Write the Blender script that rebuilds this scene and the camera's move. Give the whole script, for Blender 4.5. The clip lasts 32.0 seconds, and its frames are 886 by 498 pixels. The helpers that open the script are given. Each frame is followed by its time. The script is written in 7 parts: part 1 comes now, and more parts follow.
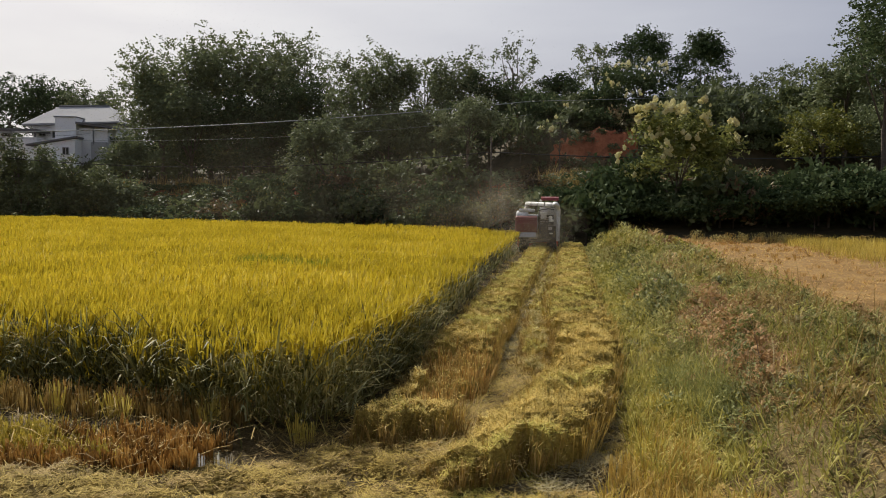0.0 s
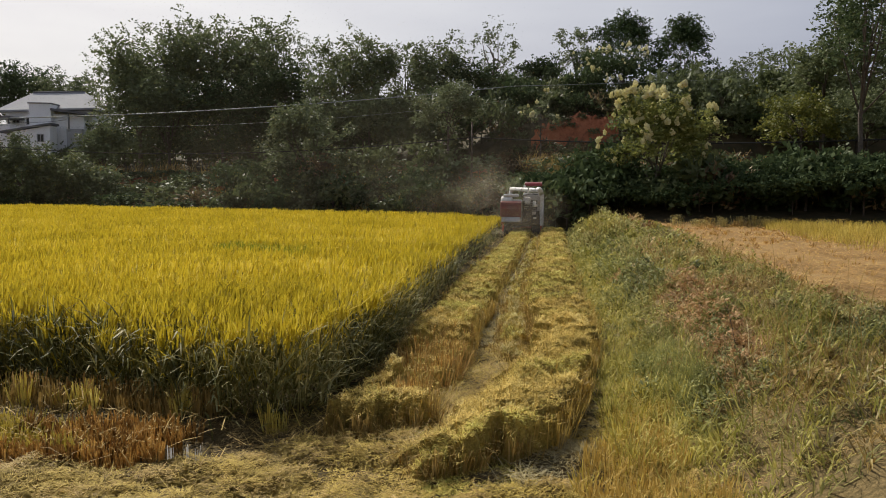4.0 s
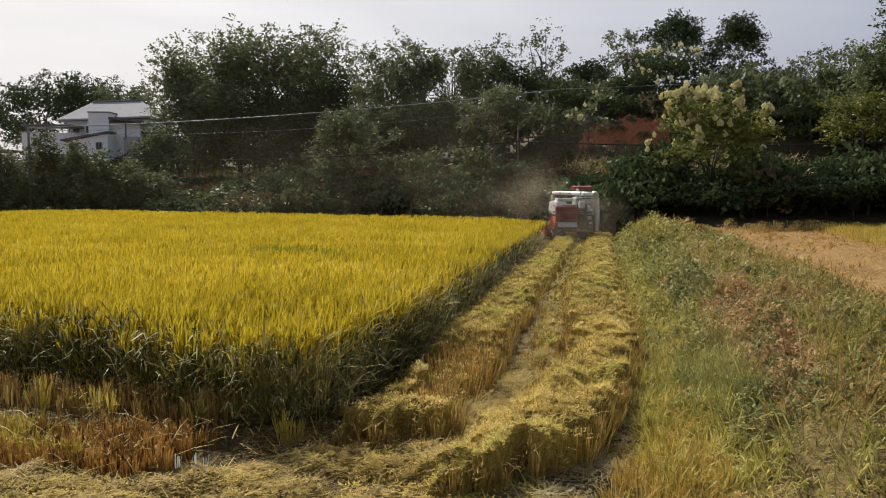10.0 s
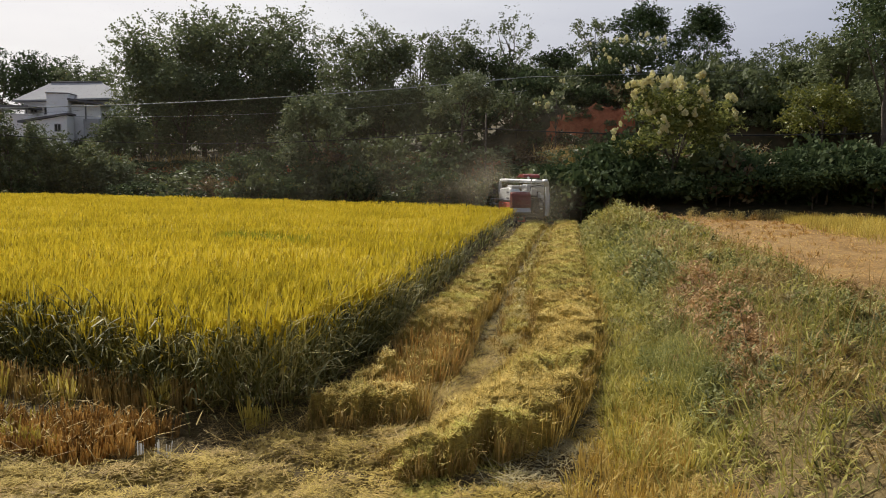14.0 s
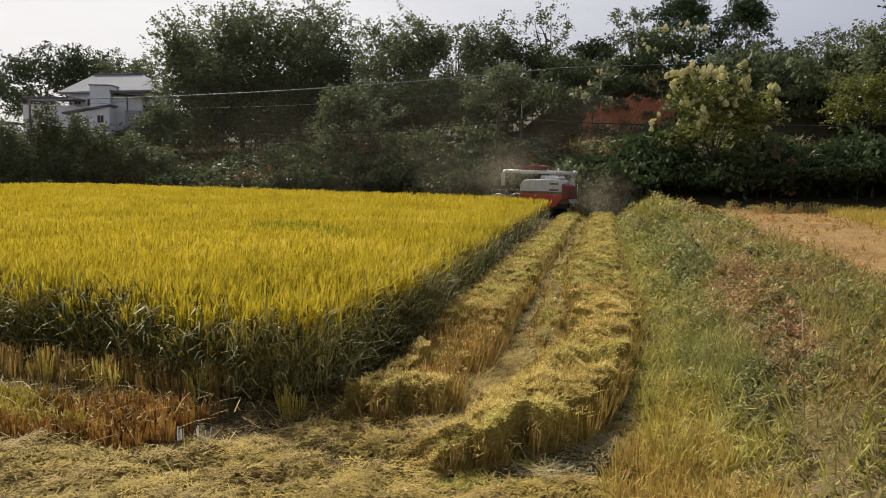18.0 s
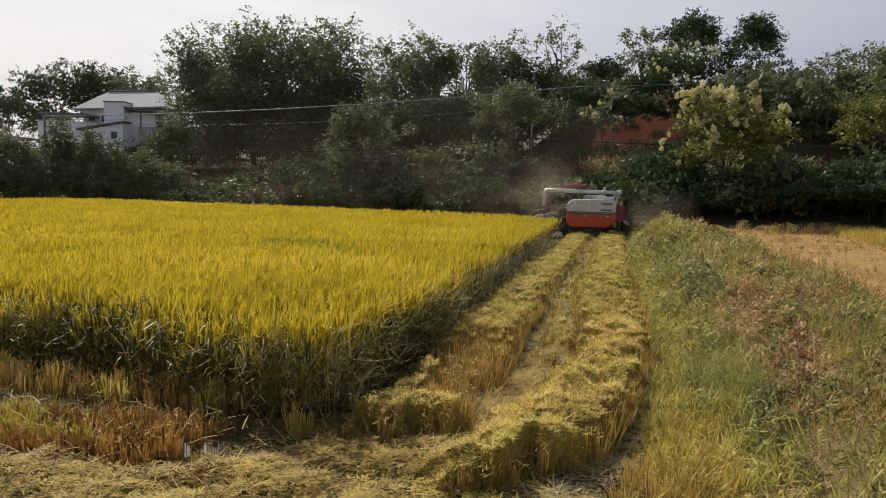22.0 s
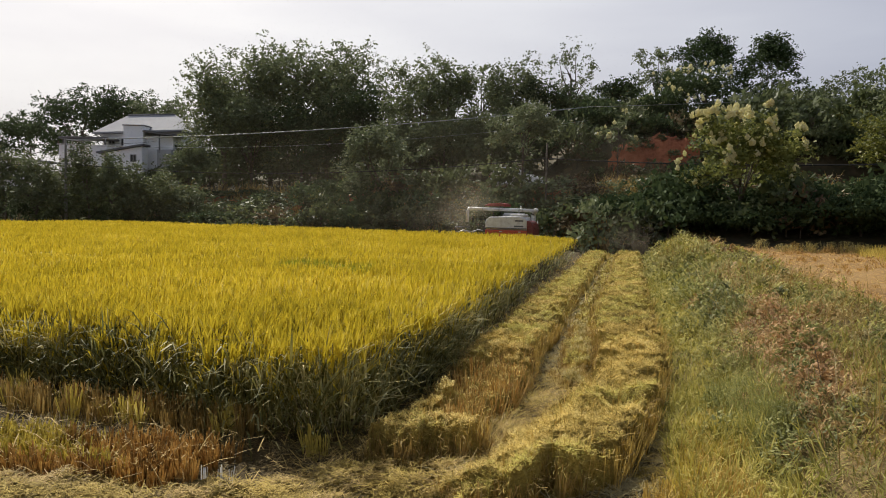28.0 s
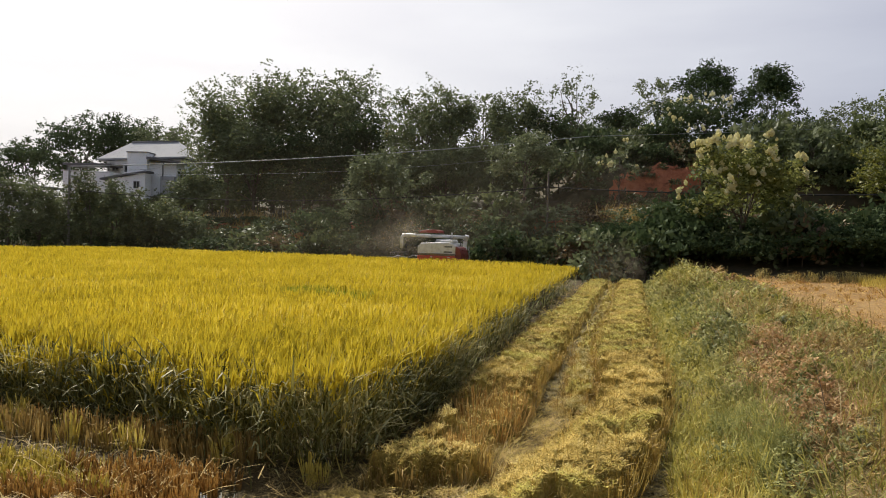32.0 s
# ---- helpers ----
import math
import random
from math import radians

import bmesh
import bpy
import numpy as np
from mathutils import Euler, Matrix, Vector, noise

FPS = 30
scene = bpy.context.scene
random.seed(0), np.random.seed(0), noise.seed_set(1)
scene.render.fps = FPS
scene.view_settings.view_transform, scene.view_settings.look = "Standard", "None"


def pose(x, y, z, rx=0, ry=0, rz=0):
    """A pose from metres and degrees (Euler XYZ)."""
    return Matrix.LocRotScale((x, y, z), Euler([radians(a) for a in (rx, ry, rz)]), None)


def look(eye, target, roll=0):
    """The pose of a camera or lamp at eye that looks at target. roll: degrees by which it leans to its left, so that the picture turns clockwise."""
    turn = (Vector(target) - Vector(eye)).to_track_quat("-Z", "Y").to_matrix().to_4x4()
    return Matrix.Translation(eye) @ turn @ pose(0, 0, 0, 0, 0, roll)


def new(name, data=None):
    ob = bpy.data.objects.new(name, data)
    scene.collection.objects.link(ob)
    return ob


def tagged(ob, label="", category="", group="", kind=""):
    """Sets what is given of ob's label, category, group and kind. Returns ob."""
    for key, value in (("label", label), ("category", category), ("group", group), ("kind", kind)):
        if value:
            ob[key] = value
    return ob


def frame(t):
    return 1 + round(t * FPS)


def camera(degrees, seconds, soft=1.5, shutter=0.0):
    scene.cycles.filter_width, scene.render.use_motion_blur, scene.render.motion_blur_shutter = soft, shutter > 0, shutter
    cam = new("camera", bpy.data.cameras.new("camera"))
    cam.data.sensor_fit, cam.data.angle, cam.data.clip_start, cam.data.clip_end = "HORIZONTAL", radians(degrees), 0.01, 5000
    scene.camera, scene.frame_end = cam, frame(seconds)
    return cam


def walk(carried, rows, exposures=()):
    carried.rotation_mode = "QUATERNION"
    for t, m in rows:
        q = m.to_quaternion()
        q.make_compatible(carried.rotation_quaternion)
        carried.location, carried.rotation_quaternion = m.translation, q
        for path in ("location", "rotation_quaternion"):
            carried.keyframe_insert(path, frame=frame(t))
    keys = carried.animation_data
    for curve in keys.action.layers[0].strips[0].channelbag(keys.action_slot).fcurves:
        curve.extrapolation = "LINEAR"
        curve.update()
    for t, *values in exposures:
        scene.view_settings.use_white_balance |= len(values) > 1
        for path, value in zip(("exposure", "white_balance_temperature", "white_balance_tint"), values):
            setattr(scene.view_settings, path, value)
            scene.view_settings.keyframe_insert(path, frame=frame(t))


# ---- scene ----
cam = camera(61.8, 32.0, 1.0)
PATH = [
    (0, (-0.354, -0.483, 2.352), (-0.245, 1.51, 2.229), 0.8),
    (0.5, (-0.349, -0.481, 2.353), (-0.236, 1.511, 2.22), 0.9),
    (1, (-0.351, -0.476, 2.344), (-0.23, 1.516, 2.201), 0.8),
    (1.5, (-0.345, -0.473, 2.357), (-0.218, 1.517, 2.201), 0.8),
    (2, (-0.34, -0.475, 2.361), (-0.205, 1.514, 2.209), 0.8),
    (2.5, (-0.347, -0.477, 2.364), (-0.199, 1.513, 2.225), 0.7),
    (4.5, (-0.199, -0.333, 2.332), (-0.043, 1.654, 2.162), 0.5),
    (5, (-0.157, -0.248, 2.295), (-0.094, 1.743, 2.12), 1.3),
    (5.5, (-0.192, -0.079, 2.281), (-0.156, 1.915, 2.133), 1.0),
    (6, (-0.191, -0.007, 2.278), (-0.209, 1.989, 2.149), 0.5),
    (6.5, (-0.114, 0.0, 2.279), (-0.154, 1.996, 2.154), 0.4),
    (7, (-0.008, 0.004, 2.279), (-0.051, 1.999, 2.154), 0.4),
    (7.5, (0.051, -0.016, 2.284), (0.014, 1.98, 2.161), 0.3),
    (8, (0.05, -0.003, 2.272), (0.013, 1.993, 2.148), -0.1),
    (8.5, (0.033, -0.006, 2.276), (-0.002, 1.989, 2.14), -0.3),
    (9, (0.018, -0.016, 2.278), (0.015, 1.979, 2.137), -0.2),
    (9.5, (0.016, -0.013, 2.276), (0.033, 1.982, 2.132), 0.1),
    (10, (0.01, -0.015, 2.278), (0.033, 1.98, 2.132), 0.3),
    (10.5, (0.009, -0.016, 2.277), (0.039, 1.979, 2.131), 0.4),
    (11, (0.009, -0.001, 2.279), (0.055, 1.993, 2.133), 0.6),
    (11.5, (0.015, 0.001, 2.274), (0.083, 1.995, 2.129), 0.7),
    (12, (0.019, 0.006, 2.268), (0.106, 1.998, 2.12), 0.7),
    (12.5, (0.02, 0.012, 2.27), (0.119, 2.004, 2.112), 0.6),
    (13, (0.014, 0.014, 2.268), (0.124, 2.004, 2.102), 0.7),
    (13.5, (0.006, -0.005, 2.271), (0.12, 1.984, 2.093), 0.8),
    (15.5, (0.01, -0.004, 2.262), (0.105, 1.986, 2.08), 1.1),
    (16, (-0.001, -0.007, 2.265), (0.087, 1.984, 2.088), 1.1),
    (16.5, (-0.003, -0.005, 2.266), (0.068, 1.986, 2.091), 1.2),
    (17, (-0.004, 0.004, 2.259), (0.041, 1.996, 2.083), 1.2),
    (17.5, (-0.011, 0.014, 2.256), (0.021, 2.004, 2.064), 1.1),
    (18, (-0.009, 0.01, 2.264), (0.011, 2.0, 2.059), 1.0),
    (18.5, (-0.002, 0.01, 2.269), (0.012, 1.999, 2.065), 1.0),
    (19, (0.003, 0.001, 2.272), (0.02, 1.992, 2.085), 1.0),
    (19.5, (-0.006, 0.011, 2.273), (0.011, 2.003, 2.097), 1.1),
    (20, (-0.013, 0.015, 2.273), (-0.002, 2.007, 2.104), 1.2),
    (20.5, (-0.014, 0.005, 2.272), (-0.01, 1.998, 2.108), 1.3),
    (21, (-0.014, 0.003, 2.276), (-0.015, 1.996, 2.115), 1.4),
    (21.5, (-0.014, 0.001, 2.273), (-0.017, 1.995, 2.115), 1.4),
    (22, (-0.009, 0.004, 2.273), (-0.015, 1.997, 2.115), 1.4),
    (22.5, (-0.007, 0.002, 2.269), (-0.01, 1.996, 2.108), 1.4),
    (23, (-0.002, -0.006, 2.269), (0.002, 1.987, 2.105), 1.4),
    (23.5, (0.003, -0.011, 2.265), (0.015, 1.982, 2.101), 1.3),
    (24, (-0.003, -0.004, 2.262), (0.013, 1.989, 2.091), 1.3),
    (24.5, (-0.01, 0.004, 2.26), (0.006, 1.995, 2.079), 1.3),
    (25, (-0.028, 0.003, 2.257), (-0.054, 1.994, 2.066), 1.2),
    (25.5, (-0.024, 0.011, 2.256), (-0.144, 1.998, 2.058), 1.0),
    (27.5, (-0.015, 0.01, 2.269), (-0.121, 1.998, 2.078), 1.1),
    (28, (-0.01, 0.005, 2.278), (-0.059, 2.001, 2.174), 1.1),
    (28.5, (-0.005, -0.005, 2.293), (-0.016, 1.995, 2.259), 1.1),
    (29, (-0.011, -0.006, 2.299), (0.003, 1.994, 2.3), 1.2),
    (29.5, (-0.007, -0.017, 2.297), (0.019, 1.982, 2.323), 1.3),
    (30, (-0.012, -0.011, 2.293), (0.024, 1.988, 2.325), 1.4),
    (30.5, (-0.012, -0.019, 2.291), (0.023, 1.981, 2.321), 1.4),
    (31, (-0.016, -0.01, 2.28), (-0.008, 1.99, 2.292), 1.5),
    (31.5, (-0.013, -0.009, 2.271), (-0.031, 1.991, 2.257), 1.5),
    (32, (-0.024, -0.004, 2.27), (-0.078, 1.995, 2.241), 1.4),
]
EXPOSURES = [(0, 0.01), (2.5, 0.06), (4.5, 0.09), (6, 0.19), (9, 0.17), (12, 0.03), (13.5, 0.14), (17, 0.16), (19, 0.14), (22, 0.1), (24, 0.07), (25, 0.13), (28, 0.18), (30, 0.32), (32, 0.31)]
walk(cam, [(t, look(e, g, r)) for t, e, g, r in PATH], EXPOSURES)

# ---- sky, sun, exposure ----
SUN_DIR = Vector((-0.37, 0.68, 0.64)).normalized()      # towards the sun
world = bpy.data.worlds.new("sky")
scene.world = world
world.use_nodes = True
wn, wl = world.node_tree.nodes, world.node_tree.links
wn.clear()
w_out = wn.new("ShaderNodeOutputWorld")
w_bg = wn.new("ShaderNodeBackground")
w_sky = wn.new("ShaderNodeTexSky")
w_sky.sky_type = "NISHITA"
w_sky.sun_disc = False
w_sky.sun_elevation = math.asin(SUN_DIR.z)
w_sky.sun_rotation = math.atan2(SUN_DIR.x, SUN_DIR.y)
w_sky.dust_density, w_sky.air_density, w_sky.ozone_density = 4.0, 1.2, 1.5
w_haze = wn.new("ShaderNodeMixRGB")
w_co = wn.new("ShaderNodeTexCoord")
# the haze lies low: the sky is clearer and darker overhead
w_sep = wn.new("ShaderNodeSeparateXYZ")
w_clear = wn.new("ShaderNodeMapRange")
for w_k, w_v in (("From Min", 0.30), ("From Max", 0.75), ("To Min", 0.86), ("To Max", 0.25)):
    w_clear.inputs[w_k].default_value = w_v
wl.new(w_co.outputs["Generated"], w_sep.inputs[0])
wl.new(w_sep.outputs["Z"], w_clear.inputs["Value"])
wl.new(w_clear.outputs[0], w_haze.inputs[0])
w_map = wn.new("ShaderNodeMapping")
w_map.inputs["Scale"].default_value = (1.0, 1.0, 5.0)
w_noise = wn.new("ShaderNodeTexNoise")
w_noise.inputs["Scale"].default_value = 3.0
w_noise.inputs["Detail"].default_value = 5.0
w_ramp = wn.new("ShaderNodeValToRGB")
w_ramp.color_ramp.elements[0].position, w_ramp.color_ramp.elements[1].position = 0.35, 0.75
w_ramp.color_ramp.elements[0].color = (0.93, 0.93, 0.95, 1)
w_ramp.color_ramp.elements[1].color = (1.10, 1.10, 1.08, 1)
# haze grows brighter and whiter towards the sun
w_dot = wn.new("ShaderNodeVectorMath")
w_dot.operation = "DOT_PRODUCT"
w_dot.inputs[1].default_value = SUN_DIR
w_glow = wn.new("ShaderNodeValToRGB")
w_glow.color_ramp.elements[0].position, w_glow.color_ramp.elements[1].position = 0.5, 0.95
w_glow.color_ramp.elements[0].color = (3.9, 4.05, 4.9, 1)
w_glow.color_ramp.elements[1].color = (8.0, 7.95, 8.1, 1)
w_mul = wn.new("ShaderNodeMixRGB")
w_mul.blend_type = "MULTIPLY"
w_mul.inputs[0].default_value = 1.0
wl.new(w_co.outputs["Generated"], w_dot.inputs[0])
wl.new(w_dot.outputs["Value"], w_glow.inputs[0])
wl.new(w_glow.outputs[0], w_mul.inputs[1])
wl.new(w_ramp.outputs[0], w_mul.inputs[2])
wl.new(w_co.outputs["Generated"], w_map.inputs[0])
wl.new(w_map.outputs[0], w_noise.inputs[0])
wl.new(w_noise.outputs[0], w_ramp.inputs[0])
wl.new(w_sky.outputs[0], w_haze.inputs[1])
wl.new(w_mul.outputs[0], w_haze.inputs[2])
wl.new(w_haze.outputs[0], w_bg.inputs[0])
w_bg.inputs[1].default_value = 0.10
wl.new(w_bg.outputs[0], w_out.inputs[0])

sun = new("sun", bpy.data.lights.new("sun", "SUN"))
sun.data.energy, sun.data.angle, sun.data.color = 5.0, radians(0.6), (1.0, 0.948, 0.86)
sun.matrix_world = look(SUN_DIR * 50, (0, 0, 0))


# ---- materials ----
def ramp_of(nt, fac, colours, spread=None):
    r = nt.nodes.new("ShaderNodeValToRGB")
    el = r.color_ramp.elements
    while len(el) < len(colours):
        el.new(0.5)
    for i, c in enumerate(colours):
        el[i].position = spread[i] if spread else i / (len(colours) - 1)
        el[i].color = (*c, 1)
    nt.links.new(fac, r.inputs[0])
    return r.outputs[0]


def base_mat(name):
    m = bpy.data.materials.new(name)
    m.use_nodes = True
    nt = m.node_tree
    return m, nt, nt.nodes["Principled BSDF"], nt.nodes["Material Output"]


def noise_of(nt, scale, detail=4.0, rough=0.55):
    co = nt.nodes.new("ShaderNodeTexCoord")
    n = nt.nodes.new("ShaderNodeTexNoise")
    n.inputs["Scale"].default_value, n.inputs["Detail"].default_value, n.inputs["Roughness"].default_value = scale, detail, rough
    nt.links.new(co.outputs["Object"], n.inputs["Vector"])
    return n.outputs[0]


def bump_of(nt, p, height, strength, dist=0.02):
    b = nt.nodes.new("ShaderNodeBump")
    b.inputs["Strength"].default_value, b.inputs["Distance"].default_value = strength, dist
    nt.links.new(height, b.inputs["Height"])
    nt.links.new(b.outputs[0], p.inputs["Normal"])


def leaf_mat(name, colours, through_part=0.3, rough=0.6, patch=0.6, per_object=0.0, gloss=0.18, clump=None):
    """Leaves, blades and straw: every piece takes its own tone, with clumps and broad patches over it; thin pieces let light through."""
    m, nt, p, out = base_mat(name)
    geo = nt.nodes.new("ShaderNodeNewGeometry")
    mix = nt.nodes.new("ShaderNodeMath")
    mix.operation = "MULTIPLY_ADD"
    nt.links.new(geo.outputs["Random Per Island"], mix.inputs[0])
    mix.inputs[1].default_value = 0.5
    far, near = nt.nodes.new("ShaderNodeMath"), nt.nodes.new("ShaderNodeMath")
    far.operation = near.operation = "MULTIPLY_ADD"
    nt.links.new(noise_of(nt, patch, 3.0), far.inputs[0])
    far.inputs[1].default_value, far.inputs[2].default_value = 1.1, -0.80
    nt.links.new(noise_of(nt, clump or patch * 6, 2.0), near.inputs[0])
    near.inputs[1].default_value = 1.0
    nt.links.new(far.outputs[0], near.inputs[2])
    nt.links.new(near.outputs[0], mix.inputs[2])
    fac = mix.outputs[0]
    if per_object:
        info = nt.nodes.new("ShaderNodeObjectInfo")
        add = nt.nodes.new("ShaderNodeMath")
        add.operation = "MULTIPLY_ADD"
        nt.links.new(info.outputs["Random"], add.inputs[0])
        add.inputs[1].default_value = per_object
        nt.links.new(fac, add.inputs[2])
        off = nt.nodes.new("ShaderNodeMath")
        off.operation = "SUBTRACT"
        nt.links.new(add.outputs[0], off.inputs[0])
        off.inputs[1].default_value = per_object / 2
        fac = off.outputs[0]
    col = ramp_of(nt, fac, colours)
    nt.links.new(col, p.inputs["Base Color"])
    p.inputs["Roughness"].default_value = rough
    p.inputs["Specular IOR Level"].default_value = gloss
    if through_part:
        tr = nt.nodes.new("ShaderNodeBsdfTranslucent")
        nt.links.new(col, tr.inputs[0])
        ms = nt.nodes.new("ShaderNodeMixShader")
        ms.inputs[0].default_value = through_part
        nt.links.new(p.outputs[0], ms.inputs[1])
        nt.links.new(tr.outputs[0], ms.inputs[2])
        nt.links.new(ms.outputs[0], out.inputs["Surface"])
    return m


def soil_mat(name, colours, fine, coarse, rough=0.95, bump=0.6, dist=0.05):
    m, nt, p, out = base_mat(name)
    a, b = noise_of(nt, fine, 8.0, 0.65), noise_of(nt, coarse, 4.0)
    mix = nt.nodes.new("ShaderNodeMixRGB")
    mix.inputs[0].default_value = 0.45
    nt.links.new(a, mix.inputs[1])
    nt.links.new(b, mix.inputs[2])
    nt.links.new(ramp_of(nt, mix.outputs[0], colours, [0.3 + 0.4 * i / (len(colours) - 1) for i in range(len(colours))]), p.inputs["Base Color"])
    p.inputs["Roughness"].default_value = rough
    p.inputs["Specular IOR Level"].default_value = 0.15
    bump_of(nt, p, a, bump, dist)
    return m


def paint_mat(name, colour, rough=0.4, metal=0.0, dirt=(0.25, 0.2, 0.13), dirt_part=0.35, scale=5.0):
    """Painted or bare sheet with dust and streaks."""
    m, nt, p, out = base_mat(name)
    n = noise_of(nt, scale, 6.0, 0.7)
    r = nt.nodes.new("ShaderNodeValToRGB")
    r.color_ramp.elements[0].position, r.color_ramp.elements[1].position = 0.42, 0.75
    nt.links.new(n, r.inputs[0])
    k = nt.nodes.new("ShaderNodeMath")
    k.operation = "MULTIPLY"
    k.inputs[1].default_value = dirt_part
    nt.links.new(r.outputs[0], k.inputs[0])
    mix = nt.nodes.new("ShaderNodeMixRGB")
    mix.inputs[1].default_value, mix.inputs[2].default_value = (*colour, 1), (*dirt, 1)
    nt.links.new(k.outputs[0], mix.inputs[0])
    nt.links.new(mix.outputs[0], p.inputs["Base Color"])
    p.inputs["Roughness"].default_value, p.inputs["Metallic"].default_value = rough, metal
    bump_of(nt, p, n, 0.08, 0.01)
    return m


M_EAR = leaf_mat("ripe_rice_ear", [(0.275, 0.221, 0.019), (0.449, 0.351, 0.025), (0.556, 0.429, 0.034), (0.642, 0.515, 0.099)], 0.35, 0.8, 0.5, clump=4.0)
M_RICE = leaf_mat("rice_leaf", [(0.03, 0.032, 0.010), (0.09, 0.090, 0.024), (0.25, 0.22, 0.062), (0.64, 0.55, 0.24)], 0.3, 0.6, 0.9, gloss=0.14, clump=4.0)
M_LATE = leaf_mat("late_green_rice", [(0.10, 0.13, 0.012), (0.21, 0.24, 0.02), (0.33, 0.33, 0.03), (0.46, 0.42, 0.06)], 0.35, 0.7, 0.5)
M_RICE_UNDER = soil_mat("rice_under_canopy", [(0.20, 0.155, 0.02), (0.38, 0.30, 0.03), (0.46, 0.37, 0.05)], 14.0, 0.5)
M_MAT = leaf_mat("chopped_straw", [(0.152, 0.112, 0.025), (0.443, 0.323, 0.07), (0.723, 0.531, 0.135), (0.8, 0.69, 0.292)], 0.15, 0.7, 1.2, clump=7.0)
M_MAT_GREEN = leaf_mat("chopped_green_straw", [(0.119, 0.109, 0.021), (0.368, 0.326, 0.057), (0.63, 0.548, 0.107), (0.8, 0.712, 0.237)], 0.15, 0.7, 1.2, clump=7.0)
M_STUB_GREEN = leaf_mat("green_gold_stubble", [(0.192, 0.148, 0.032), (0.445, 0.347, 0.067), (0.665, 0.522, 0.11), (0.8, 0.679, 0.222)], 0.2, 0.7, 0.9)
M_LITTER = leaf_mat("dark_brown_litter", [(0.03, 0.021, 0.008), (0.09, 0.062, 0.022), (0.20, 0.14, 0.05), (0.42, 0.33, 0.15)], 0.1, 0.8, 0.9, clump=5.0)
M_STUB = leaf_mat("rice_stubble", [(0.20, 0.135, 0.035), (0.42, 0.29, 0.07), (0.56, 0.39, 0.10), (0.66, 0.50, 0.18)], 0.2, 0.7, 0.9, clump=7.0)
M_STUB_ORANGE = leaf_mat("orange_stubble", [(0.121, 0.063, 0.019), (0.363, 0.199, 0.051), (0.553, 0.335, 0.096), (0.684, 0.512, 0.201)], 0.2, 0.7, 1.6, clump=6.0)
M_HILL_ORANGE = leaf_mat("orange_stubble_hill", [(0.121, 0.063, 0.019), (0.363, 0.199, 0.051), (0.553, 0.335, 0.096), (0.684, 0.512, 0.201)], 0.2, 0.7, 1.6, 0.45, clump=30.0)
M_HILL_GREEN = leaf_mat("green_gold_stubble_hill", [(0.197, 0.156, 0.033), (0.457, 0.367, 0.069), (0.683, 0.552, 0.113), (0.8, 0.718, 0.228)], 0.2, 0.7, 0.9, 0.4, clump=30.0)
M_RIDGE = leaf_mat("beige_straw", [(0.14, 0.115, 0.033), (0.33, 0.27, 0.085), (0.50, 0.415, 0.155), (0.64, 0.56, 0.27)], 0.15, 0.7, 1.2)
M_STUB_BROWN = leaf_mat("brown_stubble", [(0.112, 0.075, 0.022), (0.271, 0.178, 0.052), (0.393, 0.262, 0.079), (0.561, 0.421, 0.168)], 0.2, 0.7, 1.2, clump=6.0)
M_STRAW = leaf_mat("loose_straw", [(0.07, 0.045, 0.014), (0.26, 0.172, 0.045), (0.48, 0.328, 0.092), (0.66, 0.49, 0.21)], 0.1, 0.7, 1.0, clump=6.0)
M_GRASS = leaf_mat("bund_grass", [(0.071, 0.071, 0.014), (0.22, 0.213, 0.043), (0.399, 0.361, 0.087), (0.696, 0.605, 0.232)], 0.3, 0.75, 0.7, clump=7.0)
M_GRASS_GREY = leaf_mat("fine_grey_green_weed", [(0.098, 0.094, 0.028), (0.265, 0.25, 0.076), (0.425, 0.393, 0.136), (0.632, 0.563, 0.233)], 0.3, 0.8, 0.9, clump=6.0)
M_GRASS_DRY = leaf_mat("dry_grass", [(0.115, 0.071, 0.021), (0.276, 0.184, 0.053), (0.402, 0.287, 0.092), (0.575, 0.46, 0.207)], 0.25, 0.65, 0.8, clump=7.0)
M_WEED_RED = leaf_mat("withered_red_weed", [(0.152, 0.084, 0.035), (0.341, 0.202, 0.086), (0.481, 0.304, 0.136), (0.632, 0.455, 0.221)], 0.2, 0.7, 0.8, clump=6.0)
M_FEATHER = leaf_mat("feathery_green_weed", [(0.062, 0.068, 0.021), (0.167, 0.174, 0.05), (0.28, 0.281, 0.086), (0.447, 0.434, 0.158)], 0.3, 0.75, 0.9, clump=5.0)
M_WEED_DARK = leaf_mat("dark_leafy_weed", [(0.059, 0.063, 0.02), (0.134, 0.14, 0.044), (0.269, 0.272, 0.09), (0.605, 0.592, 0.23)], 0.25, 0.6, 0.9)
M_STRAW_PALE = leaf_mat("bleached_straw", [(0.14, 0.11, 0.044), (0.28, 0.226, 0.1), (0.4, 0.331, 0.164), (0.52, 0.451, 0.256)], 0.1, 0.8, 1.0)
M_STALK = leaf_mat("bleached_white_stalk", [(0.55, 0.54, 0.50), (0.70, 0.69, 0.65), (0.80, 0.79, 0.75)], 0.1, 0.8, 1.0)
# a paler copy of bund_grass; sunlight on the bund's edge is in its colour
M_GRASS_LIT = leaf_mat("sunlit_yellow_green_grass", [(0.108, 0.097, 0.022), (0.324, 0.287, 0.059), (0.519, 0.448, 0.108), (0.692, 0.605, 0.216)], 0.3, 0.75, 0.9, clump=6.0)
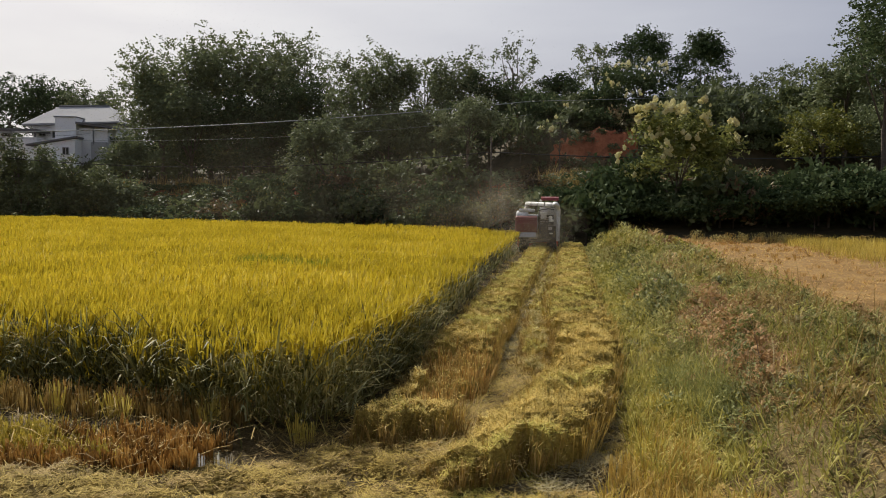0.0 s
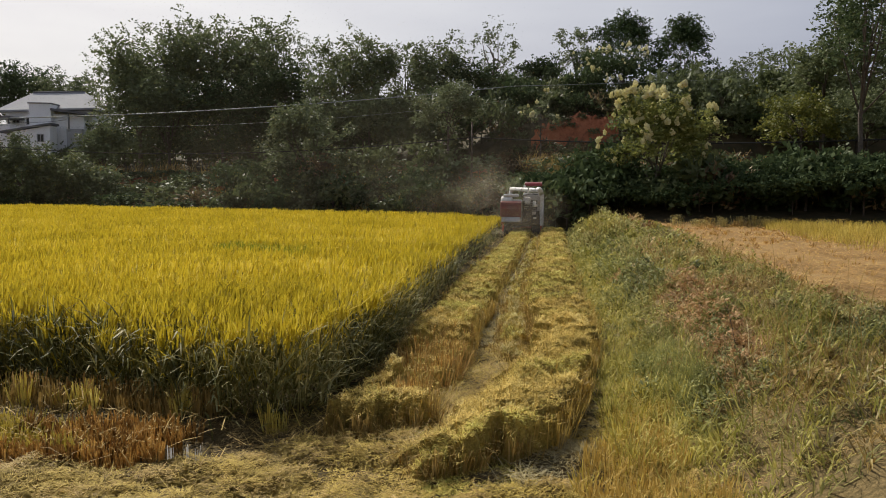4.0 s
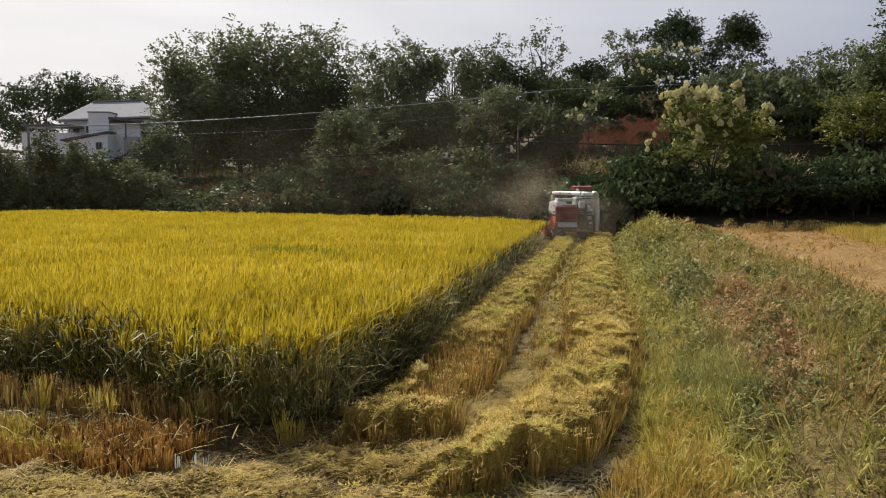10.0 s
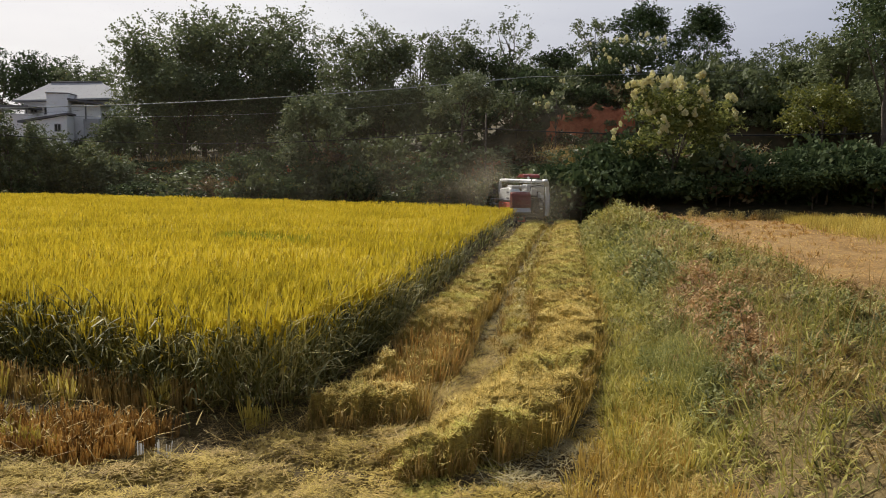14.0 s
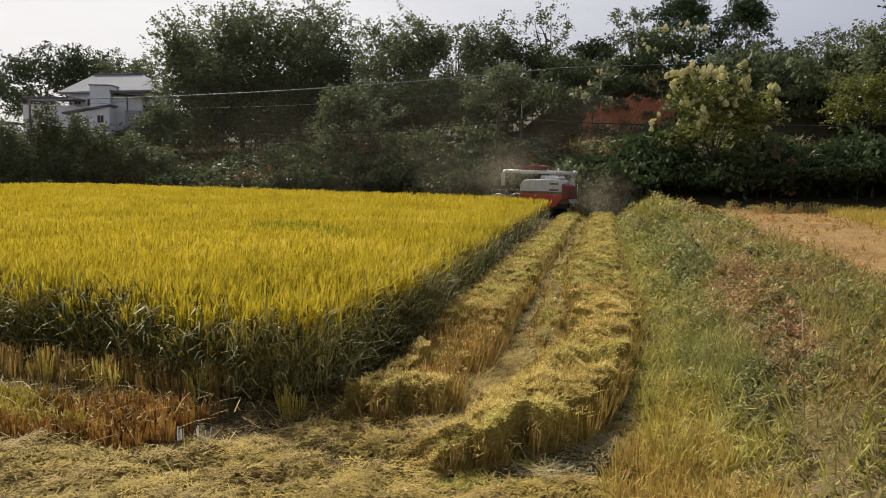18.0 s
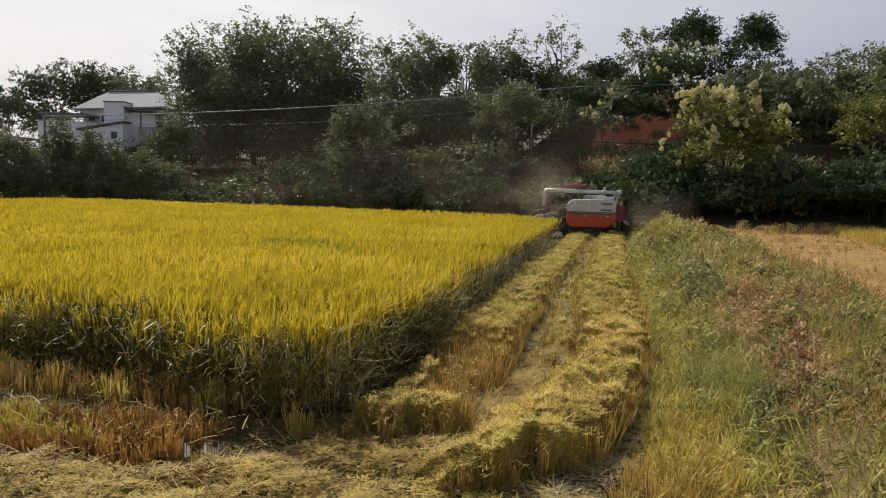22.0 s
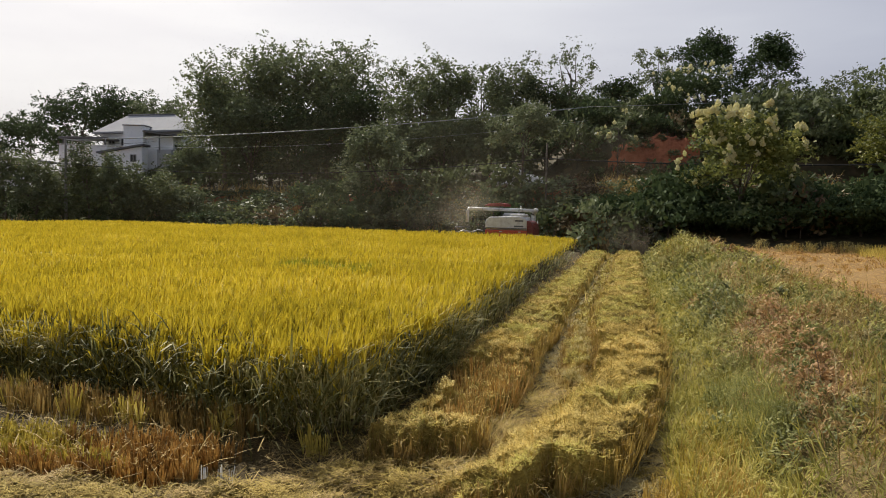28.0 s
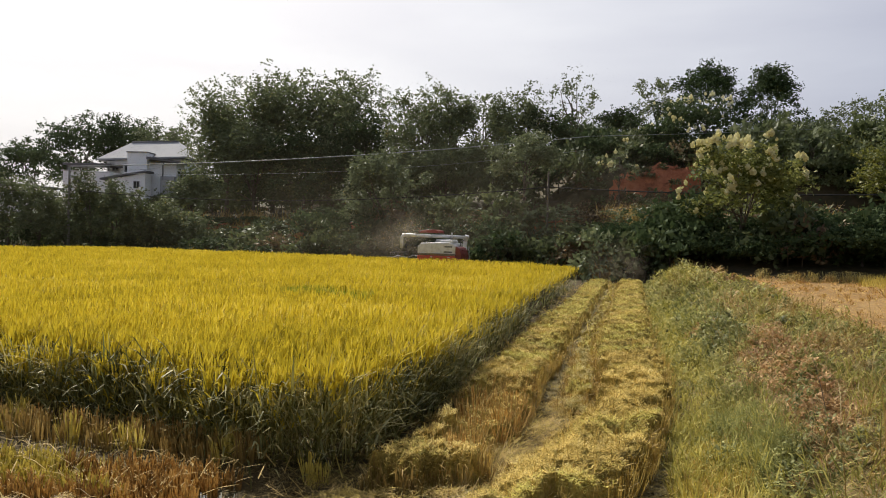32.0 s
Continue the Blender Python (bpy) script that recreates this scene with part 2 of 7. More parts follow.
M_TROD = leaf_mat("trodden_chopped_straw", [(0.063, 0.044, 0.01), (0.263, 0.186, 0.036), (0.474, 0.345, 0.068), (0.652, 0.49, 0.13)], 0.12, 0.75, 1.2, clump=5.0)
# bed darker than its straw; hollows where it shows take on painted shade
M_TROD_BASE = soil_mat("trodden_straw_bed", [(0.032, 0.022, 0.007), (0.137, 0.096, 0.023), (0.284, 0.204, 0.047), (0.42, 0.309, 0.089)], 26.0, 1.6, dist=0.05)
M_BLADE = leaf_mat("grey_green_rice_blade", [(0.06, 0.067, 0.026), (0.144, 0.154, 0.06), (0.312, 0.314, 0.138), (0.624, 0.6, 0.336)], 0.3, 0.6, 0.9, gloss=0.2, clump=4.0)
# soil toned down to hold the shade among stubble and crop
M_PADDY = soil_mat("paddy_soil_with_straw", [(0.022, 0.016, 0.008), (0.055, 0.040, 0.018), (0.11, 0.08, 0.033), (0.21, 0.16, 0.07)], 22.0, 1.0, dist=0.03)
# set darker than the straw on it, to paint shade into the creases
M_MATBASE = soil_mat("shade_toned_straw_mat", [(0.076, 0.056, 0.015), (0.216, 0.158, 0.037), (0.392, 0.297, 0.069), (0.557, 0.442, 0.152)], 26.0, 1.2, dist=0.06)
M_FIELD = soil_mat("harvested_field", [(0.103, 0.053, 0.019), (0.215, 0.126, 0.045), (0.301, 0.19, 0.073), (0.378, 0.265, 0.112)], 7.0, 0.6, dist=0.05)
M_BUND = soil_mat("bund_soil", [(0.05, 0.038, 0.018), (0.12, 0.088, 0.036), (0.21, 0.15, 0.065), (0.30, 0.215, 0.10)], 24.0, 0.8)
# near black: shade under the trees along the bank is put into it
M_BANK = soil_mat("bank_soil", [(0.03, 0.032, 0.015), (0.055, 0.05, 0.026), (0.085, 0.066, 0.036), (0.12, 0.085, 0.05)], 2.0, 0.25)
M_RED = soil_mat("red_clay", [(0.151, 0.048, 0.025), (0.291, 0.094, 0.044), (0.395, 0.138, 0.067), (0.36, 0.193, 0.099)], 2.6, 0.35, dist=0.25)
M_ROAD = soil_mat("dusty_road", [(0.10, 0.065, 0.045), (0.16, 0.105, 0.07), (0.22, 0.15, 0.10)], 6.0, 0.5, bump=0.2)
M_BARK = soil_mat("bark", [(0.05, 0.04, 0.03), (0.11, 0.09, 0.07), (0.17, 0.15, 0.12)], 9.0, 1.5)
M_LEAF = leaf_mat("tree_leaf", [(0.094, 0.113, 0.055), (0.129, 0.152, 0.071), (0.166, 0.193, 0.089), (0.229, 0.251, 0.121)], 0.28, 0.6, 0.25, 0.35, 0.12)
# evergreen tone, reused to put shade into bushes at the bank's foot
M_LEAF_DARK = leaf_mat("dark_evergreen_and_shade_leaf", [(0.039, 0.058, 0.024), (0.054, 0.08, 0.032), (0.073, 0.099, 0.042), (0.105, 0.133, 0.062)], 0.22, 0.75, 0.25, 0.25, 0.05)
M_LEAF_GREY = leaf_mat("pale_tree_leaf", [(0.089, 0.108, 0.053), (0.122, 0.145, 0.07), (0.158, 0.181, 0.09), (0.218, 0.236, 0.129)], 0.3, 0.6, 0.4, 0.3, 0.12)
M_LEAF_YELLOW = leaf_mat("yellow_green_leaf", [(0.08, 0.09, 0.02), (0.14, 0.15, 0.03), (0.22, 0.21, 0.05), (0.28, 0.25, 0.09)], 0.35, 0.5, 0.4, 0.3)
M_LEAF_FLOWER = leaf_mat("flowering_tree_leaf", [(0.074, 0.089, 0.026), (0.158, 0.176, 0.048), (0.268, 0.277, 0.084), (0.444, 0.425, 0.166)], 0.35, 0.6, 0.4, 0.2, 0.1)
M_SHRUB = leaf_mat("shrub_leaf", [(0.066, 0.082, 0.034), (0.091, 0.11, 0.046), (0.118, 0.139, 0.06), (0.168, 0.184, 0.089)], 0.28, 0.55, 0.3, 0.5, 0.12)
M_SHRUB_BROWN = leaf_mat("withered_shrub", [(0.084, 0.054, 0.036), (0.156, 0.102, 0.054), (0.228, 0.168, 0.084), (0.264, 0.24, 0.12)], 0.2, 0.6, 0.4, 0.4)
M_FLOWER = leaf_mat("cream_flower_head", [(0.60, 0.56, 0.28), (0.72, 0.68, 0.40), (0.80, 0.77, 0.52), (0.84, 0.82, 0.66)], 0.5, 0.7, 0.5)
M_WHITE = paint_mat("white_paint", (0.62, 0.62, 0.60), 0.4, dirt_part=0.55)
M_RED_PAINT = paint_mat("orange_red_paint", (0.52, 0.062, 0.02), 0.4, dirt_part=0.45)
M_CANOPY = paint_mat("dark_red_canopy", (0.22, 0.02, 0.022), 0.3, dirt_part=0.3)
M_HOOD = paint_mat("dusty_red_hood", (0.15, 0.018, 0.012), 0.55, dirt_part=0.25)
M_STEEL = paint_mat("grey_sheet_steel", (0.42, 0.42, 0.41), 0.45, 0.5, dirt_part=0.5)
M_DARK = paint_mat("dark_machinery", (0.032, 0.031, 0.030), 0.6, 0.2, dirt_part=0.22)
M_RUBBER = paint_mat("black_rubber", (0.02, 0.02, 0.02), 0.75, dirt_part=0.6)
M_LAMP = paint_mat("lamp_glass", (0.75, 0.75, 0.70), 0.15, dirt_part=0.1)
M_DECAL = paint_mat("dark_decal", (0.10, 0.10, 0.11), 0.4, dirt_part=0.15)
M_WALL = paint_mat("whitewashed_wall", (0.93, 0.93, 0.93), 0.85, dirt=(0.62, 0.61, 0.6), dirt_part=0.15, scale=0.7)
M_WALL_GREY = paint_mat("grey_render", (0.42, 0.42, 0.43), 0.9, dirt=(0.22, 0.21, 0.2), dirt_part=0.5, scale=0.8)
M_ROOF = paint_mat("grey_roof_tile", (0.30, 0.30, 0.31), 0.85, dirt=(0.2, 0.195, 0.19), dirt_part=0.4, scale=1.2)
M_ROOF_DARK = paint_mat("dark_roof_edge", (0.12, 0.12, 0.13), 0.8, dirt_part=0.2)
M_GLASS = paint_mat("dark_window_glass", (0.03, 0.035, 0.04), 0.08, dirt_part=0.08)
M_CAR = paint_mat("white_car_paint", (0.78, 0.79, 0.80), 0.2, dirt_part=0.1)
M_POLE = paint_mat("pole_concrete", (0.17, 0.165, 0.155), 0.9, dirt_part=0.5, scale=2.0)
M_WIRE = paint_mat("cable_dark", (0.02, 0.02, 0.02), 0.95, dirt_part=0.1)
M_WIRE_PALE = paint_mat("cable_pale", (0.26, 0.28, 0.27), 0.5, 0.3, dirt_part=0.1)
M_CERAMIC = paint_mat("brown_insulator", (0.12, 0.06, 0.04), 0.25, dirt_part=0.2)
M_DUST = leaf_mat("straw_dust", [(0.36, 0.31, 0.22), (0.45, 0.39, 0.28), (0.52, 0.46, 0.34)], 0.5, 0.9, 0.6)

rng = np.random.default_rng(7)


# ---- building tools ----
class Acc:
    """Collects quads and links them as one mesh."""

    def __init__(self):
        self.v, self.q, self.m, self.n = [], [], [], 0

    def add(self, verts, quads, mat=0):
        self.v.append(verts.reshape(-1, 3))
        self.q.append(quads + self.n)
        self.m.append(np.full(len(quads), mat, np.int32))
        self.n += len(self.v[-1])

    def data(self, name, mats, smooth=False):
        v, q, mi = np.concatenate(self.v), np.concatenate(self.q), np.concatenate(self.m)
        me = bpy.data.meshes.new(name)
        me.vertices.add(len(v))
        me.vertices.foreach_set("co", v.astype(np.float32).ravel())
        me.loops.add(4 * len(q))
        me.loops.foreach_set("vertex_index", q.astype(np.int32).ravel())
        me.polygons.add(len(q))
        me.polygons.foreach_set("loop_start", np.arange(0, 4 * len(q), 4, dtype=np.int32))
        for mm in mats:
            me.materials.append(mm)
        me.polygons.foreach_set("material_index", mi)
        me.polygons.foreach_set("use_smooth", np.full(len(q), smooth))
        me.update(calc_edges=True)
        return me

    def make(self, name, mats, parent=None, smooth=False):
        ob = new(name, self.data(name, mats, smooth))
        if parent:
            ob.parent = parent
        return ob


def strips(p, az, length, width, th0, th1, seg=3, tip=0.15, twist=0.5, power=1.2):
    """Bent blades: p (N,3) roots, az the way they lean, th0 and th1 the angles from upright at root and tip."""
    n = len(p)
    az, length, width, th0, th1 = (np.broadcast_to(np.asarray(a, float), (n,)) for a in (az, length, width, th0, th1))
    s = (np.arange(seg) + 0.5) / seg
    th = th0[:, None] + (th1 - th0)[:, None] * s[None] ** power
    step = np.stack([np.cos(az)[:, None] * np.sin(th), np.sin(az)[:, None] * np.sin(th), np.cos(th)], -1) * (length / seg)[:, None, None]
    mid = np.concatenate([p[:, None], p[:, None] + np.cumsum(step, 1)], 1)
    tw = az + np.pi / 2 + rng.normal(0, twist, n)
    side = np.stack([np.cos(tw), np.sin(tw), np.zeros(n)], -1)
    k = np.linspace(0, 1, seg + 1)
    prof = (0.75 + 0.25 * np.sin(k * 3.0)) * (1 - k ** 3 * (1 - tip))
    off = side[:, None] * (width[:, None] * prof[None] / 2)[:, :, None]
    v = np.stack([mid - off, mid + off], 2)
    i0 = (np.arange(n) * 2 * (seg + 1))[:, None] + 2 * np.arange(seg)[None]
    q = np.stack([i0, i0 + 1, i0 + 3, i0 + 2], -1).reshape(-1, 4)
    return v, q


def tuft_points(n, x0, x1, y0, y1):
    return np.stack([rng.uniform(x0, x1, n), rng.uniform(y0, y1, n)], -1)


def grid_points(x0, x1, y0, y1, d, jitter=0.3):
    gx, gy = np.meshgrid(np.arange(x0, x1, d), np.arange(y0, y1, d))
    p = np.stack([gx.ravel(), gy.ravel()], -1)
    return p + rng.uniform(-jitter * d, jitter * d, p.shape)


def soft_noise(x, y, scale, seed=0):
    """Smooth value noise, about -1 to 1, from a few sine waves."""
    r = np.random.default_rng(seed)
    out = np.zeros_like(x, dtype=float)
    for k in range(7):
        a, f, ph = r.uniform(0, 6.28), r.uniform(0.6, 1.9) / scale, r.uniform(0, 6.28)
        out += np.sin((x * np.cos(a) + y * np.sin(a)) * f * 6.28 + ph)
    return out / 3.2


def tufts(x, y, cell, seed=0):
    """Cushions of about one size on a shaken grid: 1 on a cushion's top, falling to 0 in the creases between them."""
    x, y = np.asarray(x, float), np.asarray(y, float)
    ix, iy = np.floor(x / cell), np.floor(y / cell)
    best = np.full(x.shape, 9.0)
    for dx in (-1, 0, 1):
        for dy in (-1, 0, 1):
            jx, jy = ix + dx, iy + dy
            r1 = np.sin(jx * 127.1 + jy * 311.7 + seed) * 43758.5453
            r2 = np.sin(jx * 269.5 + jy * 183.3 + seed) * 24634.6345
            cx, cy = (jx + 0.15 + 0.7 * (r1 - np.floor(r1))) * cell, (jy + 0.15 + 0.7 * (r2 - np.floor(r2))) * cell
            best = np.minimum(best, ((x - cx) ** 2 + (y - cy) ** 2) / cell ** 2)
    return np.clip(1 - best / 0.55, 0, 1)


def part(name, bm, material, parent, label=""):
    me = bpy.data.meshes.new(name)
    bm.to_mesh(me)
    bm.free()
    me.materials.append(material)
    ob = new(name, me)
    ob.parent = parent
    if label:
        tagged(ob, label)
    return ob


def thing(name, label, category, m=None, group=""):
    ob = tagged(new(name), label, category, group)
    if m is not None:
        ob.matrix_world = m
    return ob


def bx(x0, x1, y0, y1, z0, z1, b=0.02, bm=None):
    bm = bm or bmesh.new()
    r = bmesh.ops.create_cube(bm, size=1, matrix=Matrix.LocRotScale(((x0 + x1) / 2, (y0 + y1) / 2, (z0 + z1) / 2), None, (x1 - x0, y1 - y0, z1 - z0)))
    if b:
        es = list({e for v in r["verts"] for e in v.link_edges})
        bmesh.ops.bevel(bm, geom=es, offset=min(b, 0.4 * min(x1 - x0, y1 - y0, z1 - z0)), segments=2, profile=0.5, affect="EDGES")
    return bm


def prism(profile, x0, x1, b=0.03, bm=None, axis="x"):
    """A profile of (y, z) pairs drawn out from x0 to x1 (axis y: (x, z) pairs; axis z: (x, y) pairs)."""
    bm = bm or bmesh.new()
    def at(a, c, e):
        return {"x": (a, c, e), "y": (c, a, e), "z": (c, e, a)}[axis]
    lo = [bm.verts.new(at(x0, c, e)) for c, e in profile]
    hi = [bm.verts.new(at(x1, c, e)) for c, e in profile]
    n = len(profile)
    fs = [bm.faces.new(lo), bm.faces.new(hi)] + [bm.faces.new((lo[i], lo[(i + 1) % n], hi[(i + 1) % n], hi[i])) for i in range(n)]
    bmesh.ops.recalc_face_normals(bm, faces=fs)
    if b:
        es = list({e for f in fs for e in f.edges})
        bmesh.ops.bevel(bm, geom=es, offset=b, segments=2, profile=0.5, affect="EDGES", clamp_overlap=True)
    return bm


def tube(pts, r, n=10, bm=None, r_end=None):
    bm = bm or bmesh.new()
    pts = [Vector(p) for p in pts]
    rings = []
    for i, p in enumerate(pts):
        d = (pts[min(i + 1, len(pts) - 1)] - pts[max(i - 1, 0)]).normalized()
        u = d.cross(Vector((0, 0, 1)) if abs(d.z) < 0.9 else Vector((1, 0, 0))).normalized()
        w = d.cross(u)
        rr = r if r_end is None else r + (r_end - r) * i / (len(pts) - 1)
        rings.append([bm.verts.new(p + rr * (math.cos(a) * u + math.sin(a) * w)) for a in (2 * math.pi * k / n for k in range(n))])
    for a, b in zip(rings, rings[1:]):
        for k in range(n):
            f = bm.faces.new((a[k], a[(k + 1) % n], b[(k + 1) % n], b[k]))
            f.smooth = True
    bm.faces.new(rings[0][::-1])
    bm.faces.new(rings[-1])
    return bm


def disc(c, axis, r, w, n=20, b=0.02, bm=None):
    """A wheel-like drum, centred on c, w wide along the axis."""
    bm = bm or bmesh.new()
    rot = {"x": Euler((0, math.pi / 2, 0)), "y": Euler((math.pi / 2, 0, 0)), "z": Euler((0, 0, 0))}[axis]
    g = bmesh.ops.create_cone(bm, cap_ends=True, segments=n, radius1=r, radius2=r, depth=w, matrix=Matrix.LocRotScale(c, rot, None))
    if b:
        es = [e for e in {e for v in g["verts"] for e in v.link_edges} if len(e.link_faces) == 2 and any(len(f.verts) > 4 for f in e.link_faces)]
        bmesh.ops.bevel(bm, geom=es, offset=b, segments=2, profile=0.5, affect="EDGES")
    return bm


# ---- plan of the land ----
def line(*pts):
    a = np.array(pts, float)
    a = a[np.argsort(a[:, 0])]
    return lambda t: np.interp(t, a[:, 0], a[:, 1])


# edges given as (y, x)
rice_right = line((6.9, -1.0), (7.1, -1.0), (8.9, -0.4), (12.8, 0.4), (16.3, 1.1), (19.6, 1.8), (24.4, 2.9), (36, 5.5), (60, 11))
b1_left = line((6.2, -1.0), (6.73, -0.8), (7.24, -0.47), (7.96, -0.2), (9.3, -0.02), (12, 0.5), (14, 0.97), (17.5, 1.72), (20.3, 2.42), (24.3, 3.38), (30.1, 4.75), (36, 6.05), (50, 9))
b1_right = line((6.2, -0.05), (6.6, 0.08), (8, 0.5), (8.9, 0.72), (9.95, 0.98), (12.1, 1.44), (13.8, 1.79), (16.5, 2.42), (19.75, 3.22), (24.5, 4.32), (33.6, 6.4), (38, 7.4), (50, 10.1))
ridge_left = line((9, 1.08), (9.73, 1.24), (10.5, 1.44), (12.95, 1.90), (16.9, 2.78), (21, 3.75), (29.7, 5.78), (38, 7.65))
ridge_right = line((9, 1.4), (10.46, 1.80), (11.8, 2.10), (13.75, 2.42), (17.5, 3.15), (23.3, 4.50), (30.8, 6.2), (38, 7.85))
b2_left = line((5.0, -0.12), (5.5, -0.05), (5.82, 0.03), (7, 0.47), (8.4, 1.21), (9.75, 1.85), (11.5, 2.2), (13.75, 2.5), (15.7, 2.93), (20.9, 4.16), (30.9, 6.42), (38, 8.0), (50, 10.8))
b2_right = line((5.0, 0.75), (5.5, 0.95), (5.7, 1.05), (6.2, 1.32), (6.9, 1.67), (8.07, 2.16), (9.64, 2.65), (11.4, 3.11), (13.9, 3.60), (17.8, 4.43), (22.5, 5.5), (32.5, 7.8), (38, 9.05), (50, 11.9))
bund_left = line((4, 1.9), (6.4, 2.3), (8.3, 2.75), (11.7, 3.5), (17.2, 4.8), (29, 7.7), (40, 10.3), (60, 15))
field_left = line((0, 4.6), (6, 5.4), (10.8, 6.4), (16.1, 7.6), (24, 9.5), (36.4, 12.2), (50, 15.5))
weed_right = line((0, 12), (6, 9.5), (8.5, 7.6), (10.8, 6.6), (16.1, 7.6), (24, 9.5), (36.4, 12.2), (50, 15.5))
# edges given as (x, y)
rice_front = line((-60, 19), (-9, 9.9), (-5.3, 8.8), (-3.7, 8.2), (-2.5, 7.45), (-1.7, 7.05), (0, 6.9))
rice_far = line((-70, 34), (-45, 41), (-29, 48), (-26, 54), (-14.3, 48.7), (-6.3, 44.8), (0.5, 41.5), (3.4, 39), (5.6, 35.9), (9, 33))
bank_foot = line((-300, 62), (-30, 60), (-26, 58.5), (-14, 53), (-6, 49.5), (0.5, 47), (6, 45.2), (10, 41), (14.5, 35.8), (20, 32.8), (27, 29.8), (45, 24), (300, 10))
road_mid = line((-300, 150), (-60, 96), (-25.4, 77.3), (-21, 73.2), (-2.6, 60), (3.7, 56.3), (12.6, 51), (22, 48), (35, 44.5), (60, 40), (300, 30))


def smooth(t):
    t = np.clip(t, 0, 1)
    return t * t * (3 - 2 * t)


def land(x, y):
    """Height of the ground."""
    x, y = np.asarray(x, float), np.asarray(y, float)
    bl, fl = bund_left(y), field_left(y)
    u = (x - bl) / (fl - bl)
    z = np.where(u < 0, 0.0, np.where(u < 0.45, 0.70 * smooth(u / 0.45), 0.70 + 0.05 * smooth((u - 0.45) / 0.5)))
    z = z + 0.03 * soft_noise(x, y, 1.3, 2) * (x < 60) + 0.018 * soft_noise(x, y, 0.45, 14) * (y < 16) + np.where((u > 0) & (u < 1), 0.06 * soft_noise(x, y, 0.8, 5), 0)
    foot, road = bank_foot(x), road_mid(x)
    k = smooth((y - foot) / np.maximum(road - 2.2 - foot, 1.0))
    top = np.interp(x, [-30, 10, 25], [3.6, 3.9, 3.85])
    z = z + (top - z) * k
    back = y - road - 2.2
    cut = np.interp(x, [-4, 7.5, 10.8, 24, 60], [0.8, 1.5, 3.9, 3.9, 2.8])
    z = z + cut * smooth(back / 3.2) + 0.10 * np.clip(back - 3, 0, 60) + np.where(back > 3, 0.5 * soft_noise(x, y, 14, 9), 0) * smooth((back - 3) / 6)
    scar = smooth((x - 9) / 2) * smooth((19 - x) / 2) * smooth(back / 2) * smooth((9 - back) / 3)
    z = z + scar * (0.28 * soft_noise(x, y * 0.5, 0.9, 36) + 0.35 * soft_noise(x, y, 2.6, 37))
    # unseen rise added behind the viewpoint to cut low skylight on near faces
    return z + 24 * smooth((-y - 30) / 70) + 3 * soft_noise(x, y, 60, 17) * smooth((-y - 40) / 30)


def grow(x, y):
    return float(land(np.array([x]), np.array([y]))[0])


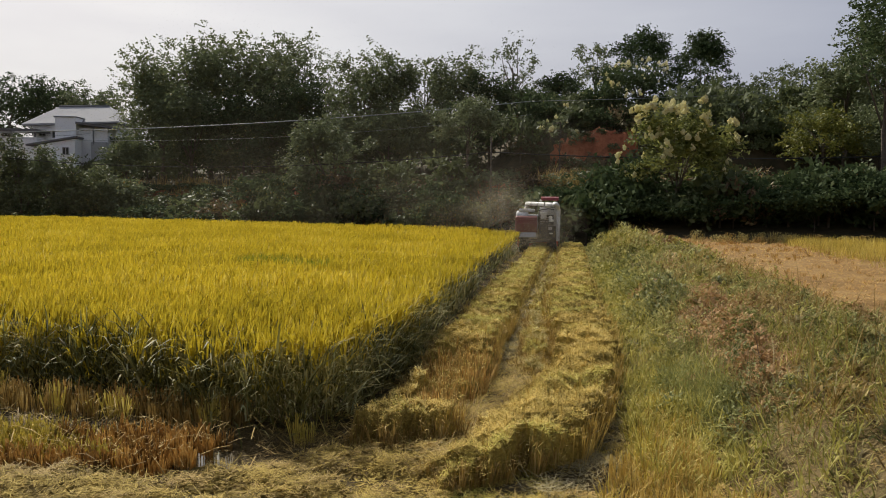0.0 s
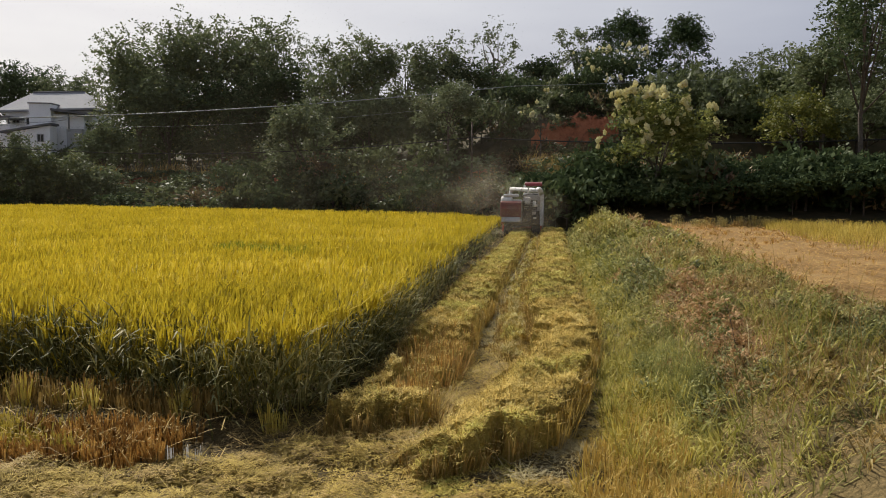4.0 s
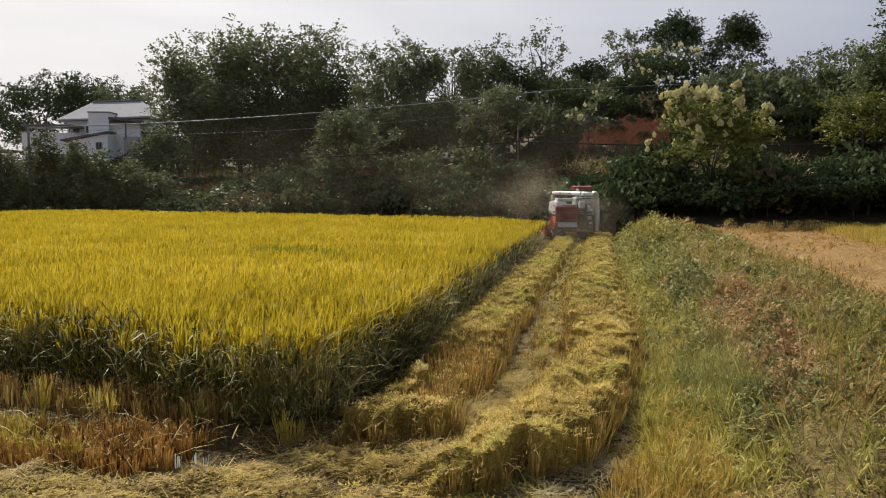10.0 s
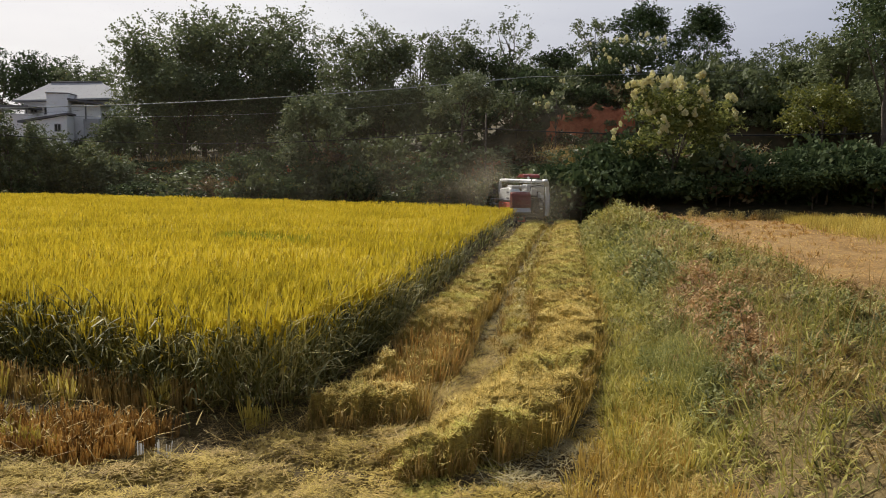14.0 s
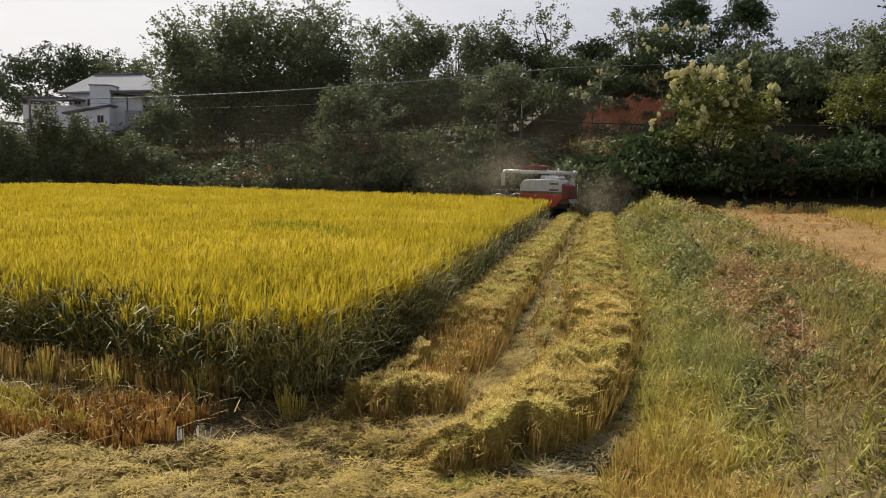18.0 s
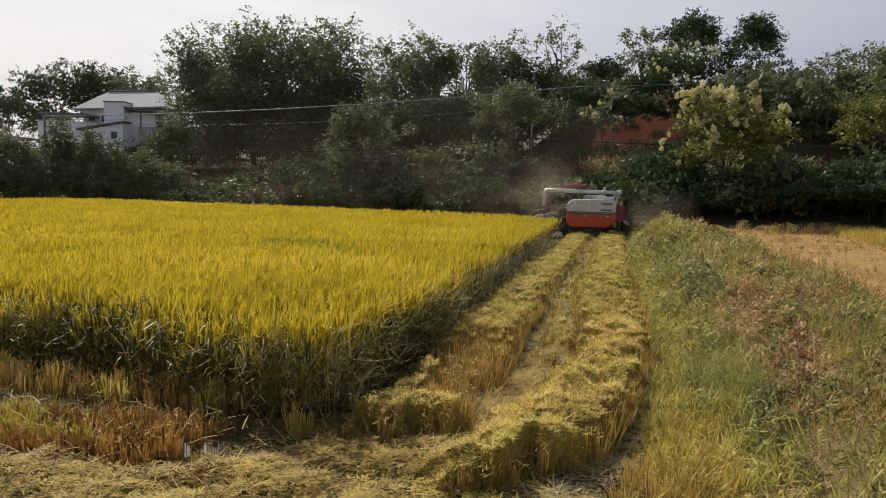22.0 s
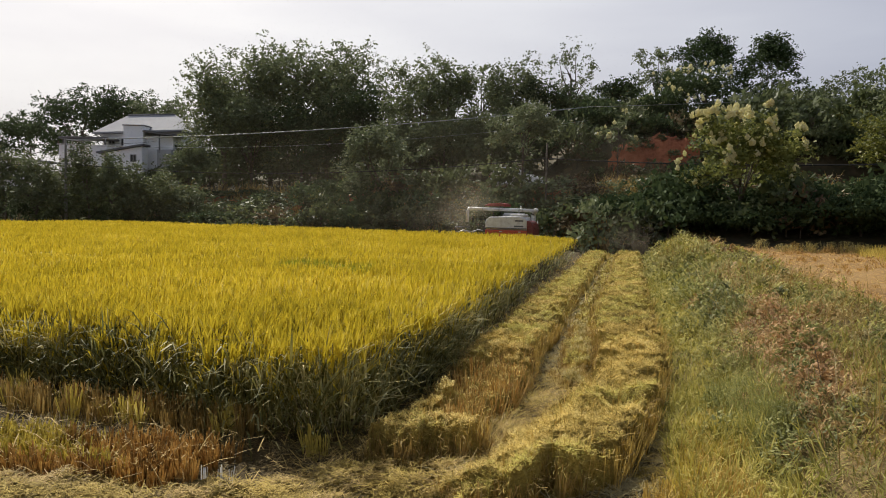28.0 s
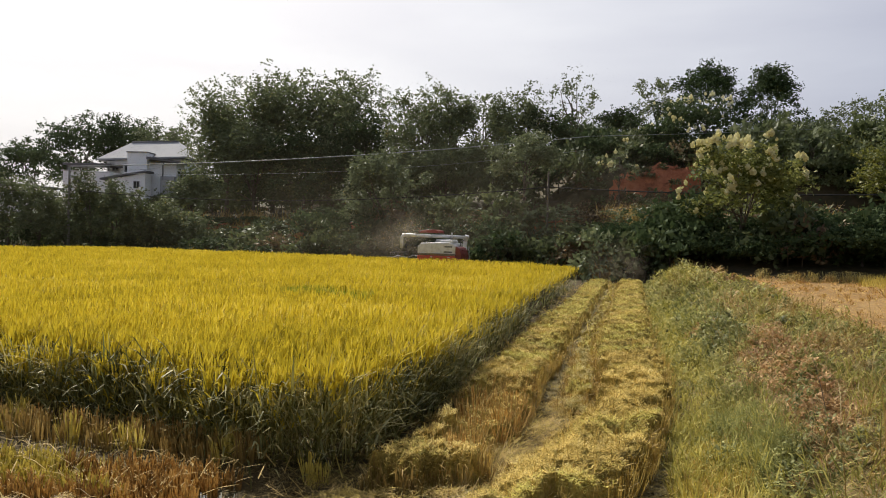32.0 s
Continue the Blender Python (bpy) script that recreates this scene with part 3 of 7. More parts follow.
def build_ground():
    xs = np.unique(np.round(np.concatenate([np.array([-900, -500, -300, -200, -140, -100, -75]), np.arange(-60, -10, 1.0), np.arange(-10, 12, 0.16), np.arange(12, 18, 0.3), np.arange(18, 60, 0.8), np.array([75, 100, 140, 200, 300, 500, 900])]), 3))
    ys = np.unique(np.round(np.concatenate([np.array([-300, -200, -140, -110, -90, -75, -60, -45, -30, -8, -2, 1, 3]), np.arange(4, 15, 0.16), np.arange(15, 49, 0.6), np.arange(49, 60, 0.3), np.arange(60, 95, 0.6), np.array([100, 110, 130, 160, 220, 400, 900])]), 3))
    gx, gy = np.meshgrid(xs, ys)
    v = np.stack([gx, gy, land(gx, gy)], -1)
    nx, ny = len(xs), len(ys)
    i = (np.arange(ny - 1)[:, None] * nx + np.arange(nx - 1)[None]).ravel()
    q = np.stack([i, i + 1, i + nx + 1, i + nx], -1)
    cx, cy = v.reshape(-1, 3)[q].mean(1)[:, 0], v.reshape(-1, 3)[q].mean(1)[:, 1]
    n1 = 0.25 * soft_noise(cx, cy, 1.5, 3)
    m = np.zeros(len(q), np.int32)
    m[(cx > bund_left(cy) + n1)] = 2
    m[(cx > weed_right(cy) + n1)] = 1
    foot, road = bank_foot(cx), road_mid(cx)
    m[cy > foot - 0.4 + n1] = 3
    cz = land(cx, cy)
    red = (cy > road + 2.4) & (cy < road + 6.4 + 0.5 * soft_noise(cx, cy, 1.8, 34)) & (cz > 5.75 + 0.45 * soft_noise(cx, cy, 1.5, 35)) & (cx > 10.7 + 0.9 * (cz - 6.2) + 0.4 * soft_noise(cx, cy, 1.7, 33)) & (cx < 17.2)
    red |= (cy > foot + 0.45 * (road - foot)) & (cy < road - 2.0) & (cx < 8) & (soft_noise(cx, cy, 6, 4) > 0.1)
    m[red] = 4
    # dark soil on the unseen light-blocking rise
    m[cy < -30] = 3
    a = Acc()
    a.add(v, q)
    a.m[-1][:] = m
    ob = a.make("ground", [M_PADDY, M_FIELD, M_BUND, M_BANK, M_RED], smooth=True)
    tagged(ob, "level paddy soil with straw, rising to a red clay bank", "ground", kind="structure")
    # road along the bank
    xr = np.arange(-90, 70, 1.5)
    a = Acc()
    mid = np.stack([xr, road_mid(xr)], -1)
    d = np.gradient(mid, axis=0)
    d /= np.linalg.norm(d, axis=1)[:, None]
    nrm = np.stack([-d[:, 1], d[:, 0]], -1)
    rows = []
    for o, dz in ((-2.0, -0.25), (-2.0, 0.06), (2.0, 0.06), (2.0, -0.25)):
        p = mid + nrm * o
        z = np.interp(p[:, 0], [-30, 10, 25], [3.6, 3.9, 3.85]) + dz
        rows.append(np.concatenate([p, z[:, None]], 1))
    v = np.stack(rows, 1)
    n = len(xr)
    i = np.arange(n - 1)[:, None] * 4 + np.arange(3)[None]
    i = i.ravel()
    a.add(v, np.stack([i, i + 1, i + 5, i + 4], -1))
    tagged(a.make("road", [M_ROAD]), "narrow dusty red-brown road along the top of the bank", "road", kind="structure")


build_ground()


# ---- standing rice ----
def rice_top(x, y):
    dip = np.exp(-((y - (16.1 - 0.26 * x) - 0.25 * soft_noise(x, y, 6, 8)) / 0.30) ** 2) * smooth((soft_noise(x, y * 0, 3.5, 19) + 0.6) / 0.6)
    return 1.03 + 0.05 * soft_noise(x, y, 3.0, 6) + 0.07 * smooth((y - 20) / 20) - 0.42 * dip * (x < -5) * (x > -18) - 0.24 * smooth((0.5 - y + rice_front(x)) / 0.5) * smooth((-1.8 - x) / 1.6)


def furrow(x, y):
    """A patch of late green plants."""
    d = np.abs(y - (16.6 - 0.26 * x) - 0.3 * soft_noise(x, y, 6, 8))
    return (d < 0.9 + 0.2 * soft_noise(x, y, 2.5, 18)) & (x > -4.4) & (x < -2.0)


def in_rice(x, y):
    return (x < rice_right(y) + 0.06 * soft_noise(x, y, 0.9, 21)) & (y > rice_front(x) + 0.08 * soft_noise(x, y, 0.8, 22)) & (y < rice_far(x)) & (x > -0.80 * y - 1.5)


def build_rice():
    a = Acc()
    zones = ((6.5, 11.5, 0.18, 12, 13, 3, 1.0), (11.5, 19, 0.21, 5, 8, 3, 1.3), (19, 31, 0.27, 2, 8, 2, 1.5), (31, 58, 0.36, 1, 9, 2, 1.75))
    for y0, y1, d, n_leaf, n_ear, seg, fat in zones:
        p = grid_points(-58, 7, y0, y1, d)
        p = p[in_rice(p[:, 0], p[:, 1])]
        gap = np.minimum(rice_right(p[:, 1]) - p[:, 0], p[:, 1] - rice_front(p[:, 0]))
        for kind, n, mat in (("leaf", n_leaf, 1), ("ear", n_ear, 0)):
            q = np.repeat(p, n, 0) + rng.normal(0, 0.05 * min(fat, 1.6), (len(p) * n, 2))
            if kind == "ear":
                out = furrow(q[:, 0], q[:, 1]) & (rng.random(len(q)) < 0.8)
                late = q[out & (q[:, 0] > -5)]
                q = q[~out]
                if len(late):
                    h = rng.uniform(0.3, 0.5, len(late))
                    v, f = strips(np.concatenate([late, (rice_top(late[:, 0], late[:, 1]) - h)[:, None]], 1), rng.uniform(0, 6.283, len(late)), h, 0.02 * fat, 0.1, rng.uniform(0.2, 0.9, len(late)), 2)
                    a.add(v, f, 2)
            top = rice_top(q[:, 0], q[:, 1])
            az = rng.uniform(0, 6.283, len(q))
            if kind == "leaf":
                deep = np.repeat(gap, n)
                thin = rng.random(len(q)) < np.where(deep > 0.9, 0.45, np.where(deep > 0.45, 1.0, 0.55))
                q, top, az = q[thin], top[thin], az[thin]
                root = np.concatenate([q, np.where(y0 > 18, 0.5, rng.uniform(0.0, 0.35, len(q)))[:, None]], 1)
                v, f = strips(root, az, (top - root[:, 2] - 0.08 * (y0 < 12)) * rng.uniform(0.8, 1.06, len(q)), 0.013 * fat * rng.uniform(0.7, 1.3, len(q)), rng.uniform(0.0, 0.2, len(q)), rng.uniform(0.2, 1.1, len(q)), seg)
            else:
                h = rng.uniform(0.13, 0.26, len(q))
                root = np.concatenate([q, (top - h * rng.uniform(0.8, 1.05, len(q)) - np.where(rng.random(len(q)) < 0.35, rng.uniform(0, 0.20, len(q)), 0))[:, None]], 1)
                az = np.where(rng.random(len(q)) < 0.5, az, rng.normal(-0.4, 0.9, len(q)))
                v, f = strips(root, az, h * 1.15, 0.023 * fat * rng.uniform(0.5, 1.4, len(q)), rng.uniform(0.0, 0.2, len(q)), rng.uniform(0.1, 1.0, len(q)), seg, tip=0.1)
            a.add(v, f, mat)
        # drooping outer leaves along the cut edges
        e = p[(gap < 0.45) & (p[:, 0] > -14)]
        if len(e):
            n = {6.5: 22, 11.5: 11, 19: 5, 31: 3}[y0]
            q = np.repeat(e, n, 0) + rng.normal(0, 0.10, (len(e) * n, 2))
            front = (q[:, 1] - rice_front(q[:, 0])) < (rice_right(q[:, 1]) - q[:, 0])
            az = np.where(rng.random(len(q)) < 0.55, np.where(front, -1.57, 0.1) + rng.normal(0, 0.9, len(q)), rng.uniform(0, 6.283, len(q)))
            root = np.concatenate([q, (rng.random(len(q)) ** 1.3 * 0.72)[:, None]], 1)
            v, f = strips(root, az, rng.uniform(0.2, 0.7, len(q)) * (1.0 if y0 < 10 else 0.75), 0.022 * fat ** 0.5 * rng.uniform(0.35, 1.5, len(q)), rng.uniform(0.1, 1.3, len(q)), rng.uniform(0.8, 2.8, len(q)), 3)
            a.add(v, f, 1)
            # long pale blades arching out over the cut face
            e2 = p[(gap < 0.16) & (p[:, 0] > -9)]
            k = 9 if y0 < 10 else 4
            q = np.repeat(e2, k, 0) + rng.normal(0, 0.08, (len(e2) * k, 2))
            front = (q[:, 1] - rice_front(q[:, 0])) < (rice_right(q[:, 1]) - q[:, 0])
            v, f = strips(np.concatenate([q, rng.uniform(0.05, 0.62, len(q))[:, None]], 1), np.where(front, -1.57, 0.0) + rng.normal(0, 1.0, len(q)), rng.uniform(0.25, 0.65, len(q)), 0.017 * fat ** 0.5 * rng.uniform(0.5, 1.4, len(q)), rng.uniform(0.0, 0.7, len(q)), rng.uniform(0.6, 2.6, len(q)), 3)
            a.add(v, f, 3)
            # ears hanging over the cut edge
            e = p[(gap < 0.22) & (p[:, 0] > -14)]
            k = 11 if y0 < 10 else 7
            q = np.repeat(e, k, 0) + rng.normal(0, 0.07, (len(e) * k, 2))
            front = (q[:, 1] - rice_front(q[:, 0])) < (rice_right(q[:, 1]) - q[:, 0])
            h = rng.uniform(0.16, 0.30, len(q))
            drop = rng.random(len(q)) ** np.where(q[:, 0] < -3, 1.1, 1.5) * np.where(front, 0.54 + 0.10 * (q[:, 0] < -3), 0.40)
            root = np.concatenate([q, (rice_top(q[:, 0], q[:, 1]) - 0.12 - drop)[:, None]], 1)
            v, f = strips(root, np.where(front, -1.57, 0.0) + rng.normal(0, 0.8, len(q)), h, 0.018 * fat ** 0.8 * rng.uniform(0.5, 1.3, len(q)), rng.uniform(0.2, 0.9, len(q)), rng.uniform(0.9, 2.3, len(q)), 2, tip=0.2)
            a.add(v, f, 0)
    tagged(a.make("standing_rice", [M_EAR, M_RICE, M_LATE, M_BLADE]), "dense stand of ripe golden rice with green lower leaves", "rice crop", kind="stuff")
    # closed leaf layer below the ears
    b = Acc()
    xs, ys = np.arange(-58, 7, 0.5), np.arange(9.5, 57, 0.5)
    gx, gy = np.meshgrid(xs, ys)
    v = np.stack([gx, gy, 0.80 + 0.03 * soft_noise(gx, gy, 0.7, 31)], -1)
    i = (np.arange(len(ys) - 1)[:, None] * len(xs) + np.arange(len(xs) - 1)[None]).ravel()
    q = np.stack([i, i + 1, i + len(xs) + 1, i + len(xs)], -1)
    c = v.reshape(-1, 3)[q]
    keep = np.ones(len(q), bool)
    for k in range(4):
        keep &= in_rice(c[:, k, 0] + 0.5, c[:, k, 1]) & in_rice(c[:, k, 0], c[:, k, 1] - 0.7) & (c[:, k, 1] < rice_far(c[:, k, 0]) - 0.4)
    keep &= ~furrow(c[:, :, 0].mean(1), c[:, :, 1].mean(1))
    b.add(v, q[keep])
    tagged(b.make("rice_leaf_layer", [M_RICE_UNDER], smooth=True), "closed yellow-green leaf layer under the rice ears", "rice crop", kind="stuff")


build_rice()


# ---- cut bands of stubble with chopped straw ----
def comb(x, y, seed):
    """The way in which loose straw is combed over."""
    return 2.6 * soft_noise(x, y, 1.3, seed) + rng.normal(0, 0.75, len(x))


def bare_part(x, y, left, right, seed):
    """Where the chopped straw is missing and the orange stubble shows."""
    u = (x - left(y)) / (right(y) - left(y))
    return (seed == 40) & (y > 6.95 + 0.3 * soft_noise(x, y, 0.6, 45)) & (y < 10.2 + 0.5 * soft_noise(x, y, 0.7, 46)) & (u > 0.1 + 0.15 * soft_noise(x, y, 0.5, 47))


def stub_hills(a, x, y, h, n_stem, n_top, fat, mat_stem, mat_top, splay=0.35):
    """Cut hills: stiff stems of about one height, with chopped straw caught on their tops."""
    k = len(x)
    if not k:
        return
    rep = np.repeat(np.arange(k), n_stem)
    off = rng.normal(0, 0.034 * fat ** 0.6, (len(rep), 2))
    az = np.arctan2(off[:, 1], off[:, 0]) + rng.normal(0, 0.6, len(rep))
    p = np.stack([x[rep] + off[:, 0], y[rep] + off[:, 1], np.full(len(rep), -0.01)], -1)
    v, f = strips(p, az, h[rep] * rng.uniform(0.72, 1.12, len(rep)), 0.0105 * fat * rng.uniform(0.6, 1.4, len(rep)), rng.uniform(0, splay * 0.6, len(rep)), rng.uniform(0, splay * 1.7, len(rep)), 1, tip=0.8)
    a.add(v, f, mat_stem)
    rep = np.repeat(np.arange(k), n_top)
    if len(rep):
        off = rng.normal(0, 0.066 * fat ** 0.5, (len(rep), 2))
        drop = (off ** 2).sum(1) * 9 / fat
        px, py = x[rep] + off[:, 0], y[rep] + off[:, 1]
        z = np.maximum(h[rep] * rng.uniform(0.80, 1.06, len(rep)) - drop, 0.03)
        v, f = strips(np.stack([px, py, z], -1), comb(px, py, 31), rng.uniform(0.025, 0.085, len(rep)) * fat ** 0.7, rng.uniform(0.006, 0.013, len(rep)) * fat, rng.uniform(0.5, 1.7, len(rep)), rng.uniform(0.9, 2.2, len(rep)), 1, tip=0.45)
        a.add(v, f, mat_top)


def build_band(name, left, right, y0, y1, height, label, seed, zones, top_mat, cracks=()):
    def edge(y):
        return 0.09 * soft_noise(y, y * 0, 0.7, seed) + 0.08 * soft_noise(y, y * 0 + 3, 0.28, seed + 8)
    def end_of(x):
        return y0 + 0.14 * tufts(x, x * 0 + seed, 0.4, seed + 3) + 0.16 * tufts(x, x * 0 + seed, 0.13, seed + 6) + (0.36 * np.clip(x, 0, 1.2) + 0.30 * np.exp(-((x - 0.70) / 0.12) ** 2) if seed == 60 else 0)
    def across(x, y):
        return (x - left(y) - edge(y)) / (right(y) - left(y))
    def lump(x, y):
        """Chopped straw on the stubble: small tufts with creases, sunken spots and cracks across."""
        u = across(x, y)
        t = 0.07 * (tufts(x, y * 0.8, 0.30, seed) ** 0.7 - 0.74) + 0.085 * (tufts(x, y, 0.12, seed + 9) - 0.6) + 0.045 * soft_noise(x, y, 0.8, seed + 5) + 0.015 * soft_noise(x, y, 0.3, seed + 11)
        t = t - 0.10 * np.clip(-soft_noise(x, y, 0.42, seed + 2) - 0.85, 0, 0.7)
        for yc, u0, u1 in cracks:
            t = t - 0.26 * np.exp(-((y - yc - 0.14 * soft_noise(x, x * 0, 0.5, seed + 4)) / 0.075) ** 2) * smooth((u - u0) / 0.1) * smooth((u1 - u) / 0.1)
        return t
    def roof(x, y):
        u = across(x, y)
        end = end_of(x)
        w = right(y) - left(y)
        k = smooth(np.minimum((np.minimum(u, 1 - u) * w - 0.03) / 0.05, (y - end - 0.07) / 0.06))
        if seed == 60:
            k = k * (1 - 0.6 * (1 - smooth(u / 0.5)) * smooth((10.2 - y) / 1.2))
        low = np.where(bare_part(x, y, left, right, seed), 0.11, 0.0)
        return k * np.maximum(height - low + lump(x, y), 0.02)
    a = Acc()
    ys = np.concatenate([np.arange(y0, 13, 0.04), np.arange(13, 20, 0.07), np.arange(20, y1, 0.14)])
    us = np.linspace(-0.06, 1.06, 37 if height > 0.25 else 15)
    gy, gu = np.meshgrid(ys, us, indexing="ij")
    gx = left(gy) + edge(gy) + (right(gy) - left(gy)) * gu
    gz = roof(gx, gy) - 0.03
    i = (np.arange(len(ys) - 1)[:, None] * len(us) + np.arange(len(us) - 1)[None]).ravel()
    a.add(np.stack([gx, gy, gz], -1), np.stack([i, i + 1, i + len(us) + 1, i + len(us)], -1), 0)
    for ya, yb, d, n_stem, n_fleck, fat in zones:
        ya = max(ya, y0)
        # chopped straw on top, sparse in creases so the darkened bed shows there
        n = n_fleck
        y = ya + (yb - ya) * rng.random(n)
        x = left(y) + edge(y) + (right(y) - left(y)) * rng.uniform(0.0, 1.0, n)
        top = tufts(x, y, 0.14, seed + 9) * (0.35 + 0.65 * tufts(x, y * 0.8, 0.30, seed))
        keep = (~bare_part(x, y, left, right, seed) | (rng.random(n) < 0.12)) & (rng.random(n) < 0.10 + 1.7 * top)
        x, y = x[keep], y[keep]
        z = roof(x, y) + rng.uniform(-0.025, 0.02, len(x))
        v, f = strips(np.stack([x, y, z], -1), rng.uniform(0, 6.283, len(x)), rng.uniform(0.02, 0.06, len(x)) * fat ** 0.7, rng.uniform(0.005, 0.011, len(x)) * fat, rng.uniform(0.7, 1.6, len(x)), rng.uniform(1.0, 2.0, len(x)), 1, tip=0.45)
        a.add(v, f, 1)
        green = soft_noise(x, y, 2.4, seed + 7) + 0.5 * (seed == 40) * (y > 15.2) + 0.55 * smooth((y - 10) / 6) - 0.25 * smooth((9 - y) / 2) + rng.normal(0, 0.25, len(x)) > 0.5
        a.m[-1][:] = np.where(green, 5, 1)
        # cut hills under it
        p = grid_points(-1.5, 13, ya, yb, d, 0.42)
        x, y = p[:, 0], p[:, 1]
        u = across(x, y)
        end = end_of(x)
        on = (u > 0.0) & (u < 1.0) & (y > end)
        x, y, u = x[on], y[on], u[on]
        h = np.maximum(roof(x, y), 0.1)
        bare = bare_part(x, y, left, right, seed)
        side = np.minimum(u, 1 - u) * (right(y) - left(y))
        front = y < end_of(x) + 0.22
        rim = ~bare & ((side < 0.10) | front)
        rest = ~bare & ~rim & (rng.random(len(x)) < 0.7)
        hb = (height - 0.02 + 0.6 * lump(x, y)) * rng.uniform(0.8, 1.1, len(x)) * (1 if seed != 60 else 1 - 0.6 * (1 - smooth(u / 0.5)) * smooth((10.2 - y) / 1.2))
        bare &= (tufts(x, y, 0.30, 51) > 0.3) | (rng.random(len(x)) < 0.12)
        hb = np.where(bare, hb * (0.5 + 0.75 * tufts(x, y, 0.26, 51)), hb * (1 - 0.5 * front * rng.random(len(x)) ** 0.7))
        dark = bare & (soft_noise(x, y, 0.5, 52) > 0)
        stub_hills(a, x[bare & ~dark], y[bare & ~dark], hb[bare & ~dark], n_stem + 6, 6, fat, 4, 1, 0.6)
        stub_hills(a, x[dark], y[dark], hb[dark], n_stem + 6, 4, fat, 3, 1, 0.6)
        for sel, stem in ((rim & (front | (u < 0.5)), 3 if fat == 1 else 2), (rim & ~front & (u >= 0.5), 2)):
            stub_hills(a, x[sel], y[sel], np.maximum(hb[sel], 0.12), n_stem + 16 if fat == 1 else n_stem, 12, fat, stem, 1 if fat == 1 else 5, 0.45)
        stub_hills(a, x[rest], y[rest], h[rest] * rng.uniform(1.0, 1.22, rest.sum()), n_stem // 2, 0, fat, 2, 1, 0.5)
        # stems bent outwards along the rim
        rep = np.repeat(np.nonzero(rim)[0], np.where(front[rim], 4, 5))
        if len(rep):
            out = np.where(y[rep] < y0 + 0.35, -1.57, np.where(u[rep] > 0.5, -0.1, 3.2)) + rng.normal(0, 0.8, len(rep))
            v, f = strips(np.stack([x[rep], y[rep], hb[rep] * rng.uniform(0.3, 1.0, len(rep))], -1) + rng.normal(0, 0.03, (len(rep), 3)), out, rng.uniform(0.06, 0.2, len(rep)), 0.009 * fat, rng.uniform(0.3, 1.3, len(rep)), rng.uniform(1.4, 2.9, len(rep)), 2, tip=0.5)
            a.add(v, f, 6)
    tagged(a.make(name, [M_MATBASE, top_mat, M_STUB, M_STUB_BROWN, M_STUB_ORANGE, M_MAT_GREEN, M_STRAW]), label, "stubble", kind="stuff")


ZONES = ((0, 13, 0.10, 14, 64000, 1.0), (13, 22, 0.13, 9, 28000, 1.4), (22, 38.5, 0.19, 6, 16000, 2.0))
build_band("stubble_band", b1_left, b1_right, 6.25, 38.5, 0.33, "cut band of rice stubble topped with chopped yellow-green straw", 40, ZONES, M_MAT, ((15.2, -1, 2), (11.2, 0.3, 0.8), (24.0, 0.4, 2)))
build_band("stubble_ridge", ridge_left, ridge_right, 9.2, 38.0, 0.17, "narrow ridge of stubble and straw between two cut bands", 80, ((0, 14, 0.085, 24, 9000, 1.0), (14, 38.5, 0.17, 9, 9000, 1.8)), M_RIDGE, ((12.6, -1, 2), (16.4, -1, 2)))
build_band("stubble_band", b2_left, b2_right, 5.1, 38.5, 0.36, "wide cut band of rice stubble covered with chopped straw", 60, ZONES, M_MAT, ((18.4, 0.45, 2), (11.9, 0.72, 2), (9.1, 0.8, 2), (14.6, 0.0, 0.4), (25.5, 0.6, 2), (7.6, 0.55, 0.8)))


def hills(a, p, n, h, mat, splay=0.24, w=0.011, fat=1.0):
    """Cut rice hills: each a bunch of stiff stems of about one height."""
    k = len(p)
    hh = np.repeat(h * rng.uniform(0.75, 1.2, k), n)
    q = np.repeat(p, n, 0)
    off = rng.normal(0, 0.03, q.shape)
    az = np.arctan2(off[:, 1], off[:, 0]) + rng.normal(0, 0.6, len(q))
    q = q + off
    v, f = strips(np.concatenate([q, land(q[:, 0], q[:, 1])[:, None] - 0.01], 1), az, hh * rng.uniform(0.7, 1.08, len(q)), w * fat * rng.uniform(0.6, 1.4, len(q)), rng.uniform(0, splay, len(q)), rng.uniform(0, splay * 1.6, len(q)), 1, tip=0.85)
    a.add(v, f, mat)


# hollows whose bare dark soil stands in for shaded pockets in the straw
PITS = ((-0.72, 5.68, 0.26, 0.07), (-0.38, 5.60, 0.2, 0.05), (-1.9, 5.35, 0.25, 0.05), (-0.95, 5.12, 0.2, 0.04), (-0.2, 6.1, 0.16, 0.06))


def straw_lump(x, y):
    """Height of the matted straw lying on the near ground."""
    lump = 0.022 * tufts(x, y * 1.5, 0.40, 3) ** 0.7 + 0.055 * tufts(x, y * 1.4, 0.13, 5) + 0.022 * (1 + soft_noise(x, y, 0.8, 6))
    lump = lump * (1 - 0.9 * smooth((soft_noise(x, y * 1.7, 0.34, 26) - 0.85) / 0.25))
    back = 5.98 + 0.55 * smooth((x + 1.9) / 1.3) + 0.10 * soft_noise(x, y, 0.5, 79)
    lump = lump * smooth((1.5 - x) / 0.5) * np.where(x < -0.4, smooth((back - y) / 0.18), 1.0)
    # trodden lower before the end of the wide band
    lump = lump * (1 - 0.75 * smooth((x + 0.05) / 0.2) * smooth((y - 4.85 - 0.3 * x) / 0.15))
    for cx, cy, sx, sy in PITS:
        lump = lump * (1 - 0.95 * np.exp(-((x - cx) / sx) ** 2 - ((y - cy) / sy) ** 2))
    return lump


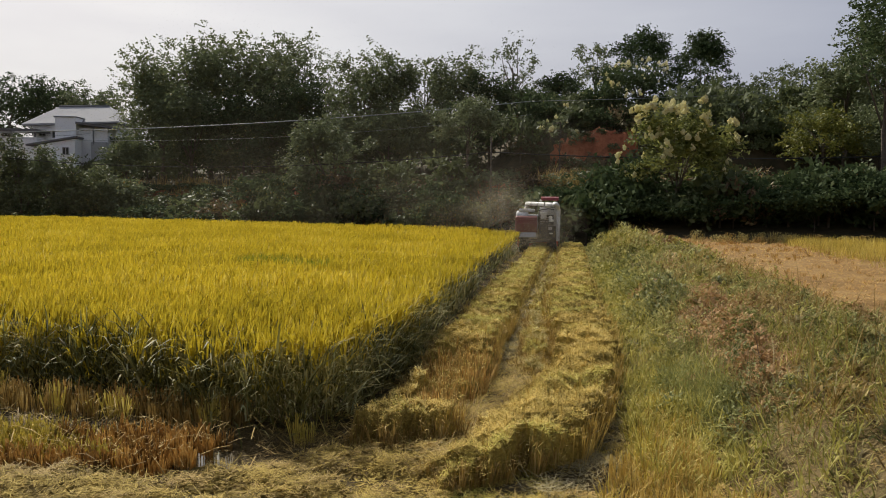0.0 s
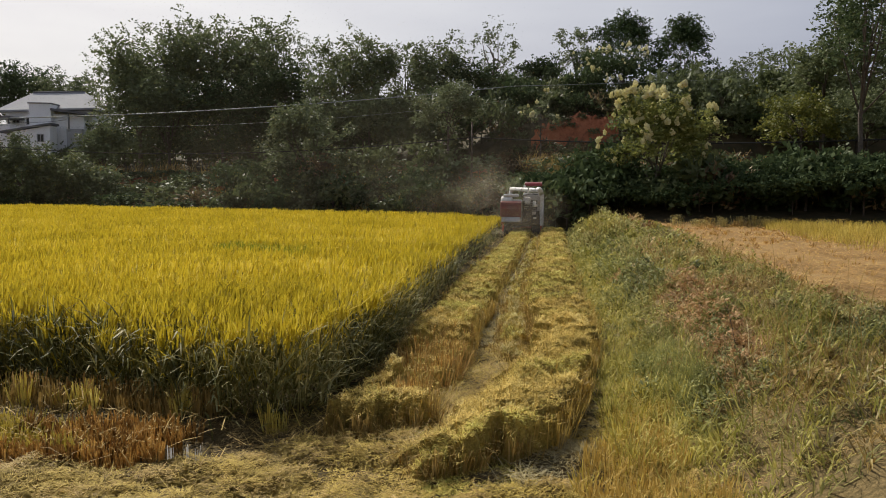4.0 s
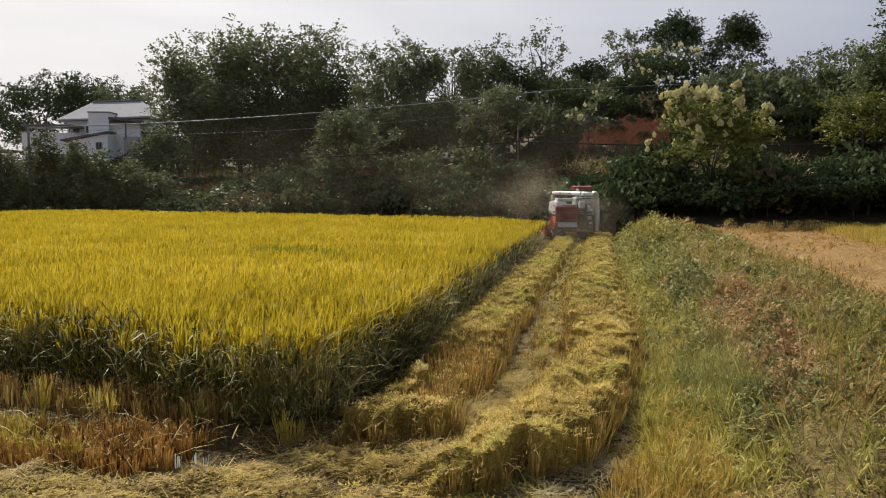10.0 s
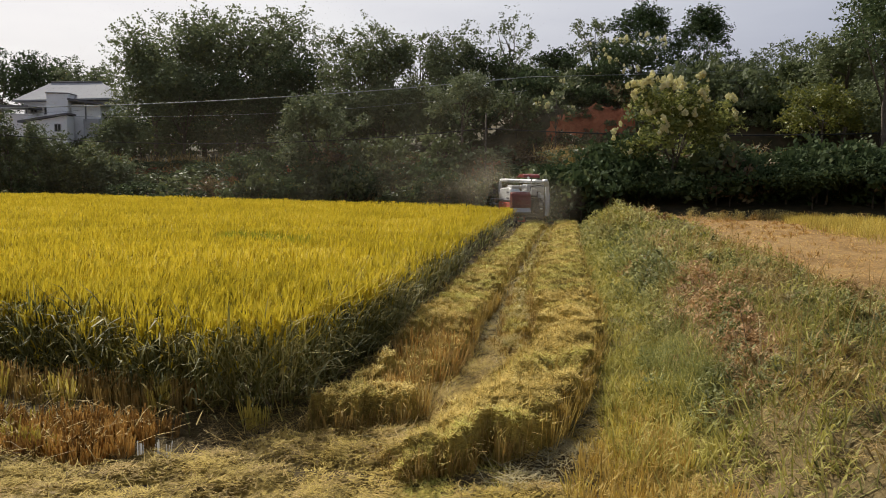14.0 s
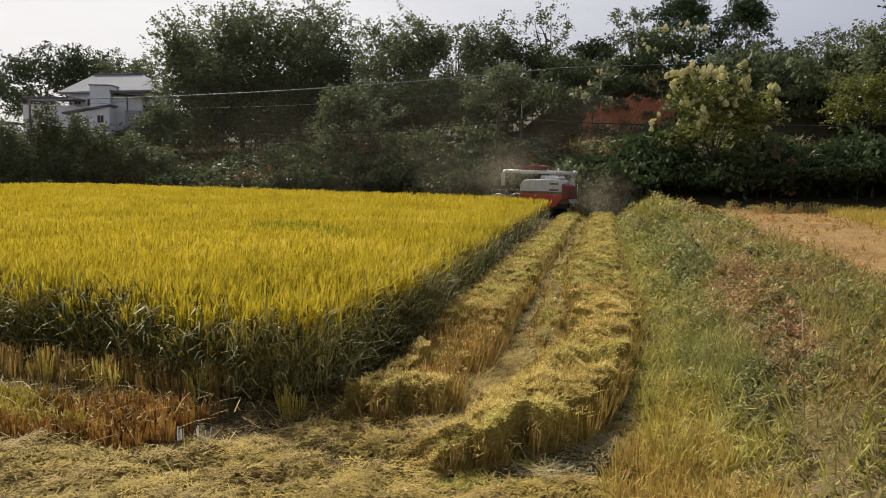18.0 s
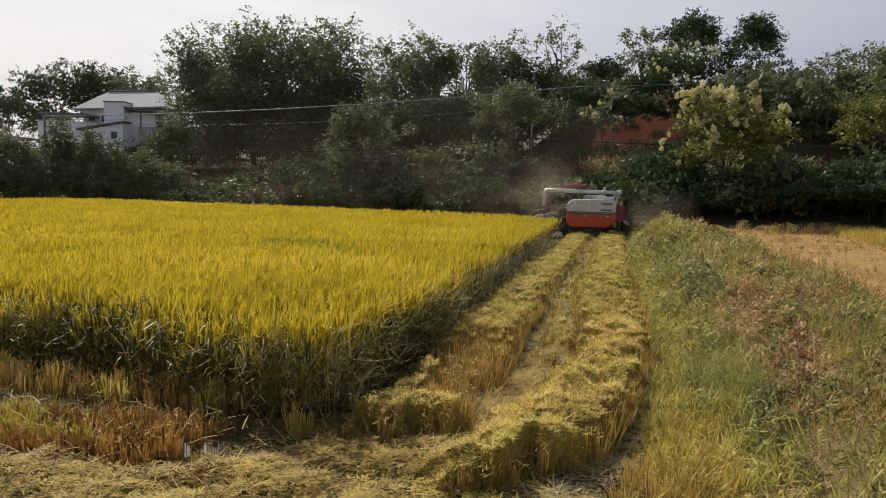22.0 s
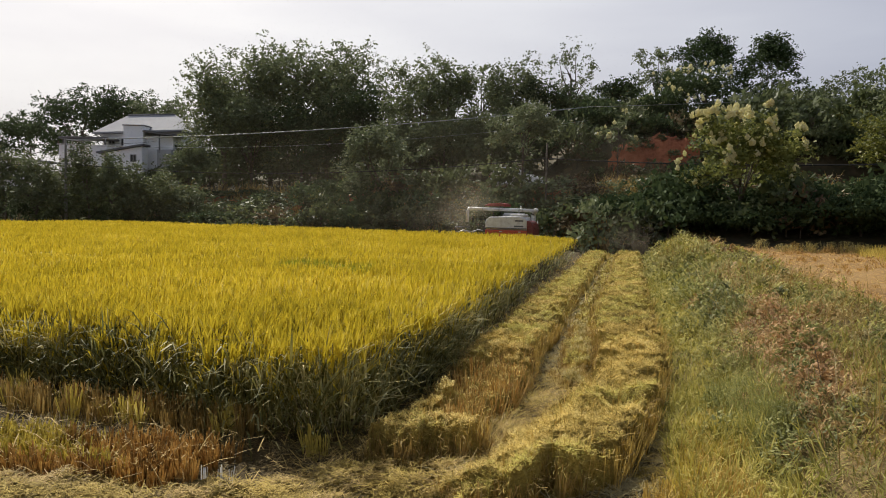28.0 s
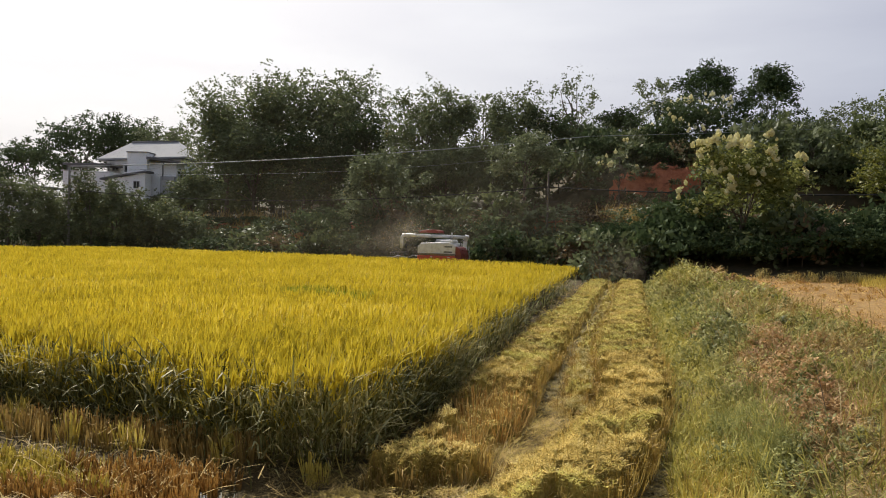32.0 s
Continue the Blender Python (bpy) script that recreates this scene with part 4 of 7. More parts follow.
def hill_data(mat, h, splay):
    """One cut hill: a bunch of stiff stems with frayed tops."""
    a = Acc()
    off = rng.normal(0, 0.03, (20, 2))
    az = np.arctan2(off[:, 1], off[:, 0]) + rng.normal(0, 0.6, 20)
    v, f = strips(np.concatenate([off, np.full((20, 1), -0.03)], 1), az, (h + 0.03) * rng.uniform(0.7, 1.08, 20), 0.016 * rng.uniform(0.6, 1.4, 20), rng.uniform(0, splay, 20), rng.uniform(0, splay * 1.6, 20), 1, tip=0.85)
    # all stems share one root
    v = v.reshape(20, 4, 3)[:, 1:]
    q = np.arange(60).reshape(20, 3)
    a.add(np.concatenate([v.reshape(-1, 3), np.array([[0, 0, -0.03]])]), np.stack([np.full(20, 60), q[:, 0], q[:, 2], q[:, 1]], -1))
    return a.data("stubble_hill", [mat])


def build_foreground():
    patch = thing("stubble_patch", "patch of orange cut rice stubble standing in rows", "stubble")
    orange = [hill_data(M_HILL_ORANGE, 0.225, 0.26) for k in range(14)]
    golden = [hill_data(M_HILL_GREEN, 0.25, 0.42) for k in range(8)]
    a = Acc()
    # orange stubble in rows before the standing rice
    for yc, slope, x0, x1, rows, h, n in ((5.74, -0.12, -5.6, -2.2, 7, 0.225, 20), (6.92, -0.30, -6.6, -1.9, 4, 0.28, 17)):
        for k in range(rows):
            x = np.arange(x0, x1 + rng.uniform(-0.15, 0.1) + (0.04 * k if yc < 6.5 else 0), 0.115)
            x = x + rng.uniform(-0.03, 0.03, len(x))
            y = yc + slope * (x - x1) + 0.135 * k + rng.uniform(-0.035, 0.035, len(x))
            p = np.stack([x, y], -1)
            p = p[rng.random(len(p)) > (0.04 if yc < 6.5 else 0.16)]
            green = p[:, 0] < -3.2 + 0.4 * soft_noise(p[:, 0], p[:, 1], 0.8, 72)
            green = green & (k > 1) if yc < 6.5 else soft_noise(p[:, 0], p[:, 1], 0.7, 74) > 0.35
            if yc < 6.5:
                tall = (0.85 if k == 0 else 1.0) * (0.85 + 0.25 * tufts(p[:, 0], p[:, 1], 0.3, 61)) * rng.uniform(0.8, 1.2, len(p))
                for (x, y), g, sz in zip(p.tolist(), green.tolist(), tall.tolist()):
                    kinds = golden if g else orange
                    ob = new("stubble_hill", kinds[int(rng.integers(len(kinds)))])
                    ob.parent = patch
                    ob.matrix_local = pose(x, y, grow(x, y), 0, 0, rng.uniform(0, 360))
                    ob.scale = (1, 1, sz)
            else:
                # browner stems than in front: the crop's shade is put into their colour
                hills(a, p[~green], n, h * (1.0 + 0.25 * (tufts(p[~green, 0], p[~green, 1], 0.3, 61) - 0.6)), 0 if k > 2 else 3, 0.24, 0.016)
                hills(a, p[green], n, h * 1.12, 1, 0.4, 0.016)
            # frayed tips caught on the cut tops
            q = np.repeat(p, 5, 0) + rng.normal(0, 0.04, (len(p) * 5, 2))
            v, f = strips(np.concatenate([q, (land(q[:, 0], q[:, 1]) + h * rng.uniform(0.8, 1.08, len(q)))[:, None]], 1), rng.uniform(0, 6.283, len(q)), rng.uniform(0.02, 0.07, len(q)), 0.010, rng.uniform(0.3, 1.5, len(q)), rng.uniform(0.8, 2.0, len(q)), 1, tip=0.5)
            a.add(v, f, 2)
    # a lone bunch left by the corner of the crop
    hills(a, np.array([[-1.32, 6.6], [-1.25, 6.66], [-1.38, 6.68]]), 26, 0.3, 1, 0.3, 0.012)
    # broken stems lying among them
    n = 240
    x, y = rng.uniform(-5.6, -1.6, n), rng.uniform(5.5, 7.6, n)
    v, f = strips(np.stack([x, y, rng.uniform(0.03, 0.24, n)], -1), rng.uniform(0, 6.283, n), rng.uniform(0.12, 0.42, n), rng.uniform(0.006, 0.013, n), rng.uniform(0.7, 1.5, n), rng.uniform(1.1, 2.0, n), 2, tip=0.5)
    a.add(v, f, 2)
    tagged(a.make("stubble_rows", [M_STUB_ORANGE, M_STUB_GREEN, M_STRAW, M_STUB_BROWN]), "rows of orange cut rice stubble before the standing crop", "stubble", kind="stuff")
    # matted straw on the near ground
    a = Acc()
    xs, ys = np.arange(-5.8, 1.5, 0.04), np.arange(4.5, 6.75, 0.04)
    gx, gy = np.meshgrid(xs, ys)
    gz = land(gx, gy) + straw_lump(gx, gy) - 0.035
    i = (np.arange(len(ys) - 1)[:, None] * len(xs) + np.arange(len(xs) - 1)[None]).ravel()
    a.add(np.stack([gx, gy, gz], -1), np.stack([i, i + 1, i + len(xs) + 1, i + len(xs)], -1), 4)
    # straw lying on the near ground and in the wheel tracks
    for n, x0, x1, y0, y1, l, w in ((90000, -5.6, 2.3, 4.6, 6.5, 0.034, 0.0095), (22000, -3, 3.6, 6.0, 12, 0.09, 0.011), (9000, 0, 9, 12, 36, 0.28, 0.022), (900, -6.5, -1.6, 6.2, 8.25, 0.16, 0.009)):
        p = tuft_points(n, x0, x1, y0, y1)
        if x0 == -5.6:
            p = p[((p[:, 1] < 5.62 - 0.14 * (p[:, 0] + 1.95)) | (p[:, 0] > -1.9)) & ((straw_lump(p[:, 0], p[:, 1]) > 0.012) | (p[:, 0] > -0.4) | (rng.random(len(p)) < 0.05))]
        if y1 > 8.3:
            p = p[(p[:, 0] > rice_right(p[:, 1]) - 0.2) & (p[:, 0] < bund_left(p[:, 1]) + 0.3)]
        near = (p[:, 1] < 6.7) & (p[:, 0] < 1.5)
        lump = np.where(near, straw_lump(p[:, 0], p[:, 1]), 0.05)
        keep = rng.random(len(p)) < np.where(near, 0.04 + lump * 12, 1)
        p, lump = p[keep], lump[keep]
        k = len(p)
        z = land(p[:, 0], p[:, 1]) + lump + rng.uniform(-0.02, 0.02, k)
        v, f = strips(np.concatenate([p, z[:, None]], 1), np.where(rng.random(k) < 0.6, rng.uniform(0, 6.283, k), comb(p[:, 0], p[:, 1], 32)), l * np.where(rng.random(k) < 0.05, rng.uniform(2, 6, k), rng.uniform(0.4, 1.8, k)), w * rng.uniform(0.5, 1.5, k), rng.uniform(1.0, 1.6, k), rng.uniform(1.2, 1.95, k), 1, tip=0.4)
        a.add(v, f, 0)
        a.m[-1][:] = np.where(soft_noise(p[:, 0], p[:, 1], 0.9, 78) + rng.normal(0, 0.6, k) > -0.5, 1, 0)
    # flattened straw between the bands at their near end
    n = 5200
    y = 5.75 + 4.2 * rng.random(n) ** 1.2
    x = (b1_right(y) + b2_left(y)) / 2 + rng.normal(0, 0.2, n)
    v, f = strips(np.stack([x, y, land(x, y) + rng.uniform(0.02, 0.12, n)], -1), comb(x, y, 33), rng.uniform(0.04, 0.17, n), rng.uniform(0.006, 0.013, n), rng.uniform(1.0, 1.6, n), rng.uniform(1.2, 1.9, n), 1, tip=0.5)
    a.add(v, f, 0)
    a.m[-1][:] = np.where(rng.random(n) < 0.06, 2, np.where(rng.random(n) < 0.6, 1, 0))
    n = 420
    x, y = rng.uniform(-1.7, 0.2, n), rng.uniform(6.1, 6.9, n)
    v, f = strips(np.stack([x, y, land(x, y) + rng.uniform(0.01, 0.09, n)], -1), rng.uniform(0, 6.283, n), rng.uniform(0.08, 0.36, n), rng.uniform(0.006, 0.013, n), rng.uniform(0.9, 1.6, n), rng.uniform(1.2, 2.0, n), 1, tip=0.5)
    a.add(v, f, 0)
    for x, y in ((-2.06, 5.86), (-1.95, 5.91), (-1.84, 5.87)):
        p = np.array([[x, y, 0.0]]) + np.concatenate([rng.normal(0, 0.012, (5, 2)), np.zeros((5, 1))], 1)
        v, f = strips(p, rng.uniform(0, 6.283, 5), rng.uniform(0.12, 0.19, 5), 0.014, 0.05, 0.25, 1, tip=0.8)
        a.add(v, f, 3)
    # brown litter on the soil before the crop, its dark tone adding shade
    p = tuft_points(15000, -6.5, -0.3, 5.7, 7.6)
    p = p[p[:, 1] < rice_front(p[:, 0]) + 0.25]
    k = len(p)
    v, f = strips(np.concatenate([p, (land(p[:, 0], p[:, 1]) + rng.uniform(0.0, 0.05, k))[:, None]], 1), rng.uniform(0, 6.283, k), rng.uniform(0.03, 0.16, k), rng.uniform(0.006, 0.012, k), rng.uniform(1.0, 1.6, k), rng.uniform(1.2, 1.9, k), 1, tip=0.5)
    a.add(v, f, 5)
    # bleached straw in the wheel tracks
    for n, mid, wid, y0, y1 in ((3800, line((5.1, 0.7), (5.6, 1.15), (6.5, 1.75), (8.3, 2.45), (10.1, 3.05), (13, 3.85)), 0.15, 5.15, 12), (2600, lambda y: b1_right(y) + 0.16, 0.08, 9.5, 20), (3000, lambda y: (b1_right(y) + b2_left(y)) / 2, 0.2, 20, 37), (2600, lambda y: b1_right(y) + 0.12, 0.07, 11, 37)):
        y = y0 + (y1 - y0) * rng.random(n)
        x = mid(y) + rng.normal(0, wid, n)
        k = np.clip(y / 9, 1, 3)
        v, f = strips(np.stack([x, y, land(x, y) + rng.uniform(0.01, 0.05, n)], -1), rng.uniform(0, 6.283, n), rng.uniform(0.06, 0.22, n) * k ** 0.5, 0.010 * k * rng.uniform(0.6, 1.5, n), rng.uniform(1.0, 1.6, n), rng.uniform(1.2, 1.9, n), 1, tip=0.5)
        a.add(v, f, 2)
    tagged(a.make("loose_straw", [M_STRAW, M_TROD, M_STRAW_PALE, M_STALK, M_TROD_BASE, M_LITTER]), "loose golden straw matted over the cut ground", "straw", kind="stuff")


build_foreground()


# ---- bund and its weeds ----
def build_bund():
    a = Acc()
    bare = line((5.6, 2.85), (6.3, 3.1), (7.6, 3.6), (9, 4.05), (11.5, 4.85), (13, 5.3))
    def blades(p, l, w, th1, mat, seg=2, lift=0.0, fat=True):
        if mat != 3 and np.ndim(lift) == 0:
            on = (np.abs(p[:, 0] - bare(p[:, 1])) < 0.32 + 0.12 * soft_noise(p[:, 0], p[:, 1], 0.8, 96)) & (p[:, 1] > 6.2) & (p[:, 1] < 12.5)
            p = p[~(on & (rng.random(len(p)) < 0.88))]
        k = len(p)
        z = land(p[:, 0], p[:, 1]) + lift
        far = np.clip(p[:, 1] / 9.0, 1, 3.2) if fat else 1.0
        v, f = strips(np.concatenate([p, z[:, None]], 1), rng.uniform(0, 6.283, k), l * rng.uniform(0.5, 1.3, k), w * rng.uniform(0.6, 1.5, k) * far, rng.uniform(0, 0.4, k), th1 * rng.uniform(0.3, 1.4, k), seg)
        a.add(v, f, mat)
    def on_bund(n, y0, y1, u0, u1):
        y = y0 + (y1 - y0) * rng.random(n) ** 1.4
        u = rng.uniform(u0, u1, n)
        return np.stack([bund_left(y) + (field_left(y) - bund_left(y)) * u, y], -1)
    def patchy(p, scale, seed, level=0.0):
        return p[soft_noise(p[:, 0], p[:, 1], scale, seed) + rng.normal(0, 0.35, len(p)) > level]
    def tussocks(p, n, r, l, w, th1, mat, seg=2, tip=0.15):
        """Clumps of blades that lean outwards from their middle."""
        k = len(p)
        rep = np.repeat(np.arange(k), n)
        far = np.clip(p[rep, 1] / 9.0, 1, 3.2)
        off = rng.normal(0, r, (len(rep), 2)) * far[:, None] ** 0.7
        az = np.arctan2(off[:, 1], off[:, 0]) + rng.normal(0, 0.7, len(rep))
        x, y = p[rep, 0] + off[:, 0], p[rep, 1] + off[:, 1]
        ln = l * np.repeat(rng.uniform(0.55, 1.35, k), n) * rng.uniform(0.5, 1.15, len(rep))
        v, f = strips(np.stack([x, y, land(x, y) - 0.01], -1), az, ln, w * rng.uniform(0.6, 1.5, len(rep)) * far, rng.uniform(0, 0.8, len(rep)), th1 * rng.uniform(0.5, 1.5, len(rep)), seg, tip=tip)
        a.add(v, f, mat)
    # ground cover in clumps: what grows where changes across and along the bund
    for y0, y1, d, n, seg in ((4.2, 9.5, 0.17, 21, 2), (9.5, 20, 0.26, 13, 2), (20, 42, 0.42, 10, 2)):
        p = grid_points(1.5, 17, y0, y1, d, 0.5)
        x, y = p[:, 0], p[:, 1]
        u = (x - bund_left(y)) / (field_left(y) - bund_left(y))
        out = np.where(y < 10.5, (x - weed_right(y)) < 0.3, u < 1.12)
        ok = (u > -0.06) & out & (soft_noise(x, y, 0.5, 83) > -0.8)
        p, u, x, y = p[ok], u[ok], x[ok], y[ok]
        k1, k2, r = soft_noise(x, y, 1.1, 85), soft_noise(x, y, 0.8, 86), rng.random(len(x))
        red = (np.abs(x - bare(y)) < 0.34 + 0.16 * k2) & (y > 6.2) & (y < 13.5)
        kind = np.where(u < 0.16, np.where(r < 0.75, 4, 0), np.where(u < 0.46, np.where(k1 > 0.25, 1, np.where(r < 0.5, 7, 0)), np.where(k1 > 0.1, 0, np.where(k2 > 0.3, 1, np.where(r < 0.5, 2, 0)))))
        kind = np.where((y < 8.2) & (u > 0.3), np.where(k1 > 0.5, 4, np.where(k2 > 0.5, 2, np.where(r < 0.22, 2, np.where(r < 0.32, 8, np.where(r < 0.72, 0, 9))))), kind)
        kind = np.where(red, 3, kind)
        for mat, l, w, th in ((0, 0.20, 0.013, 2.1), (1, 0.19, 0.010, 1.7), (2, 0.19, 0.011, 2.3), (3, 0.15, 0.013, 2.2), (4, 0.21, 0.013, 1.8), (7, 0.20, 0.009, 1.6), (8, 0.22, 0.010, 2.5), (9, 0.20, 0.014, 2.2)):
            tussocks(p[kind == mat], n, 0.05, l, w, th, mat, seg)
    # dark broad-bladed clumps, and arching pale seed heads
    tussocks(patchy(on_bund(260, 8.5, 24, 0.1, 1.0), 1.0, 87, 0.2), 16, 0.04, 0.30, 0.010, 2.0, 5, 3)
    # withered litter lying between the clumps
    for y0, y1, n, l in ((4.4, 9, 22000, 0.08), (9, 16, 8000, 0.15)):
        p = tuft_points(n, 2.2, 9.5, y0, y1)
        u = (p[:, 0] - bund_left(p[:, 1])) / (field_left(p[:, 1]) - bund_left(p[:, 1]))
        p = p[(u > 0.05) & (p[:, 0] < weed_right(p[:, 1]) + 0.3)]
        k = len(p)
        v, f = strips(np.concatenate([p, (land(p[:, 0], p[:, 1]) + rng.uniform(0.0, 0.07, k))[:, None]], 1), rng.uniform(0, 6.283, k), l * rng.uniform(0.4, 1.8, k), 0.008 * y1 / 9 * rng.uniform(0.6, 1.4, k), rng.uniform(0.9, 1.6, k), rng.uniform(1.2, 2.0, k), 1, tip=0.4)
        a.add(v, f, 2)
        a.m[-1][:] = np.where(rng.random(k) < 0.10, 8, np.where(soft_noise(p[:, 0], p[:, 1], 0.8, 92) > 0.3, 3, 2))
    tussocks(on_bund(110, 7, 18, 0.35, 1.0), 3, 0.05, 0.55, 0.0035, 2.2, 2, 5, 2.6)
    tussocks(tuft_points(60, 3.2, 6.5, 4.6, 7.5), 7, 0.05, 0.42, 0.010, 2.6, 8, 4, 0.4)
    # low leafy weeds in patches: dark green, grey, withered red
    def weed(x, y, n, r, h, mat, leaf=0.05):
        c = np.array([x, y]) + rng.normal(0, r, (n, 2))
        g = np.exp(-((c[:, 0] - x) ** 2 + (c[:, 1] - y) ** 2) / (2 * r * r))
        k = max(1.0, y / 9.0)
        lift = h * g * rng.random(n)
        v, f = strips(np.concatenate([c, (land(c[:, 0], c[:, 1]) + lift)[:, None]], 1), rng.uniform(0, 6.283, n), leaf * k * rng.uniform(0.6, 1.6, n), leaf * 0.45 * k * rng.uniform(0.6, 1.4, n), rng.uniform(0.2, 1.6, n), rng.uniform(0.9, 2.2, n), 2)
        a.add(v, f, mat)
        m = n // 12 if mat in (1, 2, 7) else n // 60
        c = np.array([x, y]) + rng.normal(0, r * 0.7, (m, 2))
        v, f = strips(np.concatenate([c, land(c[:, 0], c[:, 1])[:, None]], 1), rng.uniform(0, 6.283, m), h * rng.uniform(0.6, 1.2, m), 0.008 * k, 0.1, rng.uniform(0.3, 1.0, m), 2)
        a.add(v, f, mat)
    for y in np.arange(11, 36, 0.9):
        w = field_left(y) - bund_left(y)
        for u, mats in ((0.02, [4, 0]), (0.12, [4, 0, 7]), (0.28, [1, 5, 7]), (0.5, [1, 3, 3, 0]), (0.72, [0, 2, 1]), (0.92, [2, 0])):
            weed(float(bund_left(y) + w * (u + rng.uniform(-0.08, 0.08))), y + rng.uniform(-0.4, 0.4), 150, rng.uniform(0.22, 0.4), rng.uniform(0.2, 0.5), int(rng.choice(mats)))
    def stand(mat, leaf, part_of, *rows):
        for x, y, r, h, n in rows:
            weed(x, y, int(n * part_of), r, h, mat, leaf)
    # feathery green plants
    stand(7, 0.026, 2,
          (3.0, 7.2, 0.2, 0.42, 1000), (3.02, 7.9, 0.22, 0.45, 1100), (2.85, 6.7, 0.16, 0.3, 700), (3.15, 8.6, 0.22, 0.4, 900), (3.6, 9.6, 0.25, 0.35, 900))
    # grey weeds
    stand(1, 0.062, 0.5,
          (3.3, 9.4, 0.25, 0.4, 800), (4.3, 14.0, 0.25, 0.35, 800), (4.2, 12.2, 0.25, 0.4, 800), (3.75, 11.0, 0.3, 0.35, 800))
    # withered red patches
    stand(3, 0.062, 0.5,
          (3.25, 6.9, 0.18, 0.16, 700), (3.6, 7.5, 0.22, 0.2, 1000), (3.85, 8.2, 0.24, 0.2, 1000), (4.05, 9.0, 0.26, 0.25, 1100), (4.3, 10.0, 0.28, 0.25, 1100), (4.55, 11.0, 0.32, 0.3, 1100), (4.9, 12.2, 0.3, 0.25, 900), (5.15, 16.2, 0.24, 0.3, 500))
    # dark leafy weeds
    stand(9, 0.062, 0.5,
          (2.75, 6.2, 0.16, 0.34, 700), (2.95, 6.75, 0.16, 0.3, 600), (2.6, 7.4, 0.14, 0.3, 600), (3.3, 6.2, 0.2, 0.25, 500), (4.5, 12.6, 0.22, 0.55, 900), (4.65, 13.4, 0.25, 0.65, 1000), (4.9, 14.3, 0.25, 0.6, 900), (5.2, 15.6, 0.25, 0.5, 700), (4.95, 15.4, 0.22, 0.4, 500), (5.4, 8.4, 0.3, 0.3, 500))
    # feathery green plants further on
    stand(5, 0.062, 0.5,
          (5.35, 17.3, 0.3, 0.45, 700))
    # grass
    stand(0, 0.062, 0.5,
          (4.4, 7.4, 0.25, 0.2, 600), (4.9, 8.6, 0.3, 0.2, 700), (5.3, 9.8, 0.35, 0.25, 700))
    # dry grass
    stand(2, 0.062, 0.5,
          (3.9, 6.4, 0.25, 0.16, 600), (5.6, 11.6, 0.4, 0.25, 700), (4.3, 5.8, 0.3, 0.15, 600), (3.5, 5.6, 0.25, 0.2, 600))
    # scattered darker and paler clumps
    for k in range(110):
        y = 6.5 + 26 * rng.random() ** 1.5
        w = field_left(y) - bund_left(y)
        mat = int(rng.choice([9, 9, 9, 0, 5, 8, 1, 3]))
        r = rng.uniform(0.08, 0.18) * max(1, y / 14)
        weed(float(bund_left(y) + w * rng.uniform(0.02, 1.0)), y, int(170 * (2 if y < 12 else 1)), r, rng.uniform(0.15, 0.42), mat, rng.uniform(0.045, 0.075))
    # one tall withered stalk
    blades(np.array([[3.6, 7.4]]) + rng.normal(0, 0.02, (9, 2)), 0.75, 0.010, 0.6, 10, 5, 0.0, False)
    # tall ragged weeds at the far end
    for k in range(46):
        y = rng.uniform(25, 37.5)
        w = field_left(y) - bund_left(y)
        weed(float(bund_left(y) + w * rng.uniform(0.0, 0.55)), y, 260, rng.uniform(0.3, 0.5), rng.uniform(0.5, 0.95), int(rng.choice([1, 1, 0, 4])), 0.05)
    blades(on_bund(1500, 26, 38, 0.0, 0.55), 0.7, 0.006, 1.1, 2)
    # golden stubble beside the near track
    p = grid_points(0.7, 3.2, 4.4, 8.6, 0.115, 0.35)
    k1 = soft_noise(p[:, 0], p[:, 1], 0.7, 98)
    p = p[(p[:, 0] > b2_right(p[:, 1]) + 0.46 + 0.06 * soft_noise(p[:, 0], p[:, 1], 0.5, 97)) & (p[:, 0] < bund_left(p[:, 1]) + 0.12 + 0.18 * k1) & (p[:, 1] < 8.2 + 0.4 * k1)]
    pale = soft_noise(p[:, 0], p[:, 1], 0.6, 93) + 0.35 * (p[:, 1] - 6.5) > 0.2
    hills(a, p[~pale], 15, 0.20, 6, 0.45, 0.011)
    hills(a, p[pale], 15, 0.21, 11, 0.55, 0.011)
    q = np.repeat(p, 4, 0) + rng.normal(0, 0.05, (len(p) * 4, 2))
    v, f = strips(np.concatenate([q, (land(q[:, 0], q[:, 1]) + rng.uniform(0.03, 0.2, len(q)))[:, None]], 1), rng.uniform(0, 6.283, len(q)), rng.uniform(0.05, 0.18, len(q)), 0.008, rng.uniform(0.6, 1.6, len(q)), rng.uniform(1.0, 2.2, len(q)), 1, tip=0.5)
    a.add(v, f, 6)
    # broad green grass beside it
    p = tuft_points(2600, 2.2, 4.8, 4.4, 9.0)
    p = patchy(p, 0.7, 84, 0.1)
    blades(p[:900], 0.40, 0.012, 2.3, 0)
    p = tuft_points(2600, 1.9, 3.4, 6.2, 9.6)
    p = p[p[:, 0] > bund_left(p[:, 1]) - 0.45]
    blades(p[:1300], 0.30, 0.013, 1.8, 4)
    # yellow-green grass where the bund meets the track, sunlight put into its paleness
    blades(patchy(on_bund(6500, 5.4, 26, -0.15, 0.14), 0.9, 99, -0.5), 0.26, 0.013, 1.6, 4)
    # seeding grass heads
    blades(on_bund(900, 5, 20, 0.2, 1.0), 0.72, 0.006, 1.5, 2, 4)
